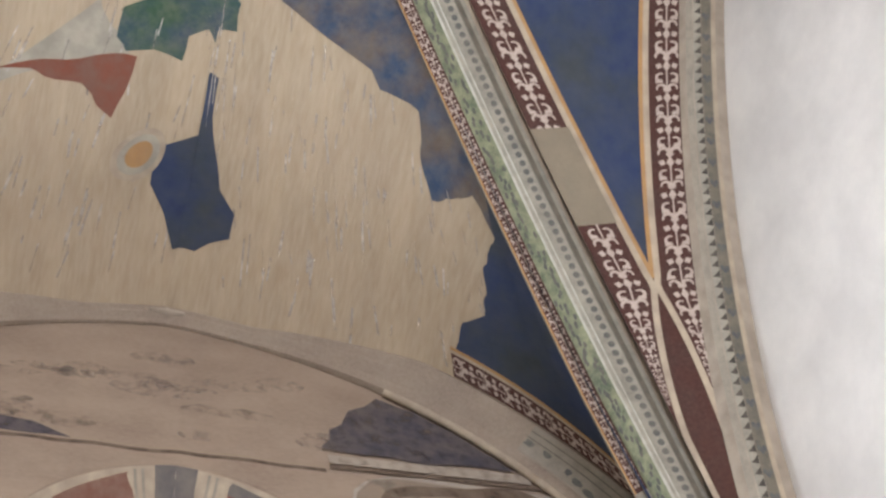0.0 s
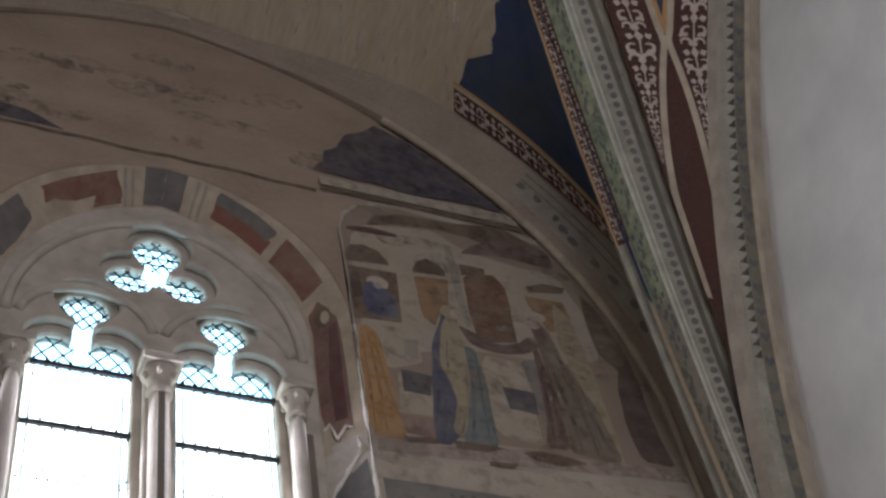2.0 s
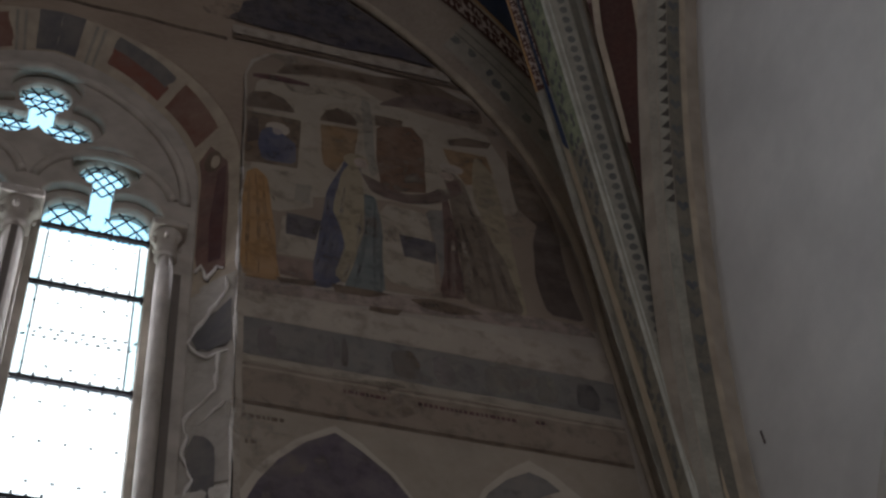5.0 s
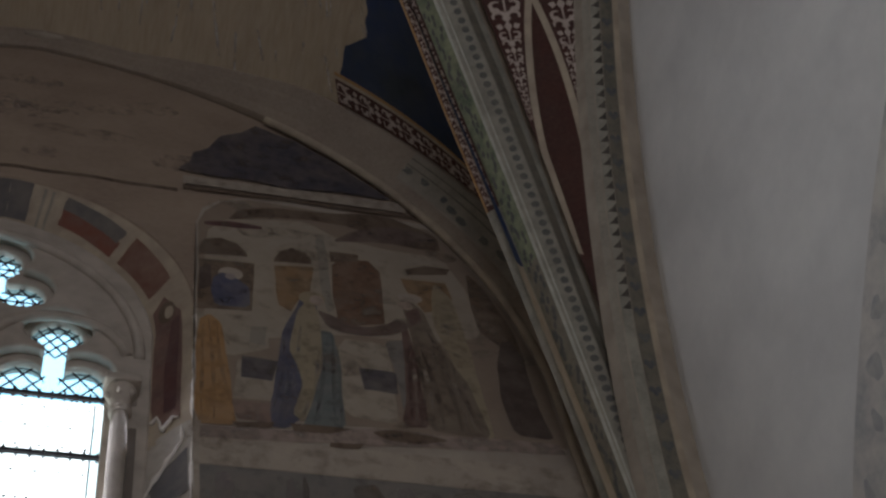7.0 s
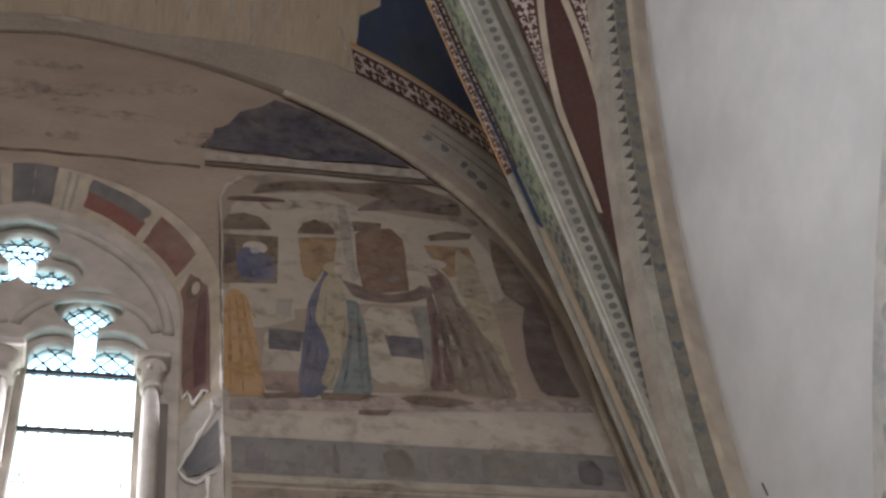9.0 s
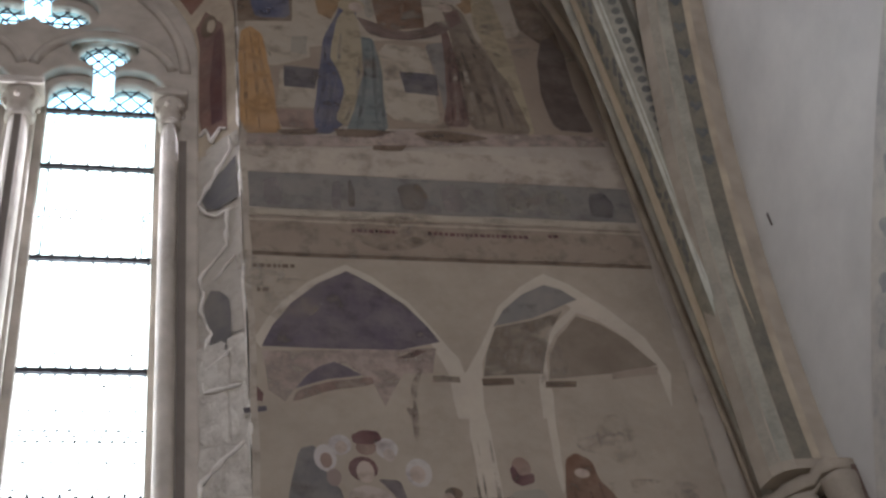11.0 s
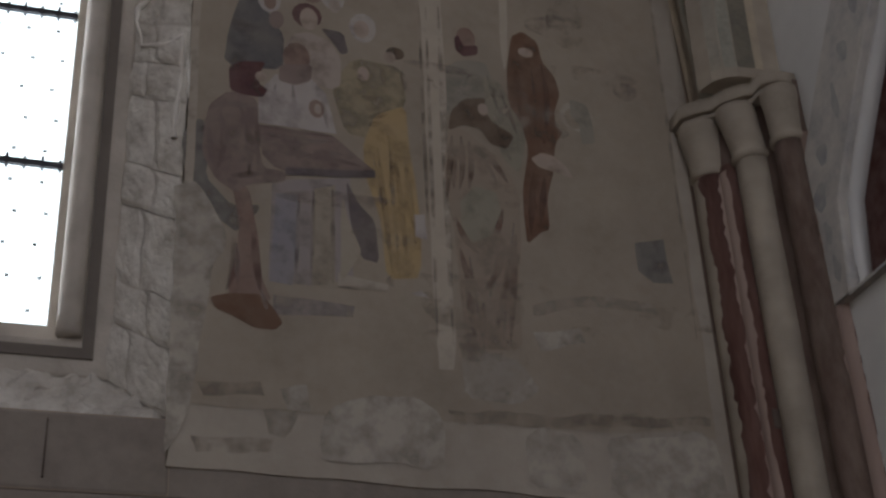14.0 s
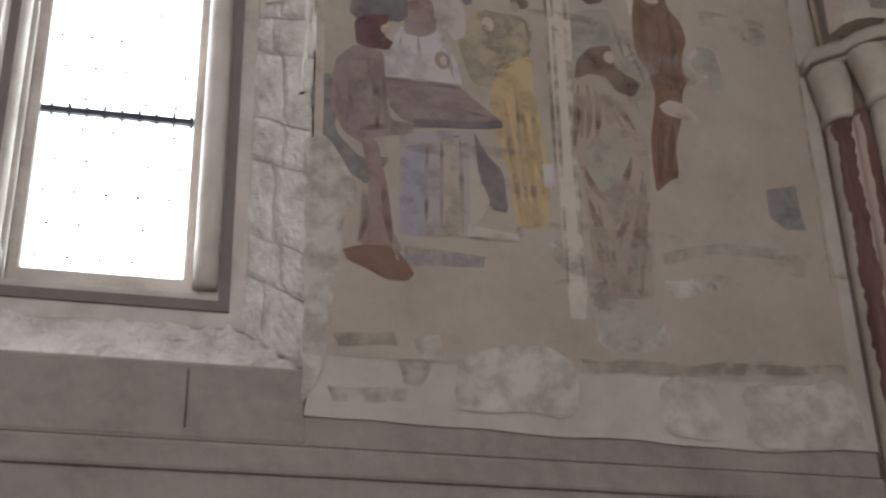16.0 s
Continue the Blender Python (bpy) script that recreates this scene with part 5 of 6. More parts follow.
def flat(name, pts, material, parent, label="", layer=1, amp=0.006, seed=None, step=0.05, base=0.016, thin=0.22):
    """A flat painted shape on the window wall: outline in (x, z), one thin coat above another, with an uneven edge."""
    seed = (pts[0][0] * 7.3 + pts[0][1] * 3.1) if seed is None else seed
    k = COATS[layer] = COATS.get(layer, 0) + 1
    y = -base - 0.0006 * layer - 0.00007 * (k % 7)
    if len(pts) > 4 and not any(w in name for w in ("arch", "ground", "vault", "cornice", "cloth", "table", "bench", "front", "plinth", "square")):
        pts = [(p[0] * a + q[0] * (1 - a), p[1] * a + q[1] * (1 - a)) for p, q in zip(pts, pts[1:] + pts[:1]) for a in (0.86, 0.14)]
    bm = bmesh.new()
    worn = bm.verts.layers.float.new("worn")
    bm.faces.new([bm.verts.new((x, y, z)) for x, z in ragged(pts, step, amp, seed)])
    bm.normal_update()
    for v in bm.verts:
        v[worn] = thin
    bmesh.ops.triangulate(bm, faces=bm.faces)
    return part(name, bm, material, parent, label)


def rect(x0, x1, z0, z1):
    return [(x0, z0), (x1, z0), (x1, z1), (x0, z1)]


def gothic(cx, half, foot, spring, top, n=8):
    """A pointed arch shape."""
    right = [(cx + half * math.cos(math.pi / 2 * i / n), spring + (top - spring) * (math.sin(math.pi / 2 * i / n) * 0.75 + 0.25 * i / n)) for i in range(n + 1)]
    return [(cx - half, foot), (cx + half, foot)] + right + [(2 * cx - x, z) for x, z in right[-2::-1]]


def oval(cx, cz, a, b, n=12):
    return [(cx + a * math.cos(2 * math.pi * i / n), cz + b * math.sin(2 * math.pi * i / n)) for i in range(n)]


def strokes(parent, material, lines, layer=3, width=0.012, base=0.016):
    """Brushed fold lines: (x0, z0, x1, z1, bend), tapered at both ends."""
    for x0, z0, x1, z1, bend in lines:
        bm = bmesh.new()
        worn = bm.verts.layers.float.new("worn")
        n, rows = 8, []
        dx, dz = x1 - x0, z1 - z0
        d = math.hypot(dx, dz)
        nx, nz = -dz / d, dx / d
        for i in range(n + 1):
            f = i / n
            b, w = bend * math.sin(math.pi * f), 1.45 * width * (0.25 + 0.75 * math.sin(math.pi * f)) / 2
            rows.append([bm.verts.new((x0 + dx * f + nx * (b + k * w), -base - 0.0006 * layer - 0.0003, z0 + dz * f + nz * (b + k * w))) for k in (-1, 1)])
        for p, q in zip(rows, rows[1:]):
            bm.faces.new((p[0], p[1], q[1], q[0]))
        for v in bm.verts:
            v[worn] = 0.75
        part("fold", bm, material, parent)


def inside(x, z, pts):
    hit = False
    for (x0, z0), (x1, z1) in zip(pts, pts[1:] + pts[:1]):
        if (z0 > z) != (z1 > z) and x < x0 + (z - z0) / (z1 - z0) * (x1 - x0):
            hit = not hit
    return hit


def robe(name, pts, material, parent, label, layer, dark, pale, count=10, seed=1, lean=0.0):
    """A robed shape with brushed dark and pale folds that hang within its outline."""
    ob = flat(name, pts, material, parent, label, layer, 0.008)
    rnd = random.Random(seed)
    xs, zs = [p[0] for p in pts], [p[1] for p in pts]
    made = 0
    for _ in range(400):
        x, z = rnd.uniform(min(xs), max(xs)), rnd.uniform(min(zs), max(zs))
        ln = rnd.uniform(0.18, 0.55) * (max(zs) - min(zs))
        x1, z1 = x + lean * ln + rnd.uniform(-0.03, 0.03), z - ln
        if inside(x, z, pts) and inside(x1, z1, pts) and inside((x + x1) / 2, (z + z1) / 2, pts):
            strokes(ob, dark if made % 3 else pale, ((x, z, x1, z1, rnd.uniform(-0.025, 0.025)),), layer + 1.2, rnd.uniform(0.010, 0.024))
            made += 1
            if made >= count:
                break
    return ob


def wall_outline(grow, x0, z0, z1=None):
    """The field of wall to the right of x0 under the wall rib, from z0 up to z1."""
    pts = []
    for i in range(61):
        p = wall_arch(i / 60, grow)
        if p.x >= x0 and p.z >= z0 and (z1 is None or p.z <= z1):
            pts.append((p.x, p.z))
    return pts


# the painted plaster coat, proud of the wall below it, with a broken lower edge
def coat():
    low = [(1.205, 1.765), (1.55, 1.752), (1.9, 1.745), (2.23, 1.743), (2.48, 1.737), (2.78, 1.733), (3.34, 1.753), (3.34, 6.0)]
    side = wall_outline(0.02, 1.216, 1.9)
    left = [(1.75, 8.20), (1.5, 8.17), (1.36, 8.10), (1.26, 7.98), (1.216, 7.8), (1.216, 1.95)]
    pts = low + [(x, z) for x, z in side if z < 8.2 and x < 3.34] + left
    bm = bmesh.new()
    out = ragged(pts, 0.06, 0.006, 4)
    front = [bm.verts.new((x, -0.014, z)) for x, z in out]
    rear = [bm.verts.new((x, 0.004, z)) for x, z in out]
    bm.faces.new(front)
    for i in range(len(out)):
        j = (i + 1) % len(out)
        bm.faces.new((front[i], front[j], rear[j], rear[i]))
    bmesh.ops.triangulate(bm, faces=[f for f in bm.faces if len(f.verts) > 4])
    return bm


part("painted_coat", coat(), FRESCO, wall, "old fresco plaster coat with a broken lower edge")

lunette = thing("lunette_painting", "dark blue remnant and painted cornice above the fresco", "fresco")
flat("blue_ground", [(1.11, 8.41), (1.16, 8.55), (1.19, 8.70), (1.30, 8.78), (1.40, 8.98), (1.52, 9.06), (1.62, 9.20), (1.88, 9.07), (2.18, 8.80), (2.52, 8.44), (1.9, 8.40)], NAVY, lunette, "smoky dark blue ground with a torn edge", 2, 0.025)
flat("cornice", [(1.13, 8.36), (1.13, 8.26), (2.6, 8.28), (2.62, 8.40)], FADED, lunette, "pale painted cornice", 1, 0.004)
flat("cornice_line", [(1.13, 8.24), (1.13, 8.20), (2.7, 8.22), (2.7, 8.26)], UMBER, lunette, "brown painted line", 1, 0.004)
flat("cornice_line", rect(-3.0, 1.1, 8.17, 8.21), UMBER, lunette, "brown painted line", 1, 0.012, base=0.0)
flat("smoke_stain", [(-1.6, 8.22), (-0.55, 8.24), (-0.8, 8.36), (-1.6, 8.52)], NAVY, lunette, "dark stain", 2, 0.03, base=0.0)

upper = thing("upper_fresco", "faded fresco of robed shapes embracing before a pale arcade", "fresco")
flat("ground", [(1.23, 5.98), (3.22, 5.98)] + wall_outline(-0.06, 1.6, 6.0, 8.2) + [(1.55, 8.16), (1.38, 8.10), (1.27, 7.96), (1.23, 7.8)], FADE2, upper, "brown-grey faded ground", 1, 0.006, thin=0.05)
flat("arcade", [(1.262, 6.657), (1.276, 7.712), (1.4, 7.885), (1.614, 7.933), (1.906, 7.984), (2.111, 7.825), (2.399, 7.786), (2.766, 7.762), (2.892, 7.401), (2.916, 6.931), (2.623, 6.827), (2.019, 6.782), (1.5, 6.643)], PALEP, upper, "pale painted arcade front", 2, thin=0.16)
flat("roof_shadow", [(1.4, 7.872), (1.474, 8.011), (1.694, 8.104), (2.064, 8.132), (2.449, 8.213), (2.768, 8.021), (2.777, 7.831), (2.481, 7.85), (2.2, 7.995), (1.908, 8.013), (1.615, 7.961)], UMBER, upper, "brown painted roof underside", 3)
flat("roof_shadow", [(2.054, 7.787), (2.195, 7.938), (2.431, 8.06), (2.657, 8.046), (2.767, 7.966), (2.557, 7.866), (2.258, 7.83)], BROWNS, upper, "dark painted roof underside", 4)
flat("roof_shadow", [(1.263, 7.826), (1.439, 7.873), (1.622, 7.848), (1.621, 7.814), (1.262, 7.779)], MAROON2, upper, "", 4)
flat("arch_opening", [(1.235, 7.402), (1.561, 7.41), (1.539, 6.917), (1.228, 6.879)], SOFTBR, upper, "brown painted opening", 3, thin=0.25)
flat("arch_head", [(1.238, 7.56), (1.266, 7.622), (1.363, 7.656), (1.465, 7.613), (1.53, 7.507), (1.529, 7.481), (1.236, 7.44)], UMBER, upper, "dark brown arch head", 4)
flat("arch_opening", [(1.688, 7.422), (1.925, 7.455), (1.888, 7.184), (1.822, 7.116), (1.758, 6.955), (1.692, 7.011), (1.683, 7.158)], OCHREP, upper, "brown painted opening", 3, thin=0.25)
flat("arch_head", [(1.685, 7.491), (1.725, 7.586), (1.799, 7.649), (1.884, 7.609), (1.92, 7.524), (1.91, 7.484), (1.683, 7.459)], UMBER, upper, "dark brown arch head", 4)
flat("arch_opening", [(2.042, 7.516), (2.095, 7.588), (2.276, 7.613), (2.342, 7.493), (2.327, 7.18), (2.314, 6.941), (2.031, 6.879), (2.024, 7.141)], SOFTRED, upper, "brown painted opening", 3, thin=0.25)
flat("arch_head", [(2.038, 7.671), (2.216, 7.664), (2.208, 7.584), (2.034, 7.547)], UMBER, upper, "dark brown arch head", 4)
flat("arch_opening", [(2.474, 7.467), (2.75, 7.479), (2.774, 7.299), (2.682, 7.164), (2.571, 7.12), (2.492, 7.324)], OCHREP, upper, "brown painted opening", 3, thin=0.25)
flat("arch_head", [(2.505, 7.568), (2.642, 7.639), (2.812, 7.644), (2.779, 7.573), (2.516, 7.511)], UMBER, upper, "dark brown arch head", 4)
flat("pilaster", [(1.958, 7.832), (2.019, 7.788), (2.014, 7.385), (2.027, 7.023), (1.973, 6.981), (1.956, 7.315)], SLATE3, upper, "pale painted pilaster", 4)
flat("niche_shape", [(1.237, 7.31), (1.302, 7.35), (1.31, 7.121), (1.237, 7.07)], BROWND, upper, "dark brown corner of the niche", 4)
flat("niche_shape", oval(1.42, 7.274, 0.073, 0.067), FADED, upper, "pale ring", 4, 0.004)
flat("niche_shape", [(1.322, 7.218), (1.37, 7.285), (1.452, 7.236), (1.529, 7.15), (1.527, 6.95), (1.332, 6.926), (1.309, 7.08)], BLUEP, upper, "blue robed shape in the niche", 5)
flat("niche_shape", oval(1.419, 7.243, 0.030, 0.033), SLATEP, upper, "", 6, 0.004)
flat("niche_front", [(1.227, 6.857), (1.634, 6.86), (1.62, 6.582), (1.426, 6.477), (1.222, 6.486)], PALEP, upper, "pale painted balcony", 4)
flat("block", [(1.532, 6.764), (1.623, 6.775), (1.608, 6.603), (1.52, 6.615)], SLATE3, upper, "", 5)
orange = flat("orange_robe", [(1.229, 6.773), (1.294, 6.848), (1.357, 6.771), (1.383, 6.583), (1.397, 6.349), (1.413, 6.101), (1.441, 5.893), (1.216, 5.874)], ORANGEP, upper, "orange robed shape", 5)
strokes(orange, OCHREP, [(1.293, 6.786, 1.319, 5.91, 0.01), (1.34, 6.742, 1.412, 6.052, -0.02), (1.361, 6.706, 1.404, 6.559, 0), (1.26, 6.733, 1.254, 5.905, 0)], 6, 0.016)
flat("block", [(1.45, 6.448), (1.708, 6.464), (1.662, 6.113), (1.414, 6.11)], PALEP, upper, "pale block of painted masonry", 4)
flat("block", [(1.47, 6.481), (1.67, 6.465), (1.635, 6.286), (1.463, 6.294)], INDIGO, upper, "dark rectangle of painted masonry", 6)
flat("block", [(1.413, 6.091), (1.661, 6.094), (1.615, 5.936), (1.438, 5.949)], CLAYP, upper, "reddish foot of the block", 5)
blue = flat("blue_robe", [(1.711, 6.785), (1.79, 6.982), (1.821, 7.104), (1.888, 7.184), (1.917, 7.039), (1.915, 6.752), (1.837, 6.29), (1.803, 6.038), (1.691, 5.904), (1.608, 5.907), (1.608, 6.069), (1.661, 6.47)], BLUEP, upper, "blue robed shape", 6)
flat("mantle", [(1.791, 6.948), (1.877, 7.135), (1.915, 7.009), (1.926, 6.726), (1.891, 6.373), (1.827, 6.114), (1.768, 5.968), (1.717, 6.031), (1.796, 6.286), (1.766, 6.481), (1.735, 6.595)], OLIVEP, upper, "olive mantle shape", 7)
strokes(blue, SKYP, [(1.725, 6.487, 1.631, 5.951, 0.02), (1.753, 6.437, 1.669, 5.94, 0.02), (1.794, 6.337, 1.706, 5.953, 0.02), (1.823, 6.188, 1.746, 5.956, 0.01), (1.904, 6.613, 1.851, 6.19, 0), (1.812, 6.825, 1.773, 6.492, 0)], 8, 0.016)
strokes(blue, INDIGO, [(1.708, 6.674, 1.629, 6.071, 0.02), (1.732, 6.357, 1.651, 5.929, 0.01), (1.8, 6.087, 1.75, 5.928, 0)], 8, 0.016)
green = flat("green_robe", [(1.919, 6.809), (1.991, 6.8), (2.02, 6.572), (2.002, 6.205), (2.003, 5.949), (1.825, 5.925), (1.771, 5.93), (1.851, 6.19), (1.914, 6.496)], SLATE2, upper, "grey-green robed shape", 6)
strokes(green, INDIGO, [(1.988, 6.76, 1.943, 5.963, 0), (1.932, 6.562, 1.833, 5.954, 0.01), (2.008, 6.411, 1.98, 5.966, 0)], 8, 0.016)
flat("ring_shape", oval(1.896, 7.113, 0.079, 0.073), OLIVEP, upper, "pale halo ring", 7, 0.004)
flat("round_shape", oval(1.922, 7.099, 0.043, 0.052), FLESHP, upper, "pale round shape", 8, 0.004)
flat("sleeve_shape", [(1.915, 7.009), (2.005, 6.962), (2.084, 6.908), (2.2, 6.887), (2.325, 6.948), (2.402, 7.022), (2.468, 6.971), (2.439, 6.903), (2.329, 6.839), (2.19, 6.8), (2.058, 6.808), (1.962, 6.848)], BROWNS, upper, "dark joined sleeves", 9)
strokes(upper, CLAYP, [(2.158, 6.808, 2.386, 6.891, -0.01), (1.952, 6.927, 2.194, 6.835, 0)], 10, 0.02)
flat("block", [(2.02, 6.759), (2.301, 6.745), (2.308, 6.494), (2.299, 6.283), (2.303, 6.033), (2.049, 6.05), (1.984, 6.143)], PALEP, upper, "pale block of painted masonry", 4)
flat("block", [(2.112, 6.49), (2.326, 6.48), (2.319, 6.29), (2.132, 6.303)], INDIGO, upper, "dark rectangle of painted masonry", 6)
flat("grey_robe", [(2.294, 6.767), (2.427, 6.81), (2.39, 6.396), (2.341, 6.135), (2.328, 6.338), (2.314, 6.576)], SLATEB, upper, "grey robed shape behind", 5)
plum = flat("maroon_robe", [(2.411, 6.952), (2.455, 6.9), (2.467, 6.554), (2.458, 6.247), (2.459, 6.027), (2.311, 6.024), (2.367, 6.342), (2.395, 6.612)], PLUMP, upper, "plum robed shape", 6)
brown = flat("brown_robe", [(2.44, 7.243), (2.497, 7.226), (2.571, 7.12), (2.594, 6.916), (2.673, 6.641), (2.745, 6.421), (2.777, 6.215), (2.797, 5.996), (2.668, 5.986), (2.451, 6.016), (2.466, 6.351), (2.459, 6.674), (2.452, 6.957)], BROWNG, upper, "brown robed shape with long folds", 6)
strokes(brown, BROWND, [(2.55, 6.969, 2.64, 6.421, 0.02), (2.673, 6.641, 2.756, 6.032, -0.02), (2.57, 6.742, 2.642, 6.023, 0.02), (2.501, 6.734, 2.541, 6.024, 0.02), (2.464, 6.786, 2.45, 6.095, 0.01)], 8, 0.026)
strokes(brown, FADED, [(2.483, 6.676, 2.492, 6.039, 0.02), (2.614, 6.58, 2.677, 6.04, 0.02), (2.444, 6.812, 2.395, 6.065, 0.01), (2.673, 6.424, 2.723, 6.03, 0), (2.57, 6.913, 2.614, 6.58, 0.01)], 8, 0.018)
strokes(plum, MAROON2, [(2.436, 6.755, 2.369, 6.063, 0), (2.447, 6.455, 2.423, 6.043, 0)], 8, 0.02)
flat("ring_shape", oval(2.5, 7.251, 0.079, 0.049), FADED, upper, "pale halo ring", 7, 0.004)
flat("round_shape", oval(2.464, 7.161, 0.046, 0.043), FLESHP, upper, "pale round shape", 8, 0.004)
flat("dark_shape", [(2.445, 7.086), (2.541, 7.158), (2.541, 7.027), (2.461, 6.947)], PLUMP, upper, "", 9)
flat("tan_robe", [(2.672, 7.462), (2.774, 7.299), (2.795, 6.939), (2.807, 6.589), (2.812, 6.229), (2.815, 5.988), (2.736, 6.011), (2.707, 6.428), (2.649, 6.796), (2.61, 7.023)], OLIVEP, upper, "ochre-brown robed shape", 5)
flat("brown_shade", [(2.899, 7.636), (2.998, 7.455), (3.097, 7.094), (3.144, 6.691), (2.987, 6.874), (2.887, 7.009), (2.884, 7.313)], SOFTBR, upper, "brown painted shade", 4, thin=0.4)
flat("dark_patch", [(3.004, 6.893), (3.068, 6.936), (3.12, 6.745), (3.117, 6.468), (3.138, 6.207), (3.16, 6.027), (2.94, 6.038), (2.919, 6.29), (2.942, 6.603)], BROWND, upper, "dark brown painted cave", 6, amp=0.012, thin=0.06)
flat("earth", [(1.213, 5.873), (1.672, 5.884), (2.104, 5.977), (2.572, 5.978), (3.158, 6.017), (3.202, 5.922), (1.212, 5.763)], EARTHP, upper, "pinkish painted earth", 4, amp=0.012, thin=0.35)
flat("earth_shadow", [(1.706, 5.953), (2.04, 5.952), (1.913, 5.894), (1.732, 5.889)], UMBER, upper, "brown painted hollow", 8)
flat("earth_shadow", [(2.131, 5.941), (2.29, 5.983), (2.566, 5.938), (2.402, 5.887), (2.217, 5.891)], UMBER, upper, "brown painted hollow", 8)
flat("earth_shadow", [(1.907, 5.828), (2.09, 5.842), (2.054, 5.793), (1.904, 5.79)], UMBER, upper, "brown painted hollow", 8)
flat("earth_shadow", [(1.407, 5.918), (1.631, 5.946), (1.613, 5.898), (1.435, 5.883)], UMBER, upper, "brown painted hollow", 8)

frieze = thing("painted_frieze", "painted frieze of grey bands above a line of worn lettering", "fresco")
XE = 3.24
for z0, z1, m_, t_ in ((5.58, 5.80, FADED, "pale pinkish band"), (5.31, 5.575, SLATEB, "dull grey-blue band"), (5.255, 5.30, PALEP, "pale line"), (5.0, 5.25, FADE2, "brownish band with worn lettering"), (4.97, 4.998, UMBER, "dark line"), (5.215, 5.23, PALEP, "thin pale line")):
    flat("band", rect(1.222, XE, z0, z1), m_, frieze, t_, 2 if m_ is not PALEP else 3, 0.003)
rnd = random.Random(8)
for x0, x1, z in ((1.74, 1.97, 5.165), (2.12, 2.64, 5.165), (2.74, 2.80, 5.18), (1.25, 1.45, 4.9), (1.27, 1.33, 4.74)):
    x = x0
    while x < x1:
        w = rnd.uniform(0.012, 0.03)
        flat("letter_bar", rect(x, min(x + w, x1), z - 0.012, z + 0.012), MAROON2 if z > 5 else UMBER, frieze, "", 4, 0.002)
        x += w + 0.008
for x, w in ((1.32, 0.10), (1.66, 0.05), (1.74, 0.04), (2.0, 0.16), (2.22, 0.12), (2.5, 0.2), (2.78, 0.12), (3.0, 0.14)):
    flat("grey_mottle", [(x, 5.34), (x + w * 0.8, 5.33), (x + w, 5.45), (x + w * 0.7, 5.55), (x + 0.01, 5.52)], rnd.choice((INDIGO, SLATE3, BROWNG, SLATEP)), frieze, "darker and paler mottling", 4, 0.012, thin=0.62)

lower = thing("lower_fresco", "faded fresco of robed shapes round a table under pointed arches", "fresco")
flat("ground", [(1.222, 1.98), (3.24, 2.0), (3.24, 4.97), (1.222, 4.97)], PINKG, lower, "pinkish grey faded ground", 1, thin=0.05)
flat("vault_blue", [(1.28, 4.39), (1.33, 4.52), (1.42, 4.66), (1.55, 4.79), (1.69, 4.88), (1.82, 4.79), (1.95, 4.67), (2.04, 4.54), (2.09, 4.44), (1.9, 4.385), (1.6, 4.385)], VIOLET, lower, "dark violet-blue pointed arch", 3, 0.004)
flat("arch_border", [(1.694, 4.926), (1.822, 4.841), (1.968, 4.691), (2.067, 4.504), (2.165, 4.344), (2.178, 4.251), (2.255, 4.388), (2.34, 4.548), (2.4, 4.678), (2.534, 4.815), (2.664, 4.909), (2.78, 4.844), (2.935, 4.698), (3.088, 4.5), (3.156, 4.273), (3.118, 4.071), (3.101, 4.272), (2.999, 4.48), (2.862, 4.621), (2.785, 4.655), (2.645, 4.505), (2.577, 4.362), (2.536, 3.998), (2.497, 3.997), (2.531, 4.327), (2.624, 4.54), (2.763, 4.684), (2.647, 4.819), (2.47, 4.68), (2.367, 4.549), (2.266, 4.32), (2.23, 3.994), (2.118, 3.992), (2.101, 4.249), (2.045, 4.434), (1.935, 4.624), (1.817, 4.784), (1.689, 4.865), (1.495, 4.709), (1.333, 4.498), (1.28, 4.378), (1.244, 4.427), (1.337, 4.62), (1.499, 4.797)], BORDER, lower, "pale arch border", 2, thin=0.12)
flat("inner_vault", [(1.279, 4.361), (2.068, 4.4), (2.036, 4.247), (1.896, 4.244), (1.802, 4.05), (1.764, 4.176), (1.649, 4.304), (1.471, 4.235), (1.368, 4.074), (1.298, 4.135)], EARTHP, lower, "pale pinkish inner vault", 2, thin=0.4)
flat("inner_arch", [(1.414, 4.144), (1.471, 4.225), (1.536, 4.279), (1.6, 4.31), (1.66, 4.272), (1.714, 4.23), (1.568, 4.204)], VIOLET, lower, "small dark arch", 3)
flat("inner_beam", [(1.396, 4.068), (1.418, 4.131), (1.567, 4.188), (1.756, 4.225), (1.764, 4.176), (1.564, 4.134)], CLAYP, lower, "reddish beam", 4, thin=0.45)
flat("dark_notch", [(1.239, 4.166), (1.278, 4.11), (1.272, 4.066), (1.239, 4.072)], MAROON2, lower, "", 3)
flat("dark_bar", [(1.189, 4.037), (1.284, 4.046), (1.284, 4.02), (1.19, 4.006)], NAVY, lower, "", 3)
flat("crack", [(1.88, 4.337), (1.976, 4.39), (2.019, 4.381), (1.944, 4.339)], PLUMP, lower, "plum-coloured stain", 3)
strokes(lower, PLUMP, [(1.986, 4.273, 1.932, 4.054, -0.02), (1.93, 4.086, 1.916, 3.857, 0.0), (1.895, 4.05, 1.923, 3.995, 0)], 4, 0.022)
flat("dark_bar", [(2.024, 4.226), (2.081, 4.238), (2.083, 4.198), (2.021, 4.192)], CLAYP, lower, "", 3)
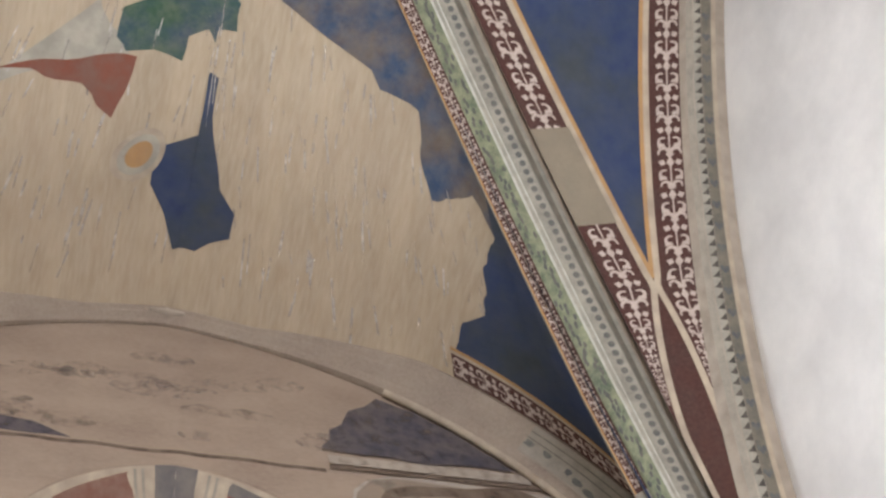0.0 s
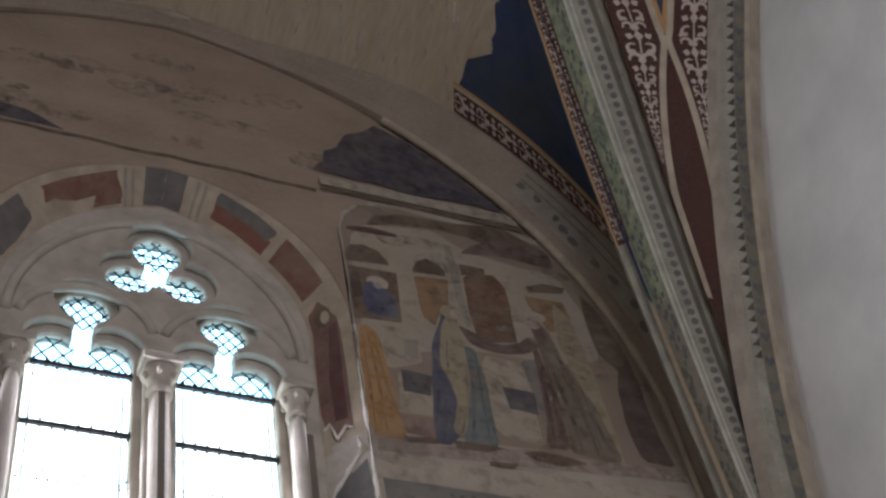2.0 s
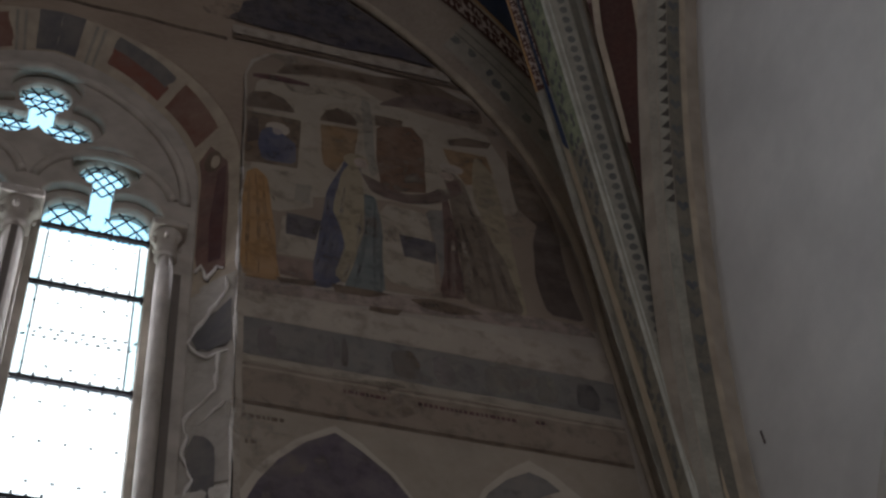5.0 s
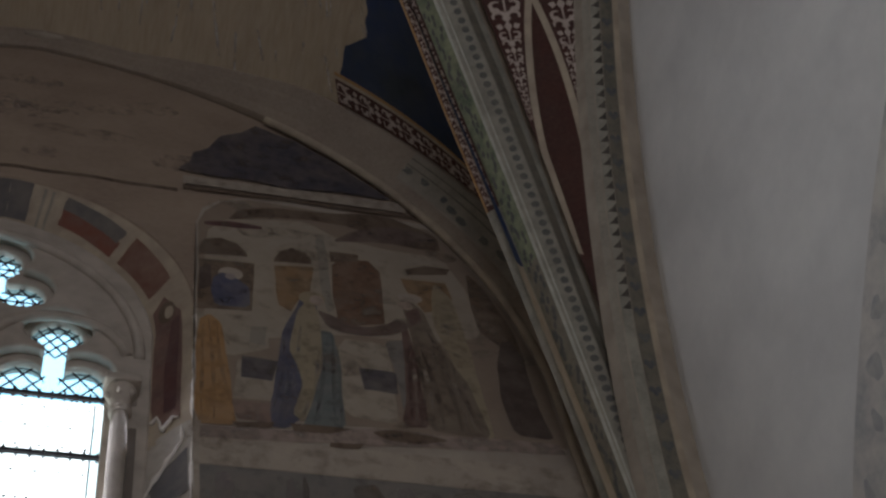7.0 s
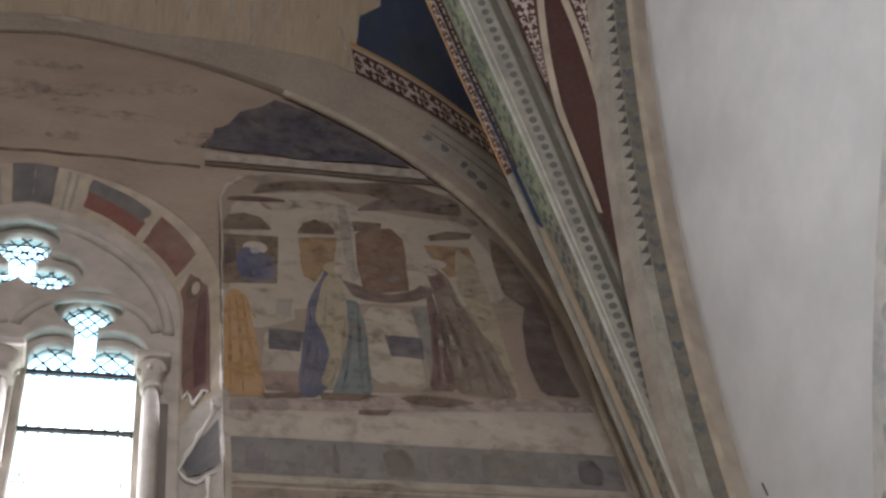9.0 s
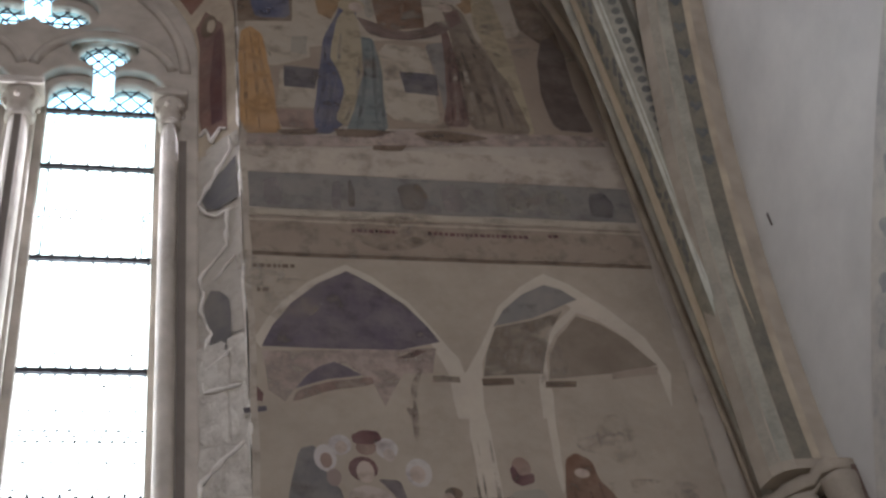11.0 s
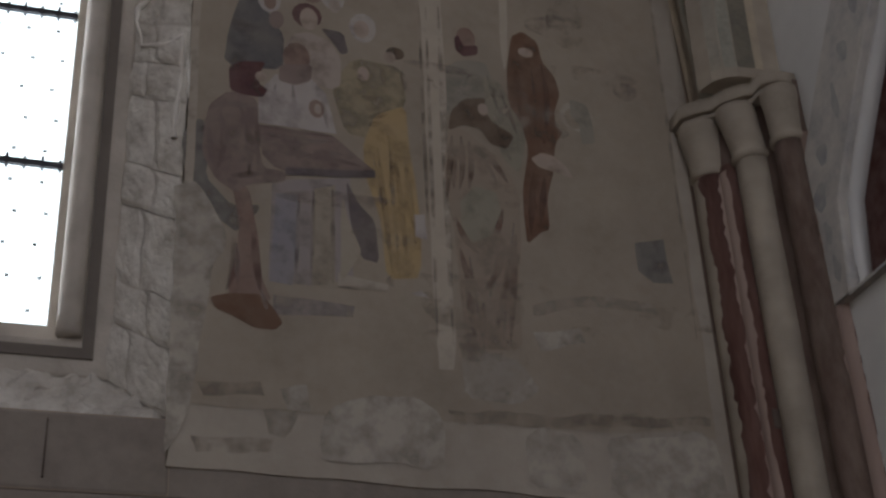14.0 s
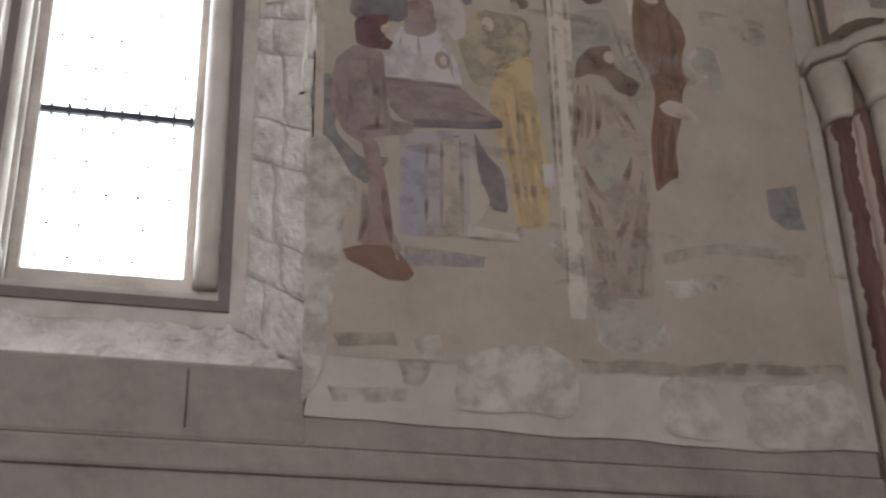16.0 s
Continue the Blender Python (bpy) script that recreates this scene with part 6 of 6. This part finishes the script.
flat("dark_bar", [(2.247, 4.229), (2.399, 4.232), (2.397, 4.189), (2.246, 4.186)], UMBER, lower, "brown painted beam", 4)
flat("dark_bar", [(2.546, 4.219), (2.697, 4.222), (2.69, 4.185), (2.539, 4.182)], UMBER, lower, "brown painted beam", 4)
flat("dark_bar", [(2.022, 4.231), (2.15, 4.233), (2.15, 4.197), (2.03, 4.195)], BROWNG, lower, "brown painted beam", 4)
flat("dark_bar", [(2.869, 4.273), (3.103, 4.313), (3.09, 4.261), (2.866, 4.232)], CLAYS, lower, "brown painted beam", 4)
flat("second_arch", [(2.353, 4.545), (2.419, 4.656), (2.524, 4.757), (2.65, 4.835), (2.729, 4.804), (2.802, 4.738), (2.676, 4.673), (2.554, 4.61), (2.438, 4.573)], SLATEB, lower, "grey-blue arch", 3)
flat("second_vault", [(2.365, 4.539), (2.551, 4.595), (2.716, 4.66), (2.617, 4.504), (2.54, 4.259), (2.266, 4.236), (2.292, 4.355)], BROWNG, lower, "brownish vault under the arch", 2, thin=0.45)
flat("third_arch", [(2.59, 4.356), (2.655, 4.487), (2.778, 4.622), (2.881, 4.581), (2.998, 4.476), (3.105, 4.32), (2.98, 4.283), (2.813, 4.265), (2.567, 4.233)], BROWNG, lower, "brown arch", 3, thin=0.1)
flat("painted_column", [(2.153, 4.04), (2.255, 4.059), (2.237, 3.021), (2.233, 2.193), (2.155, 2.186), (2.155, 3.01)], BORDER, lower, "slender pale painted column", 3, thin=0.12)
strokes(lower, PALEP, [(2.234, 3.87, 2.221, 2.283, 0)], 4, 0.02)
strokes(lower, BROWNG, [(2.179, 3.86, 2.16, 2.277, 0), (2.149, 3.854, 2.144, 2.704, 0)], 4, 0.012)
flat("painted_column", [(2.53, 4.174), (2.57, 4.177), (2.542, 3.883), (2.532, 3.638), (2.506, 3.577), (2.5, 3.818)], BORDER, lower, "slender pale painted column", 3, thin=0.12)
strokes(lower, FADED, ((3.22, 2.4, 3.25, 4.9, 0.0),), 4, 0.012)
# group round the table
hood = flat("dark_robe", [(1.347, 3.415), (1.367, 3.642), (1.416, 3.817), (1.482, 3.837), (1.516, 3.682), (1.579, 3.599), (1.573, 3.43)], SLATE, lower, "dark blue-grey hooded shape", 3)
flat("round_shape", oval(1.518, 3.771, 0.049, 0.072), WHITEP, lower, "white veil shape", 4, 0.004)
flat("round_shape", oval(1.582, 3.842, 0.049, 0.054), WHITEP, lower, "white veil shape", 5, 0.004)
flat("round_shape", oval(1.52, 3.756, 0.025, 0.040), CLAYP, lower, "", 6, 0.004)
flat("round_shape", oval(1.587, 3.83, 0.025, 0.034), FLESHP, lower, "", 6, 0.004)
flat("round_shape", oval(1.778, 3.822, 0.049, 0.058), WHITEP, lower, "white veil shape", 4, 0.004)
flat("round_shape", oval(1.786, 3.786, 0.025, 0.034), FLESHD, lower, "", 6, 0.004)
flat("round_shape", oval(1.903, 3.696, 0.058, 0.076), WHITEP, lower, "white veil shape", 5, 0.004)
flat("round_shape", oval(1.897, 3.687, 0.034, 0.045), FLESHP, lower, "", 7, 0.004)
flat("round_shape", oval(1.546, 3.67, 0.031, 0.045), PLUMB, lower, "", 5, 0.004)
flat("hat_shape", [(1.632, 3.889), (1.686, 3.922), (1.754, 3.912), (1.771, 3.867), (1.719, 3.841), (1.64, 3.847)], MAROON2, lower, "dark hat shape", 6)
flat("round_shape", oval(1.694, 3.827, 0.045, 0.045), CLAYP, lower, "", 5, 0.004)
flat("round_shape", oval(1.672, 3.717, 0.063, 0.061), MAROON2, lower, "dark hair shape", 6, 0.004)
flat("round_shape", oval(1.679, 3.7, 0.038, 0.056), FLESHP, lower, "pale round shape", 7, 0.004)
flat("pale_robe", [(1.577, 3.542), (1.614, 3.616), (1.674, 3.635), (1.766, 3.607), (1.809, 3.53), (1.814, 3.39), (1.776, 3.36), (1.595, 3.403)], FLESHD, lower, "pinkish robed shape", 5)
flat("blue_sleeve", [(1.722, 3.668), (1.817, 3.663), (1.839, 3.56), (1.81, 3.544), (1.767, 3.613)], INDIGO2, lower, "", 5)
flat("round_shape", oval(1.63, 3.496, 0.056, 0.074), CLAYP, lower, "brown rounded shape", 6, 0.004)
flat("dark_shape", [(1.568, 3.453), (1.692, 3.473), (1.69, 3.395), (1.629, 3.363), (1.563, 3.374)], PLUMB, lower, "", 7)
cloth = flat("white_cloth", [(1.482, 3.299), (1.549, 3.394), (1.686, 3.4), (1.745, 3.348), (1.77, 3.235), (1.788, 3.155), (1.616, 3.164), (1.487, 3.164)], WHITEP, lower, "white cloth", 6)
strokes(cloth, SLATEP, [(1.549, 3.35, 1.531, 3.186, 0), (1.731, 3.324, 1.755, 3.179, 0), (1.617, 3.361, 1.627, 3.2, 0)], 7, 0.012)
flat("cloth_mark", oval(1.711, 3.264, 0.031, 0.041), CLAYP, lower, "brown mark on the cloth", 7, 0.004)
flat("cloth_mark", oval(1.716, 3.262, 0.014, 0.023), FLESHD, lower, "", 8, 0.004)
flat("dark_shape", [(1.365, 3.409), (1.414, 3.444), (1.504, 3.456), (1.486, 3.412), (1.477, 3.35), (1.513, 3.328), (1.495, 3.288), (1.415, 3.286), (1.371, 3.301)], MAROON2, lower, "dark rounded shape", 7)
flat("round_shape", oval(1.491, 3.379, 0.023, 0.025), FLESHP, lower, "", 8, 0.004)
coat_ = flat("brown_robe", [(1.296, 3.217), (1.371, 3.29), (1.487, 3.265), (1.492, 3.05), (1.51, 2.965), (1.597, 2.961), (1.592, 2.915), (1.454, 2.882), (1.412, 2.837), (1.33, 2.886), (1.277, 2.989), (1.282, 3.136)], PLUMB, lower, "plum-brown robed shape", 5)
strokes(coat_, UMBER, [(1.34, 3.184, 1.334, 2.926, 0.02), (1.416, 3.222, 1.452, 2.917, 0.02), (1.483, 3.205, 1.488, 2.972, 0), (1.387, 2.908, 1.505, 2.934, 0)], 6, 0.02)
strokes(coat_, FLESHD, [(1.307, 3.206, 1.482, 3.219, 0.02), (1.298, 3.113, 1.316, 2.949, 0)], 6, 0.018)
flat("violet_blot", [(1.192, 3.059), (1.265, 3.157), (1.31, 3.05), (1.292, 2.895), (1.389, 2.78), (1.506, 2.799), (1.422, 2.667), (1.306, 2.745), (1.23, 2.85)], SLATEB, lower, "grey-violet blot", 3, thin=0.4)
leg = flat("lower_garment", [(1.388, 2.878), (1.458, 2.863), (1.489, 2.675), (1.511, 2.489), (1.552, 2.401), (1.425, 2.376), (1.38, 2.428), (1.407, 2.571), (1.422, 2.715)], CLAYP, lower, "rust-brown lower garment", 5)
flat("dark_shoe", [(1.324, 2.395), (1.394, 2.419), (1.507, 2.423), (1.556, 2.378), (1.593, 2.323), (1.564, 2.293), (1.487, 2.29), (1.416, 2.323), (1.345, 2.352)], RUSTP, lower, "rust-brown shoe shape", 6)
strokes(leg, MAROON2, [(1.397, 2.664, 1.384, 2.429, 0.02), (1.474, 2.674, 1.503, 2.441, 0)], 6, 0.022)
strokes(leg, FLESHD, [(1.414, 2.619, 1.424, 2.456, 0), (1.507, 2.442, 1.531, 2.364, 0)], 7, 0.014)
flat("table_top", [(1.487, 3.153), (1.616, 3.154), (1.777, 3.142), (1.938, 3.007), (1.937, 2.981), (1.614, 2.943), (1.549, 2.968), (1.505, 3.021)], PLUMB, lower, "plum table top", 7)
flat("table_top", [(1.592, 2.966), (1.938, 3.007), (1.939, 2.974), (1.592, 2.933)], INDIGO2, lower, "dark edge of the table", 8)
strokes(lower, FLESHD, [(1.505, 3.117, 1.682, 3.116, -0.01), (1.593, 3.051, 1.772, 3.115, 0.02), (1.703, 3.027, 1.816, 3.064, 0.01)], 9, 0.016)
strokes(lower, MAROON2, [(1.487, 3.148, 1.777, 3.142, 0), (1.593, 3.033, 1.882, 3.021, 0.01)], 9, 0.018)
flat("table_body", [(1.54, 2.913), (1.84, 2.958), (1.849, 2.52), (1.695, 2.48), (1.531, 2.491)], SLATEP, lower, "grey-violet table side", 5)
flat("table_panel", [(1.553, 2.855), (1.639, 2.856), (1.621, 2.477), (1.536, 2.482)], BLUEP2, lower, "grey-blue table panel", 6)
flat("table_panel", [(1.701, 2.899), (1.781, 2.925), (1.784, 2.499), (1.695, 2.485)], PINKG, lower, "pale table panel", 6)
strokes(lower, INDIGO2, [(1.701, 2.904, 1.69, 2.485, 0), (1.772, 2.908, 1.771, 2.498, 0), (1.644, 2.867, 1.632, 2.483, 0), (1.701, 2.904, 1.772, 2.919, 0)], 7, 0.012)
flat("dark_drape", [(1.822, 2.956), (1.872, 2.858), (1.941, 2.784), (1.947, 2.603), (1.873, 2.619), (1.843, 2.754)], INDIGO2, lower, "dark drape", 6)
flat("white_drape", [(1.807, 2.888), (1.834, 2.766), (1.874, 2.648), (1.847, 2.596), (1.806, 2.516), (1.791, 2.543)], PALEP, lower, "pale drape", 7)
flat("table_foot", [(1.792, 2.547), (1.978, 2.52), (1.977, 2.491), (1.79, 2.488)], FADED, lower, "pale step", 6)
strokes(lower, BROWND, [(1.79, 2.486, 1.977, 2.489, 0)], 8, 0.012)
flat("table_foot", [(1.552, 2.428), (1.85, 2.413), (1.84, 2.365), (1.552, 2.351)], SLATEP, lower, "grey step", 5, thin=0.4)
gold = flat("yellow_robe", [(1.948, 3.275), (2.079, 3.336), (2.083, 3.133), (2.109, 2.926), (2.116, 2.559), (1.979, 2.539), (1.962, 2.776), (1.903, 2.977), (1.899, 3.133)], YELLOWP, lower, "yellow robed shape", 4)
flat("pale_yellow_robe", [(1.766, 3.385), (1.863, 3.535), (2.06, 3.527), (2.079, 3.336), (1.932, 3.151), (1.829, 3.163)], OLIVEP, lower, "faded yellow robed shape", 3, thin=0.4)
strokes(gold, OCHREP, [(1.953, 3.115, 1.998, 2.565, 0.0), (2.022, 3.124, 2.059, 2.572, 0.0), (1.991, 3.2, 1.996, 2.938, 0.02), (2.059, 3.156, 2.092, 2.698, 0)], 6, 0.018)
strokes(gold, PALEP, [(2.0, 3.148, 2.024, 2.568, 0), (1.934, 3.085, 1.969, 2.832, 0)], 6, 0.014)
flat("round_shape", oval(2.038, 3.587, 0.039, 0.031), UMBER, lower, "dark rounded shape", 6, 0.004)
flat("round_shape", oval(2.013, 3.565, 0.025, 0.029), FLESHP, lower, "", 7, 0.004)
flat("round_shape", oval(1.901, 3.462, 0.025, 0.037), FLESHP, lower, "pale round shape", 5, 0.004)
strokes(lower, MAROON2, [(1.892, 3.349, 1.989, 3.32, 0.01), (1.924, 3.255, 1.997, 3.282, 0.0), (1.916, 3.216, 1.972, 3.235, 0), (1.982, 3.503, 1.984, 3.419, 0), (2.069, 3.532, 2.073, 3.405, 0), (1.884, 3.459, 1.906, 3.407, 0)], 8, 0.02)
flat("white_fleck", [(2.063, 2.482), (2.104, 2.5), (2.137, 2.475), (2.102, 2.476)], WHITEP, lower, "white chip", 5)
flat("white_fleck", [(2.09, 2.832), (2.131, 2.837), (2.139, 2.728), (2.094, 2.737)], WHITEP, lower, "pale scrap", 5)
# standing group
flat("round_shape", oval(2.349, 3.724, 0.045, 0.058), CLAYP, lower, "rounded shape", 4, 0.004)
flat("dark_shape", [(2.297, 3.724), (2.315, 3.739), (2.336, 3.684), (2.402, 3.701), (2.399, 3.653), (2.333, 3.63), (2.3, 3.66)], MAROON2, lower, "dark rounded shape", 6)
flat("grey_robe", [(2.239, 3.551), (2.311, 3.609), (2.423, 3.616), (2.453, 3.521), (2.451, 3.35), (2.399, 3.301), (2.294, 3.355), (2.229, 3.303)], SLATE3, lower, "grey-green robed shape", 3)
flat("green_sleeve", [(2.405, 3.549), (2.483, 3.526), (2.545, 3.393), (2.584, 3.281), (2.541, 3.083), (2.475, 3.15), (2.435, 3.306)], OLIVEG, lower, "pale green sleeve shape", 4)
strokes(lower, FLESHP, [(2.45, 3.492, 2.519, 3.431, 0), (2.535, 3.477, 2.609, 3.465, 0), (2.575, 3.369, 2.598, 3.274, 0)], 6, 0.03)
strokes(lower, BROWNG, [(2.43, 3.547, 2.466, 3.381, 0), (2.485, 3.469, 2.547, 3.253, 0), (2.449, 3.322, 2.505, 3.138, 0)], 6, 0.014)
rust = flat("rust_robe", [(2.548, 3.767), (2.603, 3.807), (2.665, 3.763), (2.68, 3.658), (2.734, 3.59), (2.746, 3.51), (2.711, 3.412), (2.712, 3.333), (2.745, 3.309), (2.704, 3.248), (2.684, 3.108), (2.645, 2.969), (2.649, 2.839), (2.606, 2.819), (2.544, 2.76), (2.541, 2.878), (2.544, 3.009), (2.586, 3.198), (2.56, 3.339), (2.518, 3.417), (2.523, 3.62)], RUSTP, lower, "rust-brown hooded shape", 5)
strokes(rust, MAROON2, [(2.561, 3.626, 2.563, 3.367, 0), (2.677, 3.645, 2.654, 3.241, 0.02), (2.598, 3.096, 2.562, 2.803, 0), (2.644, 3.076, 2.61, 2.86, 0)], 6, 0.02)
strokes(rust, CLAYP, [(2.63, 3.608, 2.614, 3.263, 0.01), (2.703, 3.532, 2.673, 3.355, 0)], 6, 0.016)
flat("round_shape", oval(2.61, 3.694, 0.035, 0.025), FLESHP, lower, "pale round shape", 7, 0.004)
flat("pale_shape", [(2.593, 3.166), (2.64, 3.2), (2.688, 3.19), (2.741, 3.137), (2.771, 3.082), (2.707, 3.1), (2.618, 3.126)], FLESHP, lower, "pale sleeve shape", 7)
cape = flat("grey_mantle", [(2.244, 3.248), (2.3, 3.267), (2.37, 3.211), (2.451, 3.141), (2.512, 3.026), (2.531, 2.976), (2.515, 2.747), (2.487, 2.497), (2.491, 2.298), (2.265, 2.277), (2.26, 2.521), (2.251, 2.716), (2.225, 3.02)], MANTLE, lower, "grey-brown draped mantle shape", 5)
flat("dark_shape", [(2.264, 3.339), (2.322, 3.41), (2.416, 3.43), (2.407, 3.372), (2.441, 3.315), (2.533, 3.262), (2.498, 3.191), (2.427, 3.203), (2.385, 3.279), (2.313, 3.28), (2.249, 3.243)], UMBER, lower, "dark brown shape", 6)
flat("round_shape", oval(2.402, 3.371, 0.023, 0.029), FLESHP, lower, "", 7, 0.004)
flat("mantle_front", [(2.276, 2.917), (2.34, 2.993), (2.433, 2.981), (2.451, 2.892), (2.407, 2.779), (2.325, 2.735), (2.278, 2.779)], OLIVEG, lower, "", 6)
strokes(cape, RUSTP, [(2.261, 3.217, 2.228, 2.929, 0), (2.299, 3.223, 2.28, 2.969, 0.01), (2.332, 3.206, 2.32, 2.98, 0.01), (2.269, 3.159, 2.257, 2.972, 0)], 7, 0.018)
strokes(cape, REDOX, [(2.259, 2.838, 2.344, 2.687, -0.015), (2.454, 2.903, 2.353, 2.688, 0.015), (2.268, 2.705, 2.337, 2.529, -0.015), (2.454, 2.74, 2.344, 2.511, 0.015), (2.283, 2.596, 2.307, 2.314, 0), (2.466, 2.716, 2.378, 2.32, 0.01), (2.501, 2.796, 2.445, 2.327, 0), (2.366, 3.186, 2.484, 3.028, 0.01), (2.346, 2.482, 2.337, 2.303, 0)], 7, 0.02)
strokes(cape, FADED, [(2.304, 2.672, 2.333, 2.316, 0), (2.496, 2.846, 2.413, 2.324, 0), (2.386, 3.143, 2.44, 3.017, 0), (2.422, 2.711, 2.369, 2.485, 0)], 7, 0.014)
flat("ring_shape", oval(2.815, 3.399, 0.078, 0.074), FADED, lower, "faint halo ring", 3, 0.004)
flat("ring_shape", oval(2.814, 3.393, 0.056, 0.054), PINKG, lower, "", 4, 0.004)
flat("grey_patch", [(2.786, 3.478), (2.86, 3.463), (2.882, 3.372), (2.886, 3.279), (2.829, 3.266), (2.826, 3.364), (2.79, 3.401)], SLATE3, lower, "faint grey patch", 5, amp=0.012)
flat("dark_square", [(3.015, 2.826), (3.147, 2.852), (3.151, 2.651), (3.067, 2.642), (3.015, 2.687)], SLATEB, lower, "grey-blue square of paint", 4, amp=0.012)
flat("pale_band", [(2.54, 2.502), (2.788, 2.547), (3.072, 2.544), (3.065, 2.494), (2.735, 2.498), (2.541, 2.442)], FADED, lower, "faint pale band", 2, amp=0.015, thin=0.5)

flat("edge_strip", rect(1.218, 1.25, 1.9, 5.9), FADED, lower, "pale border strip along the window edge", 7, 0.006)

# losses and repairs at the foot of the coat
for pts, m_, t_ in (
    ([(1.717, 1.886), (1.746, 1.983), (1.819, 2.047), (1.923, 2.076), (2.068, 2.072), (2.153, 2.024), (2.17, 1.808), (1.741, 1.809)], SKIM2, "pale grey plaster fill"),
    ([(2.245, 2.24), (2.36, 2.273), (2.489, 2.247), (2.544, 2.142), (2.451, 2.079), (2.259, 2.087)], SKIM2, "pale grey plaster fill"),
    ([(2.462, 1.938), (2.549, 1.992), (2.681, 1.97), (2.69, 1.764), (2.473, 1.755)], SKIM2, "pale grey plaster fill"),
    ([(2.789, 1.96), (2.901, 1.999), (3.22, 2.026), (3.252, 1.746), (2.782, 1.74)], SKIM2, "pale grey plaster fill"),
    ([(1.581, 2.056), (1.67, 2.078), (1.688, 1.99), (1.6, 1.979)], SKIM2, "pale grey plaster fill"),
    ([(1.181, 2.836), (1.255, 2.871), (1.32, 2.776), (1.374, 2.674), (1.375, 2.586), (1.334, 2.492), (1.314, 2.394), (1.302, 2.286), (1.289, 2.153), (1.274, 1.982), (1.24, 1.846), (1.2, 1.793), (1.2, 2.188)], SKIM2, "pale plaster loss down the edge"),
    ([(1.3, 2.066), (1.518, 2.088), (1.527, 2.037), (1.32, 2.021)], CLAYS, "brownish stain"),
    ([(1.526, 1.978), (1.656, 1.998), (1.604, 1.879), (1.545, 1.895)], SLATE3, "grey stain"),
    ([(1.283, 1.877), (1.555, 1.875), (1.545, 1.829), (1.303, 1.813)], CLAYS, "brownish stain"),
    ([(2.191, 2.027), (3.231, 2.085), (3.224, 2.046), (2.208, 1.974)], CLAYS, "brownish stain"),
    ([(2.546, 2.373), (2.731, 2.413), (2.745, 2.343), (2.561, 2.304)], SKIM2, "pale grey plaster fill"),
):
    flat("plaster_repair", pts, m_, lower, t_, 8 if m_ is SKIM2 else 4, 0.03, None, 0.03, 0.016, 0.34 if m_ is SKIM2 else 0.7)

# bare wall below the coat
bm = bmesh.new()
box(bm, AX + 1.12, 3.34, -0.004, 0.02, FLOOR, 1.84)
part("bare_wall", bm, DADO, wall, "bare grey-brown wall below the fresco")
bm = bmesh.new()
box(bm, XL, AX + 1.12, -0.003, 0.02, FLOOR, 1.655)
part("bare_wall", bm, DADO, wall, "bare grey-brown wall below the window")
bm = bmesh.new()
box(bm, XL, 3.34, -0.016, 0.0, 1.55, 1.655, 0.014)
part("string_course", bm, DADO, wall, "thin stone string course")

# remains of the matching fresco on the other side of the window
other = thing("side_fresco", "remains of a red-brown painted arch beside the window", "fresco")
flat("red_arch", [(-1.06, 7.2), (-1.06, 7.9), (-1.2, 7.95), (-1.32, 7.6), (-1.34, 7.0), (-1.2, 6.9)], REDOX, other, "red-brown painted arch", 1, 0.01, base=0.0)
flat("brown_ground", [(-1.05, 6.0), (-1.05, 6.85), (-2.6, 7.2), (-2.9, 6.0)], UMBER, other, "brown faded ground", 1, 0.02, base=0.0)

# mottled wear over the whole painted wall
rnd = random.Random(77)
for k in range(44):
    x, z = rnd.uniform(1.26, 3.2), rnd.uniform(1.85, 8.1)
    p = [q for q in wall_outline(-0.1, 1.2, z - 0.1, z + 0.1)]
    if p and x > min(q[0] for q in p) - 0.1:
        continue
    a, b = rnd.uniform(0.05, 0.24), rnd.uniform(0.03, 0.16)
    host = upper if z > 5.85 else frieze if z > 4.97 else lower
    flat("stain", oval(x, z, a, b, 14), rnd.choice((PINKG, CLAYS, FADE2, SOFTBR) if z > 4.97 else (PINKG, FADED, EARTHP)), host, "", 10 + k % 2, 0.02, k, 0.04, 0.016, 0.84)
for k in range(40):
    x, z = rnd.uniform(-2.6, 2.2), rnd.uniform(8.3, 9.7)
    p = wall_outline(-0.15, -9, z - 0.15, z + 0.15)
    if not p or abs(x - AX) > min(q[0] for q in p) - AX - 0.25:
        continue
    flat("stain", oval(x, z, rnd.uniform(0.08, 0.35), rnd.uniform(0.03, 0.12), 14), rnd.choice((CLAYS, LUNETTE2, FADE2, EARTHP)), lunette, "", 4 + k % 2, 0.02, k, 0.04, 0.0, 0.82)

# a chip in the red shaft and a slit in the side wall
bm = bmesh.new()
box(bm, 3.385, 3.425, -0.208, -0.19, 1.98, 2.06, 0.008)
part("chip", bm, BROWND, corner, "dark chip in the paint")
bm = bmesh.new()
box(bm, XR - 0.004, XR + 0.02, -0.592, -0.580, 4.70, 4.78)
part("slit", bm, BROWND, south, "small dark slit in the wall")
